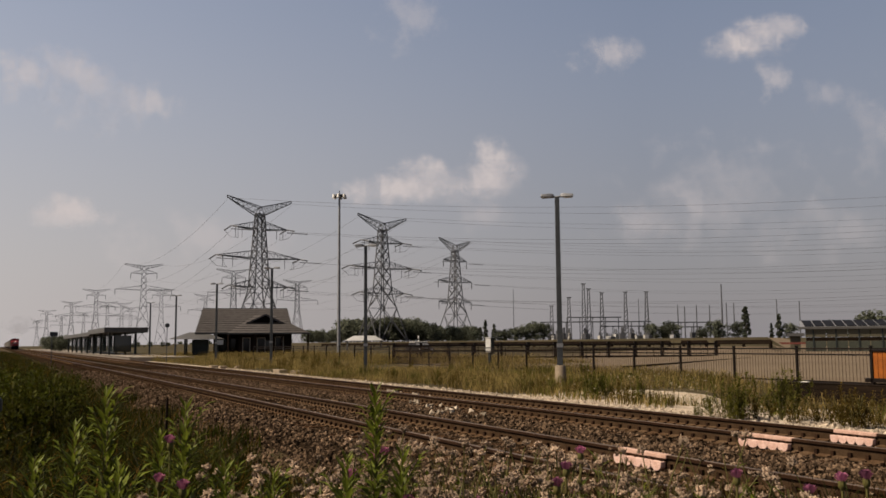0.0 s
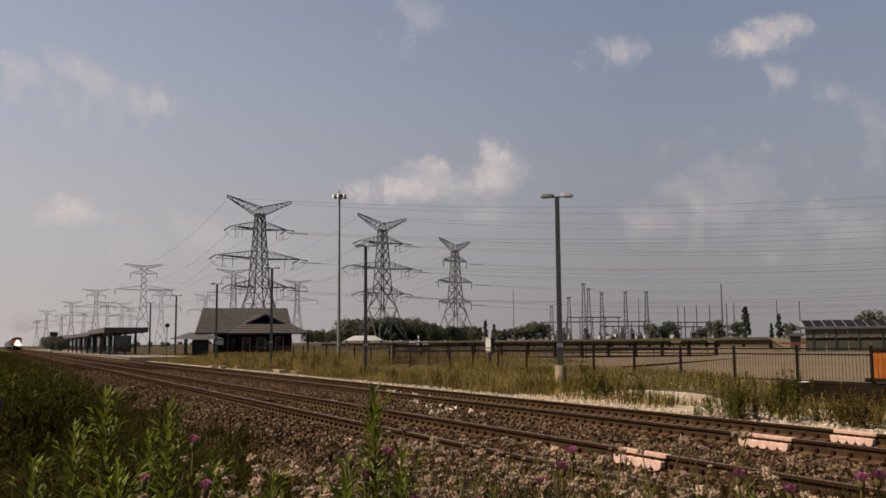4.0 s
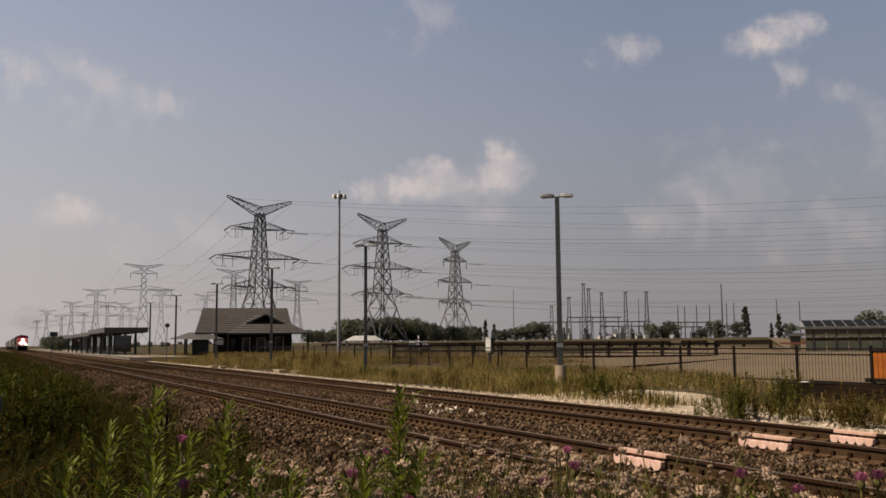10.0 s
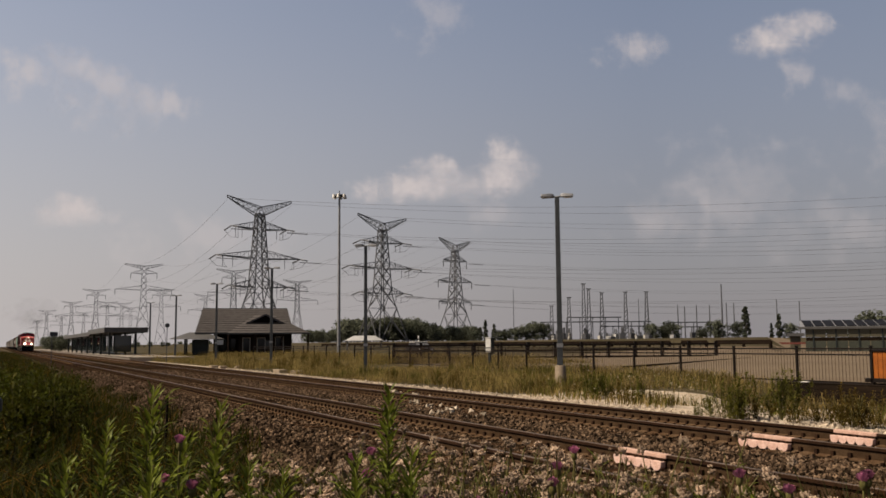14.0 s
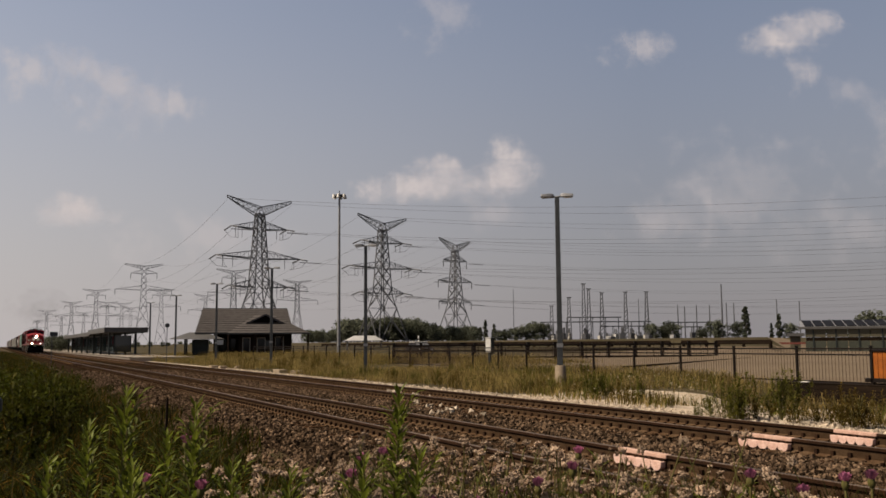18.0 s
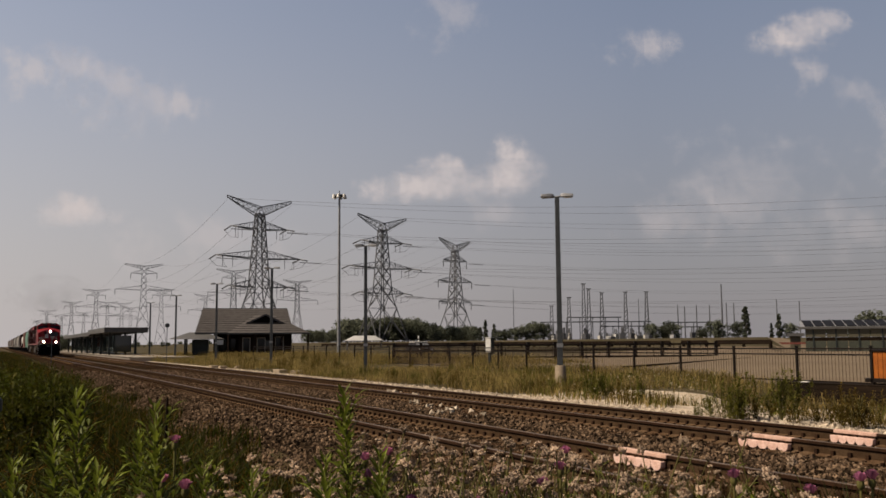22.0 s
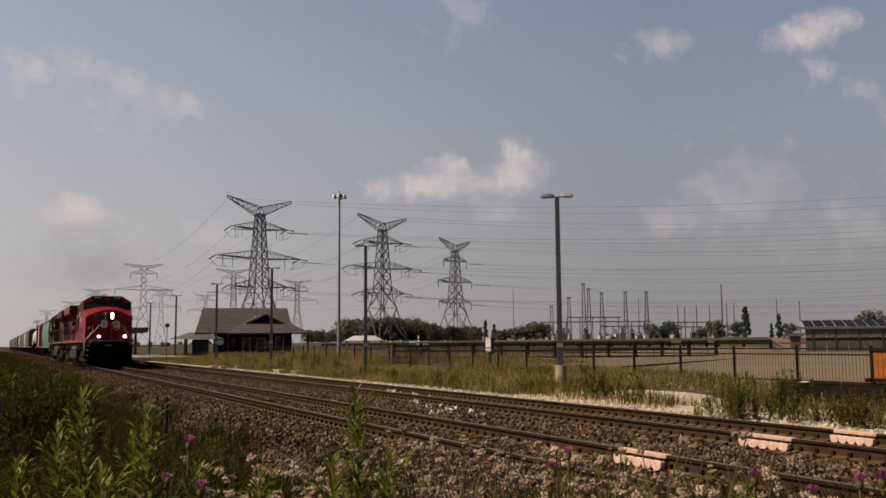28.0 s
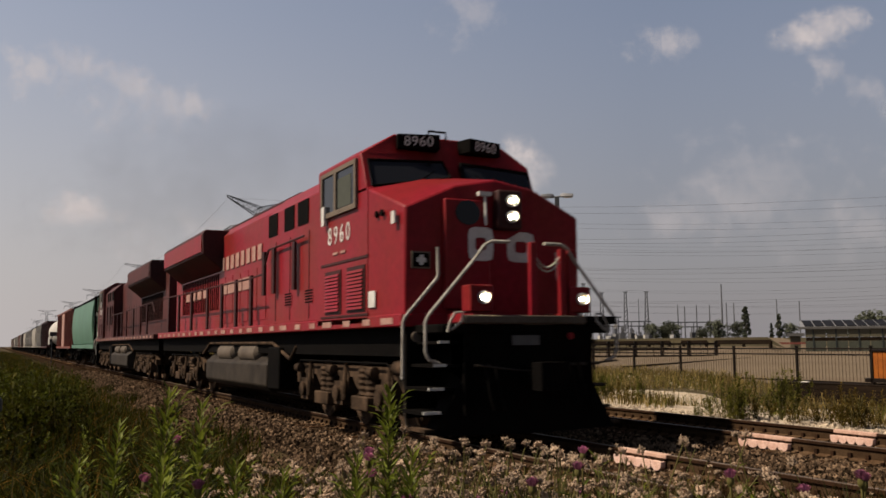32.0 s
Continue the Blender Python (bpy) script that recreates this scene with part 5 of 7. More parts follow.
# ---- parked car and pale canopy beyond the fence ----
def parked_car():
    x, y = spot(-1.52, 92)
    car = thing("parked_car", pose(x, y, 0.07, 0, 0, 84), "dark parked car with pale roof and windscreen with its glare put in as pale metal", "car")
    body = Shape().loft([[(-2.1, -0.85, 0.3), (-2.1, 0.85, 0.3), (-2.1, 0.8, 0.75), (-2.1, -0.8, 0.75)], [(-1.2, -0.9, 0.25), (-1.2, 0.9, 0.25), (-1.2, 0.88, 0.92), (-1.2, -0.88, 0.92)],
                         [(1.6, -0.9, 0.25), (1.6, 0.9, 0.25), (1.6, 0.88, 0.95), (1.6, -0.88, 0.95)], [(2.2, -0.85, 0.3), (2.2, 0.85, 0.3), (2.2, 0.8, 0.85), (2.2, -0.8, 0.85)]])
    part("body", body, FENCE, car, bevel=0.05)
    part("cabin", Shape().hexa([(-1.2, -0.85, 0.9), (1.7, -0.85, 0.9), (1.7, 0.85, 0.9), (-1.2, 0.85, 0.9)], [(-0.5, -0.65, 1.36), (1.2, -0.65, 1.36), (1.2, 0.65, 1.36), (-0.5, 0.65, 1.36)]), FENCE, car)
    # pale steel in place of glass paints the glint on the screen
    part("windscreen", Shape().hexa([(-1.215, -0.74, 0.96), (-1.10, -0.74, 0.96), (-1.10, 0.74, 0.96), (-1.215, 0.74, 0.96)], [(-0.58, -0.60, 1.31), (-0.50, -0.60, 1.31), (-0.50, 0.60, 1.31), (-0.58, 0.60, 1.31)]), STEEL, car, "windscreen with its glare put in as pale metal")
    part("roof", Shape().box(-0.55, 1.25, -0.68, 0.68, 1.36, 1.44), WHITE, car, bevel=0.02)
    for py in (-0.72, 0.45):
        part("headlamp", Shape().box(-2.14, -2.05, py, py + 0.3, 0.58, 0.74), WHITE, car, "pale headlamp")
    part("grille", Shape().box(-2.13, -2.08, -0.38, 0.38, 0.50, 0.72), BLACK, car)
    part("bumper", Shape().box(-2.2, -2.08, -0.84, 0.84, 0.30, 0.46), POLE, car, bevel=0.03)
    for px in (-1.4, 1.4):
        for py in (-0.88, 0.70):
            part("wheel", Shape().lathe([(0.05, 0), (0.3, 0), (0.32, 0.05), (0.32, 0.15), (0.3, 0.18), (0.05, 0.18)], (px, py, 0.32), "y", 14), BLACK, car)
    for py in (-0.98, 0.90):
        part("door_mirror", Shape().box(-0.95, -0.80, py, py + 0.10, 0.95, 1.07), FENCE, car, bevel=0.02)


parked_car()
x, y = spot(-5.0, 140)
cano = thing("pale_canopy", pose(x, y, 0.2, 0, 0, -22), "pale low hipped canopy roof in the distance", "canopy")
part("roof", Shape().loft([[(-3.0, -2, 1.65), (3.0, -2, 1.65), (3.0, 2, 1.65), (-3.0, 2, 1.65)], [(-1.6, -0.5, 2.4), (1.6, -0.5, 2.4), (1.6, 0.5, 2.4), (-1.6, 0.5, 2.4)]]), SILVER, cano)
for px in (-2.6, 2.6):
    for py in (-1.7, 1.7):
        part("post", Shape().rod((px, py, -0.4), (px, py, 1.7), 0.06), STEEL, cano)


# ---- transmission towers ----
def bar(s, a, b, r):
    s.rod(a, b, r, n=4, caps=False)


def lattice_tower(m, height, arms, horn, base, waist_z, waist, top, label, r=0.16, strain=True, fine=True):
    """arms: (height, half length); horn: (half length, rise)."""
    tw = thing("transmission_tower", m, label, "transmission tower", "lattice towers of the power lines")

    def half(z):
        if z < waist_z:
            return base + (waist - base) * z / waist_z
        return waist + (top - waist) * (z - waist_z) / (height - waist_z)

    corners = ((-1, -1), (1, -1), (1, 1), (-1, 1))
    for cx, cy in corners:
        part("leg", Shape().path([(cx * base, cy * base, -1), (cx * waist, cy * waist, waist_z), (cx * top, cy * top, height)], r * 1.2, 4), PYLON, tw)
    zs, z = [0.0], 0.0
    while z < height - 1:
        z += max(1.6, half(z) * (1.9 if fine else 2.6))
        zs.append(min(z, height))
    br = Shape()
    for a, b in zip(zs, zs[1:]):
        ha, hb = half(a), half(b)
        for i in range(4):
            (x0, y0), (x1, y1) = corners[i], corners[(i + 1) % 4]
            bar(br, (x0 * ha, y0 * ha, a), (x1 * hb, y1 * hb, b), r * 0.92)
            bar(br, (x1 * ha, y1 * ha, a), (x0 * hb, y0 * hb, b), r * 0.92)
            if fine:
                bar(br, (x0 * hb, y0 * hb, b), (x1 * hb, y1 * hb, b), r * 0.5)
    part("bracing", br, PYLON, tw)
    tips = []
    for z, ln in arms:
        h = half(z)
        for s in (-1, 1):
            arm = Shape()
            tip = (s * ln, 0, z + 0.6)
            for cy in (-1, 1):
                bar(arm, (s * h, cy * h, z), tip, r * 1.25)
                bar(arm, (s * h, cy * h, z + 2.6), tip, r * 0.65)
            n = 5
            for k in range(1, n):
                t = k / n
                xx = s * (h + (ln - h) * t)
                w = h * (1 - t)
                zl, zu = z + 0.6 * t, z + 2.6 - 2.0 * t
                bar(arm, (xx, -w, zl), (xx, -w, zu), r * 0.4)
                bar(arm, (xx, w, zl), (xx, w, zu), r * 0.4)
                bar(arm, (xx, -w, zl), (xx - s * (ln - h) / n, -w - h / n, z + 2.6 - 2.0 * (t - 1 / n)), r * 0.4)
            part("crossarm", arm, PYLON, tw)
            tips.append(tip)
            ins = Shape()
            if strain:
                for d in (-1, 1):
                    ins.rod(tip, (tip[0], d * 5.0, tip[2] - 0.9), 0.22, n=6)
                for q in (0.85, 0.62):
                    ins.rod((s * ln * q, 0, tip[2] - 0.1), (s * ln * q, 0, tip[2] - 3.6), 0.09, n=5)
                ins.path([(tip[0], -5, tip[2] - 0.9), (s * ln * 0.9, -3, tip[2] - 3.2), (s * ln * 0.75, 0, tip[2] - 3.7), (s * ln * 0.9, 3, tip[2] - 3.2), (tip[0], 5, tip[2] - 0.9)], 0.06, 4)
            else:
                ins.rod(tip, (tip[0], 0, tip[2] - 3.4), 0.18, n=6)
            part("insulator", ins, PYLON, tw)
    for s in (-1, 1):
        hs = Shape()
        tip = (s * horn[0], 0, height + horn[1])
        peak = 0.42 * horn[1]
        blunt = (tip[0], 0, tip[2] - 0.7)
        bar(hs, tip, blunt, r)
        for cy in (-1, 1):
            bar(hs, (0, cy * top, height + peak), tip, r * 0.95)
            bar(hs, (s * top, cy * top, height - 0.6), blunt, r * 0.95)
            bar(hs, (0, cy * top, height + peak), (s * top, cy * top, height - 0.6), r * 0.8)
            for k in range(6):
                t, u = k / 6, (k + 1) / 6
                a = Vector((0, cy * top, height + peak)).lerp(Vector(tip), t)
                b = Vector((s * top, cy * top, height - 0.6)).lerp(Vector(blunt), t)
                c = Vector((s * top, cy * top, height - 0.6)).lerp(Vector(blunt), u)
                bar(hs, tuple(a), tuple(b), r * 0.5)
                bar(hs, tuple(a), tuple(c), r * 0.5)
        part("horn", hs, PYLON, tw)
    return tw


def place_towers():
    lab = "tall grey lattice transmission tower with three crossarms and raised horns"
    big = lattice_tower(pose(0, 0, -300), 43.5, ((38.3, 10.0), (28.7, 15.0), (19.2, 10.5)), (11.5, 5.2), 7.4, 18.5, 2.6, 1.15, lab, 0.17)
    # bars thinned so far towers look fainter, haze put into their shape
    sus = lattice_tower(pose(0, 0, -300), 45.5, ((42.0, 7.2), (32.6, 15.5)), (10.5, 2.5), 5.0, 24.0, 1.7, 1.1, "grey lattice suspension tower with a wide crossarm and raised horns", 0.115, False, False)
    lean = lattice_tower(pose(0, 0, -300), 43.5, ((38.3, 8.6), (28.7, 12.5), (19.2, 12.0)), (11.5, 5.2), 7.4, 18.5, 2.6, 1.15, "tall grey lattice transmission tower with short crossarms and raised horns", 0.17, False)
    out = []
    # bearing, depth, turn, scale of height, kind
    for bearing, depth, turn, kind in ((-11.57, 293, 12, 0), (-3.86, 336, 16, 0), (0.77, 415, 25, 2),
                                       (-18.4, 520, -8, 1), (-21.05, 747, -8, 1), (-22.38, 950, -8, 1), (-17.36, 753, -8, 1), (-13.1, 560, -6, 1), (-9.2, 660, -2, 1),
                                       (-14.77, 835, -8, 1), (-19.6, 985, -8, 1), (-23.7, 1180, -8, 1), (-20.4, 960, -8, 1), (-22.9, 1400, -8, 1), (-24.2, 1600, -8, 1), (-21.7, 1250, -8, 1), (-19.1, 1100, -8, 1)):
        x, y = spot(bearing, depth)
        out.append((copy_thing((big, sus, lean)[kind], pose(x, y, 0.5, 0, 0, turn)), x, y, turn, kind))
    for o in (big, sus, lean):
        for c in list(o.children_recursive):
            bpy.data.objects.remove(c)
        bpy.data.objects.remove(o)
    return out


TOWERS = place_towers()


def cable(points, r=0.04):
    return Shape().path(points, r, 4)


def span(a, b, sag, n=14):
    return [tuple(Vector(a).lerp(Vector(b), t / n) - Vector((0, 0, sag * 4 * (t / n) * (1 - t / n)))) for t in range(n + 1)]


def place_cables():
    # lines that leave the three near towers across the open field
    for (tower, x, y, turn, kind), (dx, dy) in zip(TOWERS[:3], ((235, -150), (235, -150), (235, -150))):
        line = thing("power_line", pose(0, 0, 0), "thin grey power line cables sagging across the field", "power line", "power lines")
        c, s = math.cos(radians(turn)), math.sin(radians(turn))
        for z, ln in ((47.8, 11.5), (37.9, 10.0), (28.3, 15.0), (18.8, 10.5)):
            for sd in (-1, 1):
                a = (x + sd * ln * c, y + sd * ln * s, z + 0.5)
                b = (a[0] + dx, a[1] + dy, z + 0.5)
                way = span(a, b, 6)
                part("cable", cable(way), WIRE, line)
                if z < 40:
                    end = Vector(a).lerp(Vector(way[1]), 0.36)
                    part("insulator_string", Shape().rod(a, tuple(end), 0.13, n=6), PYLON, line)
    for (t0, x0, y0, r0, k0), (t1, x1, y1, r1, k1) in ((TOWERS[0], TOWERS[3]), (TOWERS[3], TOWERS[4]), (TOWERS[1], TOWERS[7]), (TOWERS[7], TOWERS[6]), (TOWERS[2], TOWERS[8])):
        line = thing("power_line", pose(0, 0, 0), "thin grey power line cables between lattice towers", "power line", "power lines")
        for z0, l0, z1, l1 in ((47.8, 11.5, 47.8, 10.5), (37.9, 10, 39, 7.2), (28.3, 15, 29.5, 15.5)):
            for sd in (-1, 1):
                a = (x0 + sd * l0 * math.cos(radians(r0)), y0 + sd * l0 * math.sin(radians(r0)), z0)
                b = (x1 + sd * l1 * math.cos(radians(r1)), y1 + sd * l1 * math.sin(radians(r1)), z1)
                part("cable", cable(span(a, b, 7)), WIRE, line)


place_cables()


# ---- substation ----
def gantry_mast(bearing, depth, height, width=0.9):
    x, y = spot(bearing, depth)
    ms = thing("substation_mast", pose(x, y, 2.0, 0, 0, -30), "slender grey lattice mast of the substation", "mast", "substation masts")
    for cx, cy in ((-1, -1), (1, -1), (1, 1), (-1, 1)):
        part("leg", Shape().rod((cx * width, cy * width, -1), (cx * width * 0.4, cy * width * 0.4, height), 0.15, n=4), PYLON, ms)
    b = Shape()
    n = max(4, int(height / 1.6))
    for k in range(n):
        w0, w1 = width * (1 - 0.6 * k / n), width * (1 - 0.6 * (k + 1) / n)
        z0, z1 = height * k / n, height * (k + 1) / n
        for sd in (-1, 1):
            bar(b, (-w0, sd * w0, z0), (w1, sd * w1, z1), 0.10)
            bar(b, (sd * w0, -w0, z0), (sd * w1, w1, z1), 0.10)
    part("bracing", b, PYLON, ms)
    part("cap", Shape().box(-0.9, 0.9, -0.2, 0.2, height - 0.3, height), PYLON, ms)


def substation():
    for px, top in ((975, 542), (1006, 527), (1032, 503), (1041, 512), (1064, 519), (1106, 518), (1143, 518)):
        gantry_mast(deg(px), 350, (607 - top) * 350 / 1596 - 0.7)
    for px, top in ((1198, 540), (1210, 543), (1231, 541), (1254, 541), (1284, 538), (1297, 538), (1373, 532), (1413, 535)):
        x, y = spot(deg(px), 420)
        h = (605 - top) * 420 / 1596 - 0.7
        p = part("substation_pole", Shape().rod((0, 0, -1), (0, 0, h), 0.38, 0.22, n=6), PYLON)
        p.matrix_basis = pose(x, y, 2.0)
        tagged(p, "thin grey pole of the substation", "pole", "substation poles")
    for px, top, w in ((908, 512, 0.2), (1276, 505, 0.5), (1129, 530, 0.25)):
        x, y = spot(deg(px), 380)
        h = (606 - top) * 380 / 1596 - 0.7
        p = part("antenna_mast", Shape().rod((0, 0, -1), (0, 0, h), w, w * 0.5, n=6), PYLON)
        p.matrix_basis = pose(x, y, 2.0)
        tagged(p, "thin grey antenna mast", "mast")
    rng = random.Random(5)
    for k, (p0, p1, yy) in enumerate(((955, 1015, 570), (1002, 1098, 562), (1002, 1150, 570), (1060, 1150, 578), (1180, 1262, 572), (1180, 1240, 580))):
        x0, y0 = spot(deg(p0), 352)
        x1, y1 = spot(deg(p1), 352)
        z = (606 - yy) * 352 / 1596 + 1.33
        g = thing("busbar_gantry", pose(x0, y0, 0, 0, 0, math.degrees(math.atan2(y1 - y0, x1 - x0))), "grey steel busbar gantry of the substation", "gantry", "substation gantries")
        ln = math.hypot(x1 - x0, y1 - y0)
        part("beam", Shape().box(0, ln, -0.25, 0.25, z - 0.25, z + 0.15), PYLON, g)
        for j in range(int(ln / 5) + 1):
            part("leg", Shape().rod((j * 5, 0, 1.5), (j * 5, 0, z), 0.16, n=5), PYLON, g)
    for k in range(46):
        px = rng.uniform(968, 1160) if k < 32 else rng.uniform(1170, 1260)
        x, y = spot(deg(px), rng.uniform(335, 365))
        h = rng.uniform(1.5, 5.0)
        e = thing("switchgear", pose(x, y, 2.2, 0, 0, rng.uniform(0, 90)), "grey switchgear unit with insulators", "switchgear", "substation switchgear")
        w = rng.uniform(0.5, 1.6)
        part("cabinet", Shape().box(-w, w, -w * 0.6, w * 0.6, -0.5, h * 0.55), (SILVER, STEEL, WHITE2)[k % 3], e)
        for j in (-0.5, 0.5):
            part("insulator", Shape().rod((j * w, 0, h * 0.5), (j * w, 0, h), 0.22, n=6), PYLON, e)


substation()


# ---- trees ----
def big_mesh(name, verts, faces, mat, flat=True):
    me = bpy.data.meshes.new(name)
    me.from_pydata(verts, [], faces)
    me.materials.append(mat)
    me.update()
    return me


def tree_meshes(seed, height, width, narrow=False):
    rng = random.Random(seed)
    tr = Shape()
    tr.rod((0, 0, -0.5), (0.1, 0, height * 0.45), 0.028 * height, 0.016 * height, n=7)
    tr.rod((0.1, 0, height * 0.45), (0.0, 0.1, height * 0.8), 0.016 * height, 0.005 * height, n=6)
    for k in range(6):
        t = k * 1.1
        z = height * (0.3 + 0.07 * k)
        tr.rod((0.05, 0, z), (width * 0.35 * math.cos(t), width * 0.35 * math.sin(t), z + height * 0.18), 0.010 * height, 0.003 * height, n=5)
    v, f = [], []
    n_clump = 60
    for k in range(n_clump):
        t = rng.uniform(0, 2 * math.pi)
        u = rng.random() ** (1.0 if narrow else 0.6)
        if narrow:
            z = height * rng.uniform(0.10, 0.97)
            r = width * 0.5 * math.sin(math.pi * min(0.98, 0.12 + 0.86 * z / height)) * u
        else:
            z = height * (0.22 + 0.74 * rng.random())
            r = width * 0.5 * math.sqrt(max(0.05, 1 - ((z / height - 0.52) / 0.52) ** 2)) * u
        c = (r * math.cos(t), r * math.sin(t), z)
        cr = width * rng.uniform(0.10, 0.17) * (0.8 if narrow else 1)
        for j in range(30):
            d = Vector((rng.gauss(0, 1), rng.gauss(0, 1), rng.gauss(0, 0.8))).normalized() * cr * rng.uniform(0.6, 1.05)
            p = Vector(c) + d
            a = Vector((rng.gauss(0, 1), rng.gauss(0, 1), rng.gauss(0, 1))).normalized()
            b = a.orthogonal().normalized()
            w = height * rng.uniform(0.028, 0.05)
            i = len(v)
            v += [tuple(p + a * w), tuple(p + b * w * 0.7), tuple(p - a * w), tuple(p - b * w * 0.7)]
            f.append((i, i + 1, i + 2, i + 3))
    return tr.mesh("trunk", BARK), big_mesh("crown", v, f, TREE)


TREE_SET = [tree_meshes(s, 9.0, 9.0) for s in (1, 2, 3)]
POPLAR_SET = [tree_meshes(s, 13.0, 3.4, True) for s in (7, 8)]


def plant_tree(kind, x, y, z, scale, label, group):
    tr, cr = kind
    t = thing("tree", pose(x, y, z, 0, 0, (x * 37 + y * 11) % 360), label, "tree", group)
    t.scale = (scale, scale, scale)
    part("trunk", tr, None, t)
    part("crown", cr, None, t)


rng = random.Random(11)
for k in range(58):
    px = 546 + 290 * (k / 57) + rng.uniform(-4, 4)
    dep = rng.uniform(340, 400)
    hgt = 22 + 20 * smooth_step(px, 588, 618) * (1 - 0.75 * smooth_step(px, 715, 800)) + rng.uniform(-5, 3)
    x, y = spot(deg(px), dep)
    plant_tree(TREE_SET[k % 3], x, y, 1.4, max(0.5, hgt * dep / 1596 / 9.0), "dark green broadleaf tree in a distant wood", "trees of the distant wood")
for px, top, dep in ((882, 585, 300), (895, 583, 300), (912, 580, 300), (928, 576, 300), (945, 571, 300), (960, 574, 300), (1152, 575, 340), (1180, 572, 340), (1190, 575, 345), (1265, 570, 330), (1302, 573, 330),
                     (1395, 576, 320), (1534, 558, 380), (1546, 556, 380), (1465, 572, 390), (1500, 576, 390), (1240, 582, 330)):
    x, y = spot(deg(px), dep)
    plant_tree(TREE_SET[int(px) % 3], x, y, 1.4, (606 - top) * dep / 1596 / 9.0, "dark green bushy tree at the field edge", "trees at the field edge")
for k in range(22):
    px = 236 + 7.0 * k + 3 * math.sin(k * 2.1)
    x, y = spot(deg(px), 380 + 20 * math.sin(k * 1.3))
    plant_tree(TREE_SET[k % 3], x, y, 0.4, (7.5 + 3.0 * math.sin(k * 1.7)) * 380 / 1596 / 9.0, "low dark green tree far beyond the platform", "trees far beyond the platform")
for px, top, dep in ((858, 566, 300), (849, 578, 300), (873, 572, 300), (892, 583, 300), (1317, 544, 300), (1376, 559, 320), (1362, 575, 320), (1268, 571, 320)):
    x, y = spot(deg(px), dep)
    plant_tree(POPLAR_SET[int(px) % 2], x, y, 1.4, (606 - top) * dep / 1596 / 13.0, "narrow dark green columnar tree", "columnar trees")


for x, y, hgt in ((13.8, 232, 3.6), (15.2, 246, 4.2), (14.0, 262, 3.8), (14.6, 288, 4.4), (14.2, 318, 4.2), (15.5, 345, 4.8)):
    plant_tree(TREE_SET[int(y) % 3], x, y, -0.2, hgt / 9.0, "dark green bushy tree past the platform shelter", "bushy trees past the platform")


# ---- grass and weeds ----
def blades(name, count, place, height, width, lean, mat, seed, label):
    """A stand of bent blades. place(rng) gives x, y or None; height(rng, x, y) their length."""
    rng = random.Random(seed)
    v, f = [], []
    for _ in range(count):
        p = place(rng)
        if p is None:
            continue
        x, y = p
        z = lie(x, y) - 0.03
        h = height(rng, x, y)
        t = rng.uniform(0, 2 * math.pi)
        l = h * rng.uniform(0.05, lean)
        dx, dy = math.cos(t) * l, math.sin(t) * l
        a = rng.uniform(0, math.pi)
        w = width * rng.uniform(0.6, 1.3)
        wx, wy = math.cos(a) * w, math.sin(a) * w
        i = len(v)
        v += [(x - wx, y - wy, z), (x + wx, y + wy, z), (x + dx * 0.3 + wx * 0.8, y + dy * 0.3 + wy * 0.8, z + h * 0.55), (x + dx * 0.3 - wx * 0.8, y + dy * 0.3 - wy * 0.8, z + h * 0.55),
              (x + dx, y + dy, z + h * (1 - 0.25 * lean))]
        f += [(i, i + 1, i + 2, i + 3), (i + 3, i + 2, i + 4)]
    ob = new(name, big_mesh(name, v, f, mat))
    return tagged(ob, label, "grass", kind="stuff")


def near_side(rng):
    y = 2.6 + 260 * rng.random() ** 3.2
    x = rng.uniform(-2.5 if y > 12 else -1.0, 3.7 + 0.35 * math.sin(y * 0.9))
    if x > 0.40 * y + 0.2:
        return None
    return x, y


def grass_height(r, x, y):
    """Tall away from the track, short on its slope, and low near the viewer."""
    h = r.uniform(0.45, 1.25) * (0.8 + 0.4 * noise.noise((x * 0.8, y * 0.3, 3)))
    h *= 0.45 + 0.55 * (1 - smooth_step(x, 1.2, 3.2))
    return min(h, 1.75 - y * 0.075 if y < 9 else 9)


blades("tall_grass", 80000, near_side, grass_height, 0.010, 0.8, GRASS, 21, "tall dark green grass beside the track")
blades("dry_tufts", 20000, near_side, lambda r, x, y: grass_height(r, x, y) * 1.05, 0.006, 0.9, STRAW, 22, "dry brown grass stalks among the green")


def round_about(rng):
    x, y = rng.uniform(-14, 3.8), rng.uniform(-16, 22)
    if y > 3 and x > -2.3 or math.hypot(x, y) < 0.7:
        return None
    return x, y


blades("meadow_grass", 30000, round_about, lambda r, x, y: r.uniform(0.18, 0.55), 0.010, 0.9, GRASS, 25, "short dark green grass of the trackside meadow")
blades("meadow_straw", 8000, round_about, lambda r, x, y: r.uniform(0.18, 0.6), 0.006, 0.9, STRAW, 26, "short dry straw of the trackside meadow")


def far_side(rng):
    y = 9 + 125 * rng.random() ** 1.6
    x = rng.uniform(14.4, 22.6 if y < 26 else 24.5 if y < 45 else 33)
    if noise.noise((x * 0.25, y * 0.15, 8)) < -0.25:
        return None
    if y < 21 and x > 17.5 and rng.random() < 0.85 or y < 26 and x < 19 and rng.random() < 0.72:
        return None
    return x, y


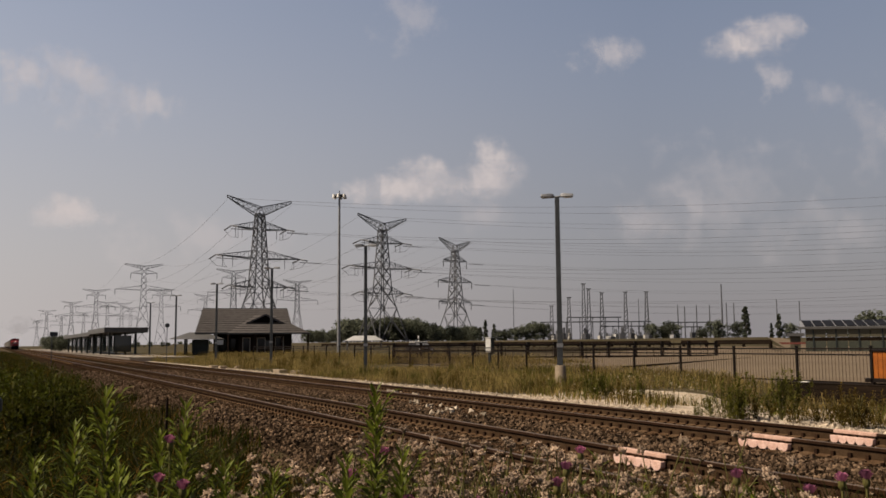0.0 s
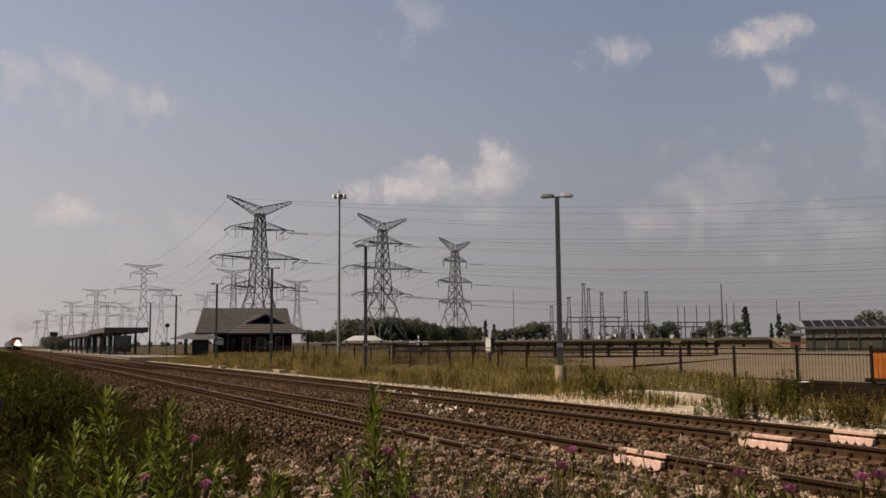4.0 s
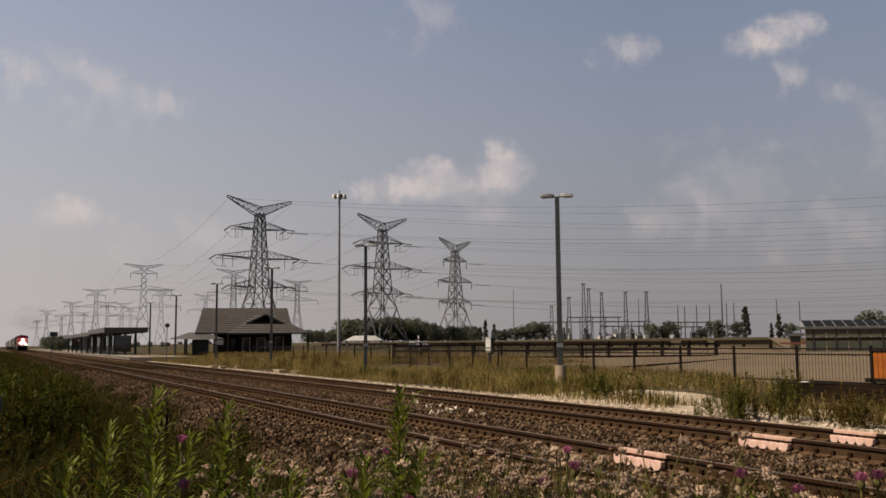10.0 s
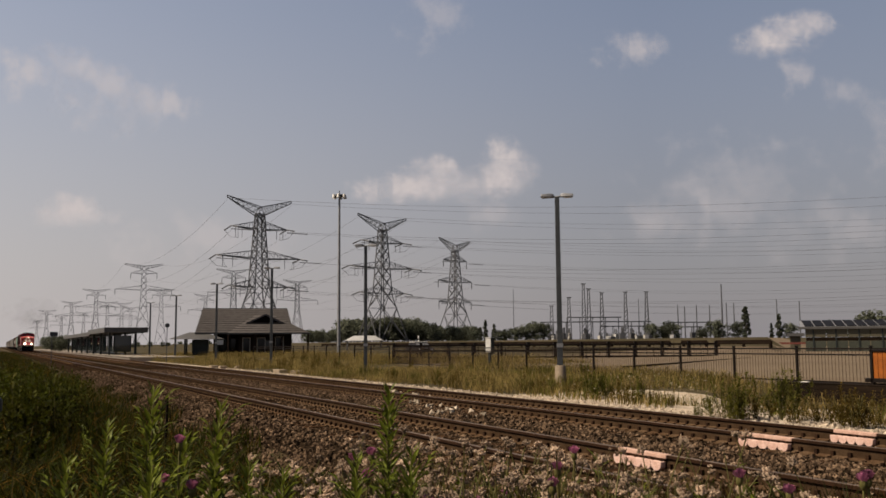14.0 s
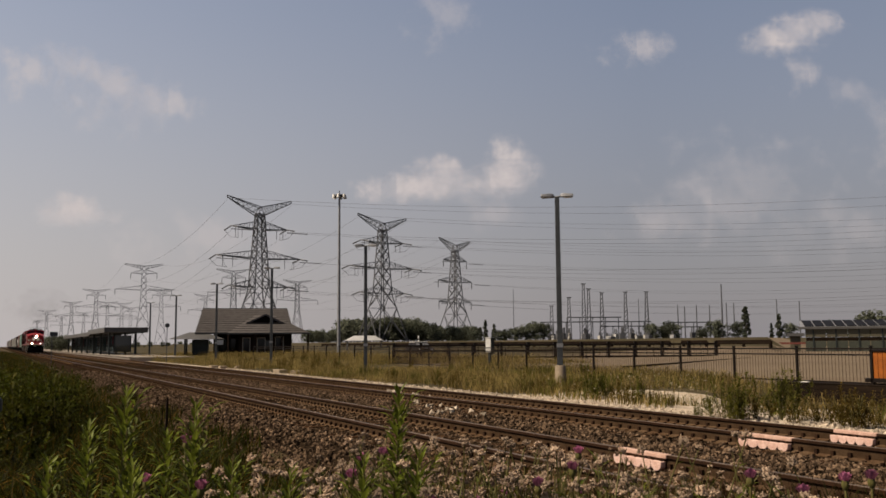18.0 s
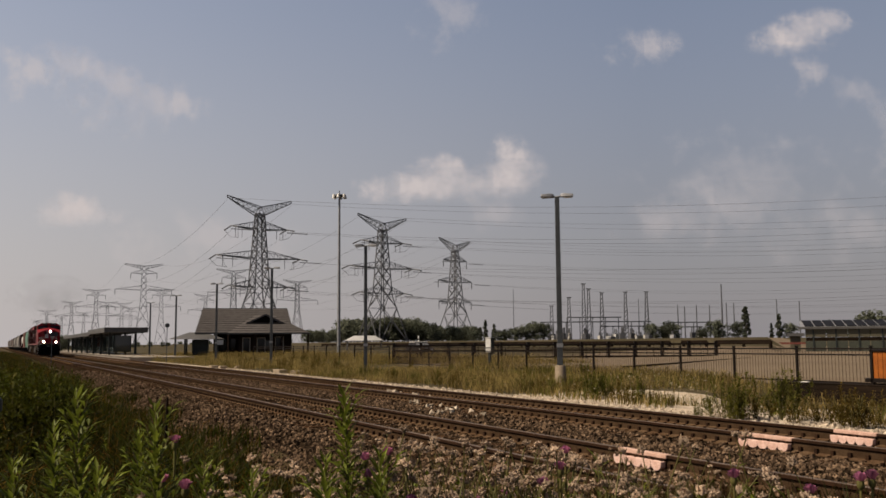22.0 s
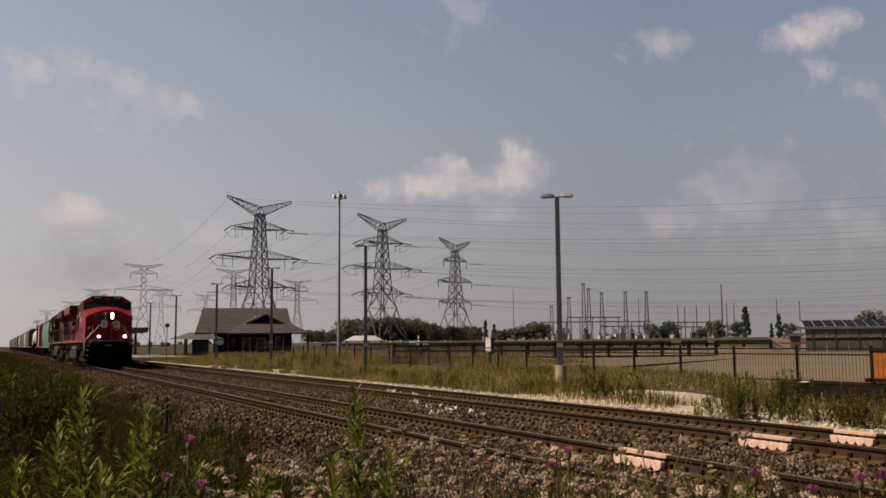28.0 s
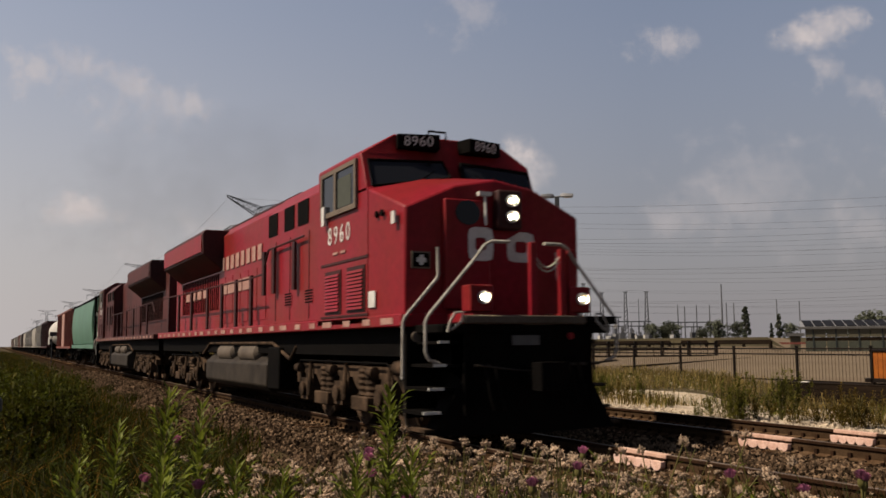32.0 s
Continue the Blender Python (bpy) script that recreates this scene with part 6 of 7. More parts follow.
blades("verge_weeds", 120000, far_side, lambda r, x, y: r.uniform(0.15, 0.62) * (1.25 if y > 28 else 1.0) * (1.0 + 0.35 * smooth_step(y, 38, 60)) * (0.8 + 0.5 * noise.noise((x * 0.3, y * 0.2, 1))), 0.008, 0.85, DRYGRASS, 23, "dry yellow weeds on the verge beyond the tracks")
def far_clumps(rng):
    p = far_side(rng)
    return p if p and noise.noise((p[0] * 0.5, p[1] * 0.3, 9)) > 0.0 else None


blades("verge_grass", 60000, far_clumps, lambda r, x, y: r.uniform(0.18, 0.72) * (0.7 + 0.9 * max(0, noise.noise((x * 0.35, y * 0.25, 5)))), 0.010, 0.8, VERGEGREEN, 24, "green weeds on the verge beyond the tracks")


def among_flowers(rng):
    x, y = spot(rng.uniform(-12, 27), 2.3 + 4.6 * rng.random() ** 1.2)
    return (x, y) if x < 4.9 else None


def brush_height(r, x, y):
    """Tops stay below the flower heads."""
    d = x * math.sin(radians(26.195)) + y * math.cos(radians(26.195))
    return max(0.08, 1.33 - d * (0.105 + 0.10 * r.random()) - lie(x, y)) * r.uniform(0.75, 1.0)


blades("brown_undergrowth", 20000, among_flowers, brush_height, 0.0055, 0.5, BRUSH, 27, "brown dry undergrowth among the wild flowers, coloured darker for shade")
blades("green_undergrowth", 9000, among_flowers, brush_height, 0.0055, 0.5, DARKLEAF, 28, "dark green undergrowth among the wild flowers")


def stalk_leaf(s, p, out, length, width, droop):
    """A folded pointed leaf that starts at p and grows along out."""
    p, d = Vector(p), Vector(out).normalized()
    side = d.cross(Vector((0, 0, 1))).normalized() * width
    m = p + d * length * 0.45 + Vector((0, 0, 0.02 * length))
    t = p + d * length - Vector((0, 0, droop * length))
    k = len(s.v)
    s.v += [tuple(p), tuple(m + side + Vector((0, 0, width * 0.4))), tuple(m), tuple(m - side + Vector((0, 0, width * 0.4))), tuple(t)]
    s.f += [(k, k + 2, k + 1), (k, k + 3, k + 2), (k + 1, k + 2, k + 4), (k + 2, k + 3, k + 4)]


def bush_mesh(seed, height, width, leaf, count, stalks=11):
    """A ragged clump: leaves set along leaning stalks of unequal height."""
    rng = random.Random(seed)
    s = Shape()
    for k in range(stalks):
        t = rng.uniform(0, 6.28)
        r = width * 0.5 * rng.random() ** 0.6
        foot = Vector((r * 0.7 * math.cos(t), r * 0.7 * math.sin(t), 0))
        h = height * rng.uniform(0.45, 1.0) * (1 - 0.35 * r / width)
        tip = foot + Vector((0.25 * r * math.cos(t) + rng.gauss(0, 0.05), 0.25 * r * math.sin(t) + rng.gauss(0, 0.05), h))
        s.rod(tuple(foot), tuple(tip), 0.005, 0.002, n=3, caps=False)
        for j in range(count // stalks):
            q = rng.random() ** 0.8
            u = rng.uniform(0, 6.28)
            p = foot.lerp(tip, 0.08 + 0.92 * q) + Vector((rng.gauss(0, 0.03), rng.gauss(0, 0.03), 0)) * (1.1 - q)
            stalk_leaf(s, p, (math.cos(u), math.sin(u), rng.uniform(0.2, 1.5)), leaf * rng.uniform(0.6, 1.4) * (1.15 - 0.5 * q), leaf * 0.125, 0.15)
    return s


BUSH_FORMS = [(bush_mesh(300 + k, 0.9, 0.8, 0.10, 620).mesh("leaves", (VERGEGREEN, DRYLEAF)[k % 2], 0)) for k in range(4)]


def bush(x, y, size, kind):
    b = thing("roadside_bush", pose(x, y, lie(x, y) - 0.03, 0, 0, (x * 91 + y * 57) % 360), "bushy green weed on the verge" if kind % 2 == 0 else "bushy half-dry weed on the verge", "bush", "bushy weeds on the verge")
    b.scale = (size, size, size)
    tw = Shape()
    for k in range(5):
        tw.rod((0, 0, -0.05), (0.16 * math.cos(k * 1.3), 0.16 * math.sin(k * 1.3), 0.6), 0.008, 0.003, n=4)
    part("twig", tw, STEM, b)
    part("foliage", BUSH_FORMS[kind], None, b)


rng = random.Random(41)
for px, dep, size, kind in ((1035, 26.5, 1.2, 0), (1052, 27, 1.3, 2), (1075, 27, 1.2, 0), (1092, 26, 1.0, 1), (1010, 28, 0.9, 1), (960, 29, 1.0, 3), (930, 30, 0.9, 1), (1130, 25, 1.2, 2), (1150, 25, 0.8, 1),
                            (1268, 19.5, 1.2, 0), (1285, 19, 1.3, 2), (1303, 19, 1.0, 0), (1325, 19, 0.9, 3), (1355, 19.5, 1.4, 0), (1375, 19, 1.5, 2), (1400, 18, 0.7, 1), (1440, 18, 0.7, 3), (1478, 17.5, 1.0, 1), (1500, 17, 1.1, 3),
                            (1520, 17, 1.0, 1), (1225, 19, 0.5, 2), (860, 32, 0.9, 1), (830, 33, 0.8, 0), (800, 36, 0.9, 3), (770, 38, 0.8, 1), (735, 40, 0.7, 0), (700, 42, 0.9, 2), (660, 46, 0.9, 0), (640, 46, 1.0, 2), (615, 50, 0.8, 1), (1180, 23, 0.7, 1), (1110, 24.5, 0.7, 3)):
    x, y = spot(deg(px), dep)
    bush(x, y, size * (1.0 if px > 1220 else 0.88), kind)


rng = random.Random(46)
for k in range(52):
    x, y = spot(deg(rng.uniform(600, 1120)), rng.uniform(27, 46))
    if 14.8 < x < 22.6:
        bush(x, y, rng.uniform(0.45, 0.95), rng.randrange(4))


for k in range(64):
    x, y = spot(deg(rng.uniform(360, 780)), rng.uniform(48, 92))
    if 15.0 < x < 31.0:
        bush(x, y, rng.uniform(0.6, 1.15), rng.choice((1, 3, 1, 3, 0)))


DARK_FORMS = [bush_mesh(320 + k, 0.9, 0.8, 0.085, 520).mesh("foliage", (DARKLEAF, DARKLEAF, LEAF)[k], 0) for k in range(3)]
rng = random.Random(43)
for k in range(34):
    y = 3.4 + 11 * rng.random() ** 1.5
    x = rng.uniform(-0.5, min(3.0, 0.34 * y + 0.2))
    w = thing("leafy_weed", pose(x, y, lie(x, y) - 0.03, 0, 0, rng.uniform(0, 360)), "dark green leafy weed growing in tall grass", "weed plant", "leafy weeds in the grass")
    sc = min(1.0, 1.4 - x * 0.25, (1.70 - y * 0.085) / 0.95 if y < 9 else 9) * rng.uniform(0.75, 1.0)
    w.scale = (sc, sc, sc)
    part("twig", Shape().rod((0, 0, -0.05), (0.05, 0.02, 0.75), 0.008, 0.003, n=5), STEM, w)
    part("foliage", DARK_FORMS[k % 3], None, w)


TALL_FORMS = [bush_mesh(360 + k, 1.7, 1.3, 0.15, 1300, 30).mesh("foliage", (TALLLEAF, TALLLEAF)[k], 0) for k in range(2)]
rng = random.Random(45)
for k in range(22):
    px, dep = rng.uniform(-20, 150), rng.uniform(10, 22)
    x, y = spot(deg(px), dep)
    z = lie(x, y) - 0.03
    b = thing("tall_bush", pose(x, y, z, 0, 0, rng.uniform(0, 360)), "tall dark green bush rising out of the grass", "bush", "tall bushes in the grass")
    h = (1.33 - dep * (0.004 + 0.012 * rng.random() + 0.02 * smooth_step(px, 40, 150)) - z) / 1.7
    b.scale = (h, h, h)
    part("twig", Shape().rod((0, 0, -0.05), (0.05, 0.02, 1.3), 0.012, 0.004, n=5), STEM, b)
    part("foliage", TALL_FORMS[k % 2], None, b)

# broad-leaved undergrowth at the viewer's feet
UNDER_FORMS = [bush_mesh(340 + k, 1.2, 0.44, 0.034, 1500, 15).mesh("foliage", (LEAF, LEAF, DRYLEAF, LEAF)[k], 0) for k in range(4)]
rng = random.Random(44)
for k in range(100):
    d = rng.uniform(1.9, 3.8)
    bearing = rng.uniform(-21, -2.5) if k < 44 else rng.uniform(-2, 20) if k < 72 else rng.uniform(-11, 1)
    x, y = spot(bearing, d)
    z = lie(x, y) - 0.03
    top = 1.33 - d * (0.105 + 0.06 * rng.random() + (0.025 if bearing > -2 else 0)) - z
    w = thing("leafy_weed", pose(x, y, z, 0, 0, rng.uniform(0, 360)), "bright green leafy weed at the edge of the grass", "weed plant", "leafy weeds at the front")
    w.scale = (0.8, 0.8, top / 1.2)
    part("twig", Shape().rod((0, 0, -0.05), (0.02, 0.02, 1.1), 0.006, 0.003, n=5), STEM, w)
    part("foliage", UNDER_FORMS[k % 4], None, w)


def lace_flowers(count, seed):
    """Pale flower discs scattered over the verge."""
    rng = random.Random(seed)
    v, f = [], []
    for _ in range(count):
        px = rng.choice((rng.uniform(1080, 1240), rng.uniform(620, 1400)))
        x, y = spot(deg(px), rng.uniform(20, 34))
        if not 13.5 < x < 22.3:
            continue
        z = lie(x, y) + rng.uniform(0.25, 0.75)
        r = rng.uniform(0.012, 0.03)
        o = len(v)
        v += [(x + r * math.cos(k * 1.047), y + r * math.sin(k * 1.047), z + rng.uniform(-0.01, 0.01)) for k in range(6)] + [(x, y, z + 0.02), (x, y, z - 0.3), (x + 0.004, y, z - 0.3)]
        f += [(o + k, o + (k + 1) % 6, o + 6) for k in range(6)] + [(o + 6, o + 7, o + 8)]
    tagged(new("lace_flowers", big_mesh("lace_flowers", v, f, LACE)), "pale lace flowers scattered over the verge", "wild flowers", kind="stuff")


lace_flowers(170, 61)


# ---- loose stones ----
def stones(name, count, place, size, mat, seed, label):
    rng = random.Random(seed)
    v, f = [], []
    base = [(1, 0, 0), (-1, 0, 0), (0, 1, 0), (0, -1, 0), (0, 0, 1), (0, 0, -1)]
    tri = [(0, 2, 4), (2, 1, 4), (1, 3, 4), (3, 0, 4), (2, 0, 5), (1, 2, 5), (3, 1, 5), (0, 3, 5)]
    for _ in range(count):
        p = place(rng)
        if p is None:
            continue
        x, y, z = p
        s = size * (0.45 + 1.15 * rng.random() ** 2.0)
        e = Euler((rng.uniform(0, 6), rng.uniform(0, 6), rng.uniform(0, 6))).to_matrix()
        i = len(v)
        for b in base:
            q = e @ Vector((b[0] * s * rng.uniform(0.7, 1.2), b[1] * s * rng.uniform(0.7, 1.2), b[2] * s * rng.uniform(0.5, 0.9)))
            v.append((x + q.x, y + q.y, z + q.z))
        f += [(i + a, i + b, i + c) for a, b, c in tri]
    tagged(new(name, big_mesh(name, v, f, mat)), label, "stones", kind="stuff")


def on_ballast(rng):
    y = 5 + 55 * rng.random() ** 1.9
    x = rng.uniform(3.3, 12.5)
    for c in TRACK:
        if abs(abs(x - c) - 0.755) < 0.10:
            return None
    return x, y, lie(x, y) + rng.uniform(-0.01, 0.03) - (0.02 if min(abs(x - c) for c in TRACK) < 1.3 else 0)


def on_shoulder(rng):
    y = 6 + 60 * rng.random() ** 1.7
    x = rng.uniform(12.2, 14.6)
    return x, y, lie(x, y) + 0.01


stones("ballast_stones", 90000, on_ballast, 0.036, STONE, 31, "loose brown ballast stones round the ties")
def behind(rng):
    x = rng.uniform(4.2, 12.5)
    return (x, rng.uniform(-18, 5.5), lie(x, 0) + 0.0) if all(abs(abs(x - c) - 0.755) > 0.10 for c in TRACK) else None


stones("trackside_stones", 14000, behind, 0.042, STONE, 34, "loose brown ballast stones along the track")
stones("shoulder_stones", 9000, on_shoulder, 0.045, PALE_STONE, 32, "pale crushed stones along the far shoulder")


def in_heaps(rng):
    """Pale rocks dumped between the tracks."""
    t = rng.random()
    return 8.6 + 3.0 * t + rng.gauss(0, 0.25), 16.2 + 11 * t + rng.gauss(0, 0.9), -0.17


stones("pale_rocks", 80, in_heaps, 0.075, PALE_STONE, 33, "pale larger rocks lying between the tracks")


# ---- wild flowers in the foreground ----
def head_mesh(name, r, mat, seed):
    """A round puff of a few lumpy florets on short stalks, with ragged tips on top."""
    rng = random.Random(seed)
    s = Shape()
    tri = ((0, 2, 4), (2, 1, 4), (1, 3, 4), (3, 0, 4), (2, 0, 5), (1, 2, 5), (3, 1, 5), (0, 3, 5))
    for k in range(7):
        t = k * 2.4 + rng.uniform(-0.3, 0.3)
        q = 0.0 if k == 0 else r * rng.uniform(0.55, 0.95)
        c = Vector((q * math.cos(t), q * math.sin(t), 0.55 * r * (1 - (q / r) ** 2) + rng.uniform(-0.25, 0.25) * r))
        w = r * rng.uniform(0.40, 0.60)
        o = len(s.v)
        for d in ((1, 0, 0), (-1, 0, 0), (0, 1, 0), (0, -1, 0), (0, 0, 0.8), (0, 0, -0.8)):
            s.v.append(tuple(c + Vector(d) * w * rng.uniform(0.8, 1.2)))
        s.f += [(o + a, o + b, o + e) for a, b, e in tri]
        for j in range(4):
            u = j * 1.57 + rng.uniform(-0.5, 0.5)
            d = Vector((math.cos(u), math.sin(u), rng.uniform(0.4, 1.2))) * w * rng.uniform(0.8, 1.3)
            e = Vector((-math.sin(u), math.cos(u), 0)) * w * 0.28
            s.quad(c - e * 0.4, c + e * 0.4, c + d + e, c + d - e)
        s.quad(Vector((0, 0, -0.9 * r)), Vector((0.05 * r, 0, -0.9 * r)), c + Vector((0.05 * r, 0, 0)), c)
    return s.mesh(name, mat, 0)


CREAM_HEADS = [head_mesh("flower_head", 0.0130, CREAM, s) for s in (1, 2, 3)]
SMALL_HEADS = [head_mesh("flower_head", 0.0092, CREAM, s) for s in (11, 12, 13)]
PINK_HEAD = head_mesh("flower_head", 0.0145, PINK, 4)


def flower_form(seed, pink, height=1.2, heads_wanted=10):
    """Stems, leaves and head places of one plant; its heads stand in the top fifth."""
    rng = random.Random(seed)
    st, lv, heads = Shape(), Shape(), []
    stems = rng.randint(3, 4)
    for k in range(stems):
        t = rng.uniform(0, 6.28)
        h = height * rng.uniform(0.90, 1.0)
        sp = rng.uniform(0.05, 0.16)
        a, b = Vector((0, 0, 0)), Vector((math.cos(t) * sp, math.sin(t) * sp, h * 0.86))
        st.rod(a, b, 0.0035, 0.0024, n=4, caps=False)
        for j in range(26):
            q = a.lerp(b, 0.45 + 0.021 * j)
            u = rng.uniform(0, 6.28)
            stalk_leaf(lv, q, (math.cos(u), math.sin(u), 0.8), rng.uniform(0.03, 0.075), rng.uniform(0.003, 0.007), 0.1)
        for j in range(round(heads_wanted / stems)):
            u = rng.uniform(0, 6.28)
            q = a.lerp(b, rng.uniform(0.82, 1.0))
            e = q + Vector((math.cos(u) * rng.uniform(0.02, 0.09), math.sin(u) * rng.uniform(0.02, 0.09), h * rng.uniform(0.04, 0.14)))
            st.rod(q, e, 0.002, 0.0018, n=4, caps=False)
            heads.append((e, rng.random() < pink, rng.randrange(3), rng.uniform(-35, 35), rng.uniform(-35, 35)))
            stalk_leaf(lv, q.lerp(e, 0.5), (math.cos(u), math.sin(u), 0.5), 0.03, 0.003, 0.1)
    return st, lv, heads


FORMS = [flower_form(100 + k, 0.0 if k < 5 else 0.75, heads_wanted=(9, 7, 5, 7, 4, 5, 4)[k]) for k in range(7)]
FORM_MESHES = [(st.mesh("stems", STEM), lv.mesh("leaves", (DRYLEAF, LEAF, LEAF, DRYLEAF, LEAF, LEAF, LEAF)[k], 0)) for k, (st, lv, heads) in enumerate(FORMS)]


def wild_flower(kind, m, stretch):
    """One plant; stretch sets its height, the heads keep their shape."""
    wf = thing("wild_flower", m, "wild flower with cream seed heads on thin brown stems" if kind < 5 else "wild thistle with pink flower heads on green stems", "wild flower", "wild flowers in the foreground")
    for name, me in zip(("stem", "foliage"), FORM_MESHES[kind]):
        part(name, me, None, wf).scale = (1, 1, stretch)
    for e, pk, i, rx, ry in FORMS[kind][2]:
        part("flower_head", PINK_HEAD if pk else CREAM_HEADS[i], None, wf).matrix_basis = pose(e.x, e.y, e.z * stretch, rx, ry, 0)
    return wf


SWAY = []
rng = random.Random(77)
made = 0
while made < 100:
    bearing = rng.uniform(-13, 27)
    d = 1.7 + 2.3 * rng.random() ** 1.1
    if bearing < -4 and rng.random() < 0.55 or bearing > 8 and rng.random() < 0.35:
        continue
    x, y = spot(bearing, d)
    made += 1
    drop = 0.092 + 0.06 * rng.random() + (0.022 * smooth_step(bearing, 3, 10) if bearing > 0 else 0.03 * smooth_step(-bearing, 3, 8))
    if rng.random() < 0.07:
        drop = 0.088
    z = lie(x, y) - 0.02
    kind = rng.choice((5, 6)) if rng.random() < 0.06 else rng.randrange(5)
    turn = rng.uniform(0, 360)
    lean = (rng.uniform(-5, 5), rng.uniform(-5, 5))
    wf = wild_flower(kind, pose(x, y, z, lean[0], lean[1], turn), (1.33 - d * drop - z) / 1.2)
    SWAY.append((wf, x, y, z, lean, turn, made))


rng = random.Random(78)
for k in range(26):
    bearing, d = rng.uniform(-5, 24), rng.uniform(1.9, 3.0)
    x, y = spot(bearing, d)
    z = lie(x, y) - 0.02
    wf = wild_flower(rng.choice((2, 4, 1)), pose(x, y, z, rng.uniform(-4, 4), rng.uniform(-4, 4), rng.uniform(0, 360)), (1.33 - d * rng.uniform(0.052, 0.085) - z) / 1.2)


rng = random.Random(79)
for k in range(64):
    bearing, d = rng.uniform(-17, -2), rng.uniform(1.9, 2.9)
    x, y = spot(bearing, d)
    z = lie(x, y) - 0.02
    wild_flower(rng.choice((0, 2, 1, 3, 0, 6)), pose(x, y, z, rng.uniform(-4, 4), rng.uniform(-4, 4), rng.uniform(0, 360)), (1.33 - d * rng.uniform(0.088, 0.15) - z) / 1.2)


rng = random.Random(80)
for k in range(40):
    px, d = rng.uniform(540, 1060), rng.uniform(2.0, 2.9)
    x, y = spot(deg(px), d)
    z = lie(x, y) - 0.02
    wild_flower(rng.choice((0, 3, 1, 4)), pose(x, y, z, rng.uniform(-4, 4), rng.uniform(-4, 4), rng.uniform(0, 360)), (1.33 - d * rng.uniform(0.062, 0.10) - z) / 1.2)


# taller plants that stand clear of the rest
rng = random.Random(81)
for k in range(30):
    if k < 20:
        px, py, d = rng.uniform(1060, 1480), rng.uniform(738, 800), rng.uniform(1.7, 2.4)
    else:
        px, py, d = rng.uniform(1400, 1575), rng.uniform(775, 850), rng.uniform(1.15, 1.5)
    x, y = spot(deg(px), d)
    z = lie(x, y) - 0.02
    wild_flower(rng.choice((2, 4, 4)), pose(x, y, z, rng.uniform(-3, 3), rng.uniform(-3, 3), rng.uniform(0, 360)), (1.33 - d * (py - 607) / 1595.7 - z) / 1.2)


def thistle(px, py, d, seed):
    """A pink flower head over its green cup on a leafy stem, at a place in the view."""
    rng = random.Random(seed)
    x, y = spot(deg(px), d)
    z = lie(x, y) - 0.02
    h = 1.33 - d * (py - 607) / 1595.7 - z
    th = thing("thistle", pose(x, y, z), "wild thistle with one pink flower head on a green stem", "wild flower", "thistles in the foreground")
    st, lv, fl = Shape(), Shape(), Shape()
    st.rod((0, 0, 0), (0.012, 0.0, h - 0.02), 0.0045, 0.003, n=5)
    for k in range(26):
        u = k * 2.4
        stalk_leaf(lv, (0.01, 0, h * (0.45 + 0.0195 * k)), (math.cos(u), math.sin(u), 0.6), rng.uniform(0.04, 0.09), rng.uniform(0.004, 0.009), 0.2)
    for k in range(46):
        u, q = k * 2.4, math.sqrt(k / 46)
        tip = Vector((0.012 + 0.0155 * q * math.cos(u), 0.0155 * q * math.sin(u), h + 0.013 * (1 - 0.5 * q * q) + rng.uniform(-0.003, 0.003)))
        root = Vector((0.012 + 0.006 * q * math.cos(u), 0.006 * q * math.sin(u), h - 0.006))
        w = Vector((-math.sin(u), math.cos(u), 0)) * 0.003
        fl.quad(root - w * 0.4, root + w * 0.4, tip + w, tip - w)
    part("stem", st, STEM, th)
    part("foliage", lv, LEAF, th, smooth=0)
    part("flower_head", fl, PINK, th, "pink thistle flower", smooth=0)
    part("flower_cup", Shape().lathe([(0.003, h - 0.024), (0.008, h - 0.017), (0.008, h - 0.008), (0.006, h - 0.002)], (0.012, 0, 0), "z", 8), STEM, th)
    SWAY.append((th, x, y, z, (0, 0), 0, 3 * seed))


for k, (px, py, d) in enumerate(((318, 772, 2.2), (337, 850, 1.9), (272, 838, 2.1), (628, 804, 2.2), (664, 795, 2.3), (628, 833, 2.1), (732, 878, 1.9), (985, 822, 2.1), (948, 850, 2.0), (1000, 795, 2.4), (1290, 838, 2.0), (1485, 845, 1.9), (1512, 842, 1.9), (1388, 865, 1.9))):
    thistle(px, py, d, 1 + k)


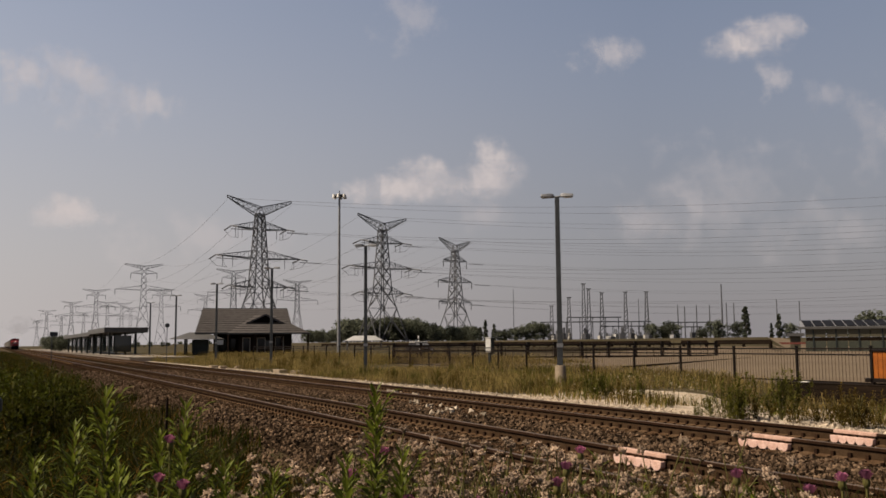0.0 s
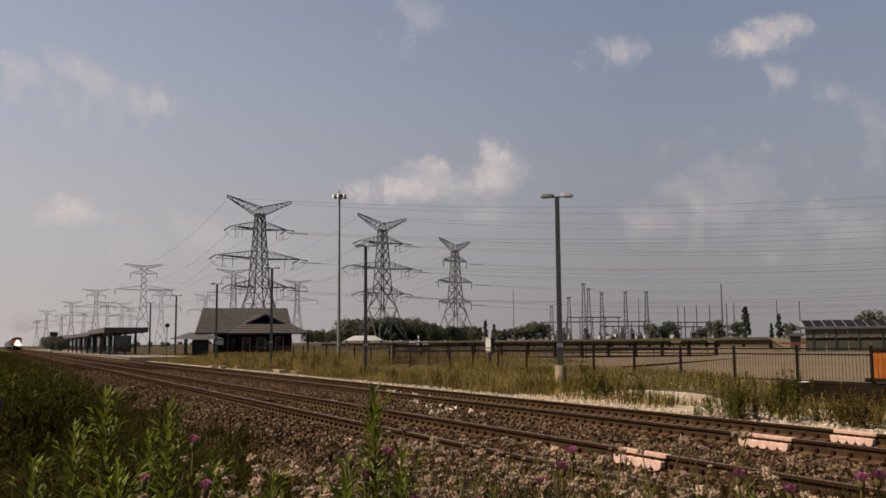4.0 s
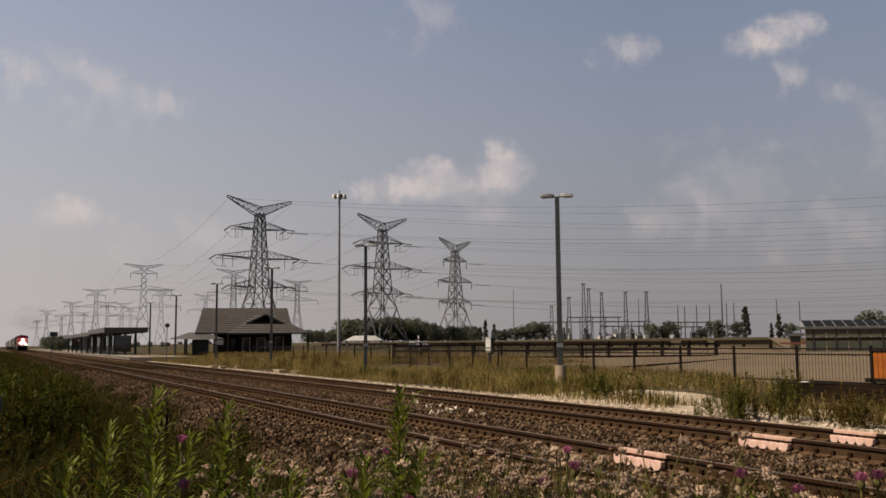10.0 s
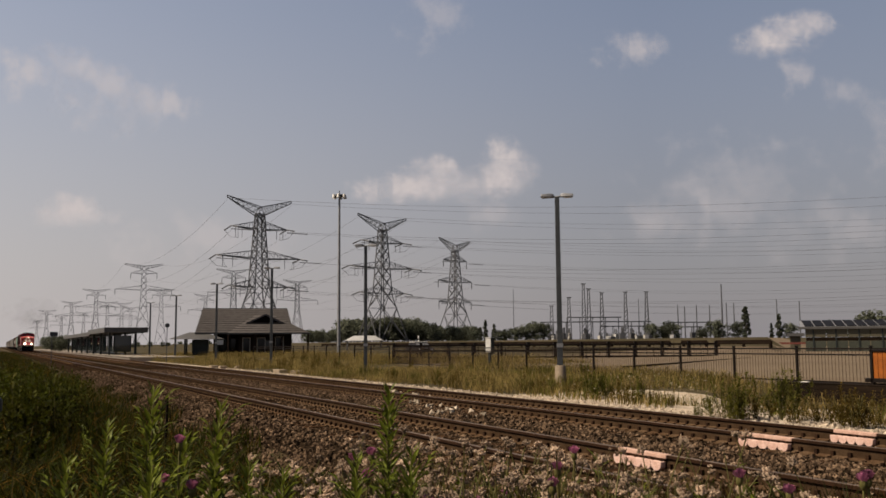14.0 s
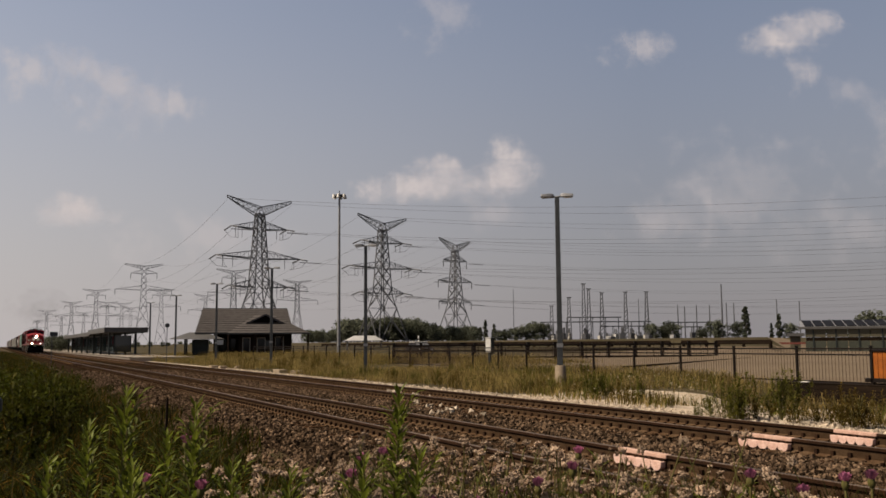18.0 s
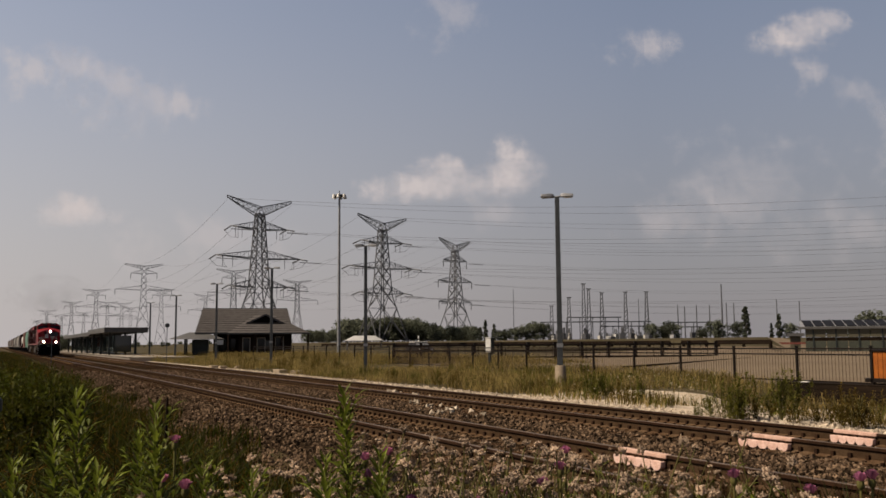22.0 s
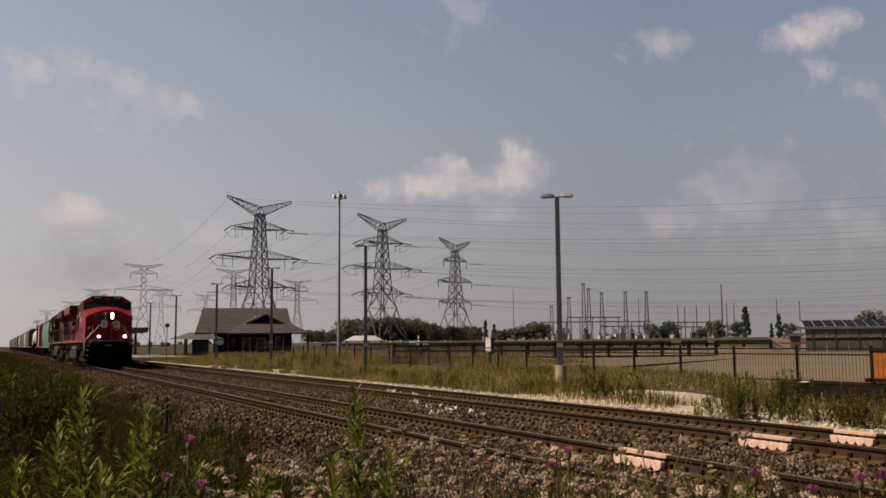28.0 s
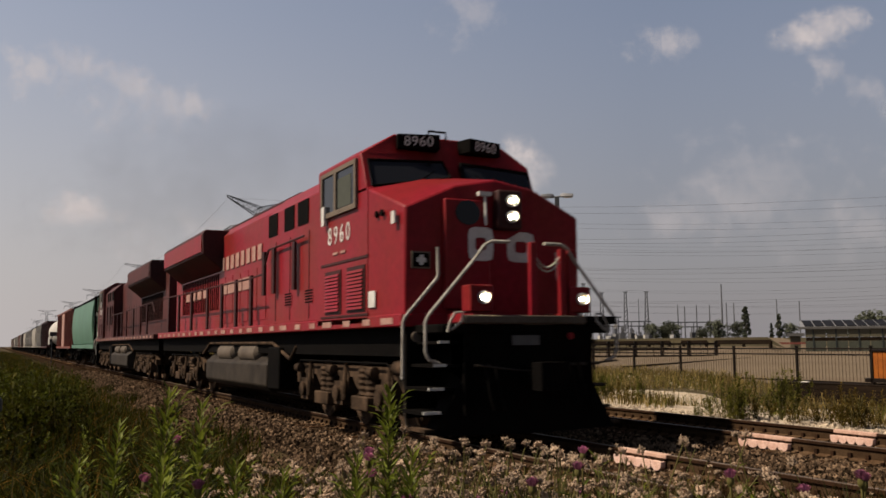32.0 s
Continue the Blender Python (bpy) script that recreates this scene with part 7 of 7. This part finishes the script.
def flower_meadow(count, seed):
    """The mass of plants farther off, too many to count."""
    rng = random.Random(seed)
    parts = {"stalks": ([], [], STEM), "foliage": ([], [], DRYLEAF), "seed_heads": ([], [], CREAM)}
    for _ in range(count):
        bearing = rng.uniform(-7, 16) if rng.random() < 0.72 else rng.uniform(-10, 27)
        d = 2.2 + 5.2 * rng.random() ** 1.3
        x, y = spot(bearing, d)
        if x > 4.9:
            continue
        z = lie(x, y) - 0.02
        top = min(1.33 - d * (0.066 + 0.115 * rng.random() ** 0.7 + 0.022 * smooth_step(bearing, 6, 14) + 0.035 * smooth_step(-bearing, 4, 8)), z + 1.15) - z
        k = rng.randrange(5)
        st, lv, heads = FORMS[k]
        t = rng.uniform(0, 6.28)
        c, s = math.cos(t), math.sin(t)
        sc = top / 1.2
        for key, src in (("stalks", st), ("foliage", lv)):
            v, f, _m = parts[key]
            o = len(v)
            v += [(x + a * c - b * s, y + a * s + b * c, z + h * sc) for a, b, h in src.v]
            f += [tuple(o + i for i in face) for face in src.f]
        v, f, _m = parts["seed_heads"]
        for e, pk, i, rx, ry in heads:
            me = SMALL_HEADS[i]
            o = len(v)
            bx, by, bz = x + e.x * c - e.y * s, y + e.x * s + e.y * c, z + e.z * sc
            v += [(bx + w.co.x, by + w.co.y, bz + w.co.z) for w in me.vertices]
            f += [tuple(o + j for j in pl.vertices) for pl in me.polygons]
    field = thing("flower_meadow", pose(0, 0, 0), "meadow of cream wild flowers beside the railway", "meadow", kind="stuff")
    for key, (v, f, m) in parts.items():
        tagged(part(key, big_mesh(key, v, f, m), None, field), kind="stuff")


flower_meadow(150, 91)


def goldenrod(seed, m, height, label):
    rng = random.Random(seed)
    g = thing("goldenrod", m, label, "weed plant", "tall leafy weeds in the foreground")
    st, lv = Shape(), Shape()
    st.rod((0, 0, 0), (0.01, 0, height * 0.5), 0.006, 0.005, n=6).rod((0.01, 0, height * 0.5), (0, 0.01, height), 0.005, 0.002, n=6)
    n = 120
    for k in range(n):
        t = k / n
        z = height - 0.55 * (1 - t)
        u = k * 2.4 + rng.uniform(-0.3, 0.3)
        ln = (0.078 * (1 - t) ** 0.5 + 0.022) * rng.uniform(0.7, 1.2)
        stalk_leaf(lv, (0, 0, z), (math.cos(u), math.sin(u), 0.35 + 1.0 * t), ln, ln * 0.115, 0.30 * (1 - t))
    for k in range(14):
        z = height - 0.50 + 0.032 * k
        u = k * 2.4 + rng.uniform(-0.4, 0.4)
        r = 0.018 + 0.022 * rng.random()
        e = Vector((math.cos(u) * r, math.sin(u) * r, z + 0.07))
        st.rod((0, 0, z), tuple(e), 0.0028, 0.0015, n=4)
        for j in range(8):
            a = u + (1.1 if j % 2 else -1.1) * rng.uniform(0.5, 1.2)
            stalk_leaf(lv, Vector((0, 0, z)).lerp(e, 0.25 + 0.11 * j), (math.cos(a), math.sin(a), 0.6), rng.uniform(0.028, 0.05), 0.0042, 0.15)
    part("stem", st, STEM, g)
    part("foliage", lv, LEAF, g, smooth=0)
    return g


def weed_at(bearing, d, tip_drop):
    x, y = spot(bearing, d)
    z = lie(x, y) - 0.02
    return x, y, z, 1.33 - d * tip_drop - z


WEEDS = []
for i, (bearing, d, drop) in enumerate(((-19.6, 1.9, 0.047), (-15.9, 2.0, 0.062), (-4.2, 2.1, 0.050), (-21.5, 2.2, 0.085), (-17.3, 2.4, 0.095), (-6.0, 1.8, 0.12), (-10.5, 1.9, 0.135), (-13.5, 2.1, 0.125), (-23.6, 2.0, 0.12), (-19.0, 1.6, 0.13), (-2.6, 1.9, 0.115))):
    x, y, z, h = weed_at(bearing, d, drop)
    g = goldenrod(50 + i, pose(x, y, z), h, "tall green leafy weed stalk in front of the track")
    WEEDS.append((g, x, y, z, h, d))


# ---- clouds ----
def cloud_material(name, strength, threshold, scale, ragged=1.0):
    m = bpy.data.materials.new(name)
    m.use_nodes = True
    n, l = m.node_tree.nodes, m.node_tree.links
    n.remove(n["Principled BSDF"])
    tc = n.new("ShaderNodeTexCoord")
    mp = n.new("ShaderNodeVectorMath")
    mp.operation = "SUBTRACT"
    mp.inputs[1].default_value = (0.5, 0.5, 0.0)
    l.new(tc.outputs["Generated"], mp.inputs[0])
    flat = n.new("ShaderNodeVectorMath")
    flat.operation = "MULTIPLY"
    flat.inputs[1].default_value = (1.0, 1.0, 0.0)
    l.new(mp.outputs[0], flat.inputs[0])
    ln = n.new("ShaderNodeVectorMath")
    ln.operation = "LENGTH"
    l.new(flat.outputs[0], ln.inputs[0])
    nz = n.new("ShaderNodeTexNoise")
    nz.inputs["Scale"].default_value, nz.inputs["Detail"].default_value, nz.inputs["Roughness"].default_value = scale, 8, 0.62
    oi = n.new("ShaderNodeObjectInfo")
    l.new(tc.outputs["Object"], nz.inputs["Vector"])
    nz.noise_dimensions = "4D"
    sc = n.new("ShaderNodeMath")
    sc.operation, sc.inputs[1].default_value = "MULTIPLY", 40.0
    l.new(oi.outputs["Random"], sc.inputs[0])
    l.new(sc.outputs[0], nz.inputs["W"])
    # density = noise + falloff from the middle
    fall = n.new("ShaderNodeMapRange")
    fall.inputs["From Min"].default_value, fall.inputs["From Max"].default_value = 0.0, 0.5
    fall.inputs["To Min"].default_value, fall.inputs["To Max"].default_value = 0.30, -0.45
    l.new(ln.outputs["Value"], fall.inputs["Value"])
    add = n.new("ShaderNodeMath")
    swing = n.new("ShaderNodeMapRange")
    swing.clamp = False
    swing.inputs["To Min"].default_value, swing.inputs["To Max"].default_value = -1.1 * ragged, 1.3 * ragged
    l.new(nz.outputs["Fac"], swing.inputs["Value"])
    l.new(swing.outputs[0], add.inputs[0])
    l.new(fall.outputs[0], add.inputs[1])
    dens = n.new("ShaderNodeMapRange")
    dens.interpolation_type = "SMOOTHSTEP"
    dens.inputs["From Min"].default_value, dens.inputs["From Max"].default_value = threshold, threshold + 0.75
    dens.inputs["To Max"].default_value = strength
    l.new(add.outputs[0], dens.inputs["Value"])
    rim = n.new("ShaderNodeMapRange")
    rim.interpolation_type = "SMOOTHSTEP"
    rim.inputs["From Min"].default_value, rim.inputs["From Max"].default_value = 0.30, 0.5
    rim.inputs["To Min"].default_value, rim.inputs["To Max"].default_value = 1.0, 0.0
    l.new(ln.outputs["Value"], rim.inputs["Value"])
    fade = n.new("ShaderNodeMath")
    fade.operation = "MULTIPLY"
    l.new(dens.outputs[0], fade.inputs[0])
    l.new(rim.outputs[0], fade.inputs[1])
    em, tr, mix = n.new("ShaderNodeEmission"), n.new("ShaderNodeBsdfTransparent"), n.new("ShaderNodeMixShader")
    em.inputs["Color"].default_value, em.inputs["Strength"].default_value = (1.0, 0.89, 0.865, 1), 0.43
    l.new(fade.outputs[0], mix.inputs[0])
    l.new(tr.outputs[0], mix.inputs[1])
    l.new(em.outputs[0], mix.inputs[2])
    l.new(mix.outputs[0], n["Material Output"].inputs["Surface"])
    return m


DENSE = cloud_material("dense_cloud", 0.85, -0.36, 0.014, 0.62)
FAINT = cloud_material("faint_cloud", 0.30, -0.15, 0.007)
MILD = cloud_material("mild_cloud", 0.5, -0.15, 0.0085)
FAR = 3200.0
AIM_TURN = AIM.to_quaternion()


def sky_pose(px, py):
    """A pose far away that faces the viewer, for a place in the view."""
    d = Vector(((px - 784) / 1595.7, (441 - py) / 1595.7, -1.0)) * FAR
    return Matrix.Translation(AIM.translation + AIM_TURN @ d) @ AIM_TURN.to_matrix().to_4x4()


CLOUDS = []
K = FAR / 1595.7
for x0, y0, x1, y1, mat, puffs in (
        (112, 374, 130, 371, DENSE, ((0, -4, 84, 46), (14, 10, 120, 34))),
        (60, 140, 75, 134, MILD, ((-40, -4, 130, 90), (40, -12, 150, 84))),
        (195, 182, 265, 186, MILD, ((0, 0, 190, 110), (45, 8, 120, 66), (-50, -25, 130, 96))),
        (715, 325, 762, 320, DENSE, ((24, -6, 105, 62), (44, -24, 48, 42), (-30, 12, 150, 44), (84, 12, 170, 40))),
        (862, 300, 912, 297, DENSE, ((4, -14, 62, 72), (22, 8, 74, 62), (-18, 20, 110, 44))),
        (1335, 66, 1450, 52, DENSE, ((-34, 16, 84, 44), (4, 2, 92, 58), (48, -16, 84, 40))),
        (1358, 146, 1450, 130, MILD, ((0, 0, 75, 65),)),
        (1440, 172, 1510, 162, FAINT, ((0, 0, 90, 50),)),
        (1062, 102, 1160, 84, MILD, ((0, 0, 110, 60), (35, -6, 70, 55))),
        (715, 40, 820, 30, FAINT, ((0, 0, 120, 110),)),
        (1290, 350, 1345, 340, FAINT, ((0, 0, 330, 190), (-60, 30, 220, 130))),
        (1540, 240, 1590, 235, FAINT, ((0, 0, 140, 160),)),
        (1110, 400, 1160, 398, FAINT, ((0, 0, 120, 60),)),
        (830, 385, 860, 382, FAINT, ((0, 0, 130, 60),)),
        (330, 425, 345, 424, FAINT, ((0, 0, 330, 90),)),
        (1470, 415, 1500, 412, FAINT, ((0, 0, 260, 110),))):
    cl = thing("cloud", sky_pose(x0, y0), "small soft white cumulus cloud in a hazy sky" if mat is not FAINT else "faint thin white cloud in a hazy sky", "cloud", "drifting clouds")
    for dx, dy, w, h in puffs:
        a, b = w * K / 2 * 1.75, h * K / 2 * 1.7
        p = part("puff", Shape().quad((-a, -b, 0), (a, -b, 0), (a, b, 0), (-a, b, 0)), mat, cl, smooth=0)
        p.matrix_basis = pose(dx * K, -dy * K, 0)
        p.visible_shadow = False
    CLOUDS.append((cl, (x0, y0), (x1, y1)))


# ---- thin exhaust smoke over the locomotives ----
SMOKE_MAT = cloud_material("thin_smoke", 0.055, -0.30, 0.25)
for nd in SMOKE_MAT.node_tree.nodes:
    if nd.type == "EMISSION":
        SMOKE_MAT.node_tree.nodes.remove(nd)
        break
soot = SMOKE_MAT.node_tree.nodes.new("ShaderNodeBsdfDiffuse")
soot.inputs["Color"].default_value = (0.16, 0.112, 0.088, 1)
SMOKE_MAT.node_tree.links.new(soot.outputs[0], [n for n in SMOKE_MAT.node_tree.nodes if n.type == "MIX_SHADER"][0].inputs[2])
SMOKE = []
for off, up, w, h in ((16, 6.9, 8, 5), (28, 8.8, 13, 8), (44, 10.6, 19, 11), (66, 12.0, 26, 13)):
    sm = thing("exhaust_smoke", pose(TRACK[0] + 0.05 * off, LAST_S + off, up), "thin brown exhaust smoke drifting over the train", "smoke", "smoke of the locomotives")
    puff = part("puff", Shape().quad((-w / 2, -h / 2, 0), (w / 2, -h / 2, 0), (w / 2, h / 2, 0), (-w / 2, h / 2, 0)), SMOKE_MAT, sm, smooth=0)
    puff.matrix_basis = pose(0, 0, 0, 90, 0, -15)
    puff.visible_shadow = False
    SMOKE.append((sm, off, up))


# ---- what moves ----
# sway of the three tall stalks: seconds and the sideways place of each tip
TIPS = [(0, 174, 317, 657), (1, 226, 335, 671), (2, 246, 341, 675), (3, 174, 285, 655), (5.5, 172, 307, 657), (6, 265, 378, 683), (7, 311, 422, 705), (8, 255, 366, 679), (9, 150, 300, 655),
        (10, 262, 390, 701), (11, 236, 341, 675), (12, 204, 325, 679), (13, 248, 360, 695), (14, 257, 378, 681), (17, 311, 432, 725), (18, 210, 335, 699), (18.5, 145, 290, 642), (19, 135, 245, 650),
        (20, 200, 321, 685), (21, 133, 275, 628), (22, 121, 263, 602), (23, 150, 275, 645), (24, 150, 261, 614), (25, 224, 356, 689), (25.5, 192, 340, 667), (27.5, 135, 277, 651),
        (28, 130, 245, 622), (29, 90, 244, 608), (30, 97, 232, 606), (31, 170, 277, 625), (31.5, 230, 310, 665), (32, 285, 345, 682)]
REST = (198, 315, 660)


def motions():
    across = radians(-26.2)
    for ob, off, turn, sets in TRAIN:
        walk(ob, [(t, pose(TRACK[0], LAST_S + off + SPEED * (32.0 - t), 0, 0, 0, turn)) for t in (0.0, 8.0, 16.0, 24.0, 32.0)])
        way = 1.0 if turn == 0 else -1.0
        for w in sets:
            base = w.matrix_basis.translation.copy()
            rows = [(i / 20, pose(base.x, base.y, base.z, (way * math.degrees(SPEED * i / 20 / 0.53)) % 360)) for i in range(641)]
            walk(w, rows)
    for ob, off, up in SMOKE:
        walk(ob, [(t, pose(TRACK[0] + 0.05 * off, LAST_S + off + SPEED * (32.0 - t), up)) for t in (0.0, 16.0, 32.0)])
    for ob, a, b in CLOUDS:
        walk(ob, [(0.0, sky_pose(*a)), (32.0, sky_pose(*b))])
    for i, (g, x, y, z, h, d) in enumerate(WEEDS):
        j = i if i < 3 else (0, 1, 2, 2, 1, 0, 0, 2)[i - 3]
        gain = 1.0 if i < 3 else 0.7
        rows = []
        for row in TIPS:
            shift = (row[1 + j] - REST[j]) / 1595.7 * d * gain
            tilt = math.asin(max(-0.5, min(0.5, shift / h)))
            rows.append((row[0], Matrix.Translation((x, y, z)) @ Matrix.Rotation(across, 4, "Z") @ Matrix.Rotation(tilt, 4, "Y")))
        walk(g, rows)
    for wf, x, y, z, lean, turn, i in SWAY:
        if i % 3:
            continue
        beat, shift = 0.9 + 0.05 * (i % 7), i * 1.7
        rows = [(t, Matrix.Translation((x, y, z)) @ Matrix.Rotation(across, 4, "Z") @ Matrix.Rotation(radians(1.3) * math.sin(beat * t * 2.2 + shift), 4, "Y") @ pose(0, 0, 0, lean[0], lean[1], turn)) for t in [k * 0.8 for k in range(41)]]
        walk(wf, rows)


motions()
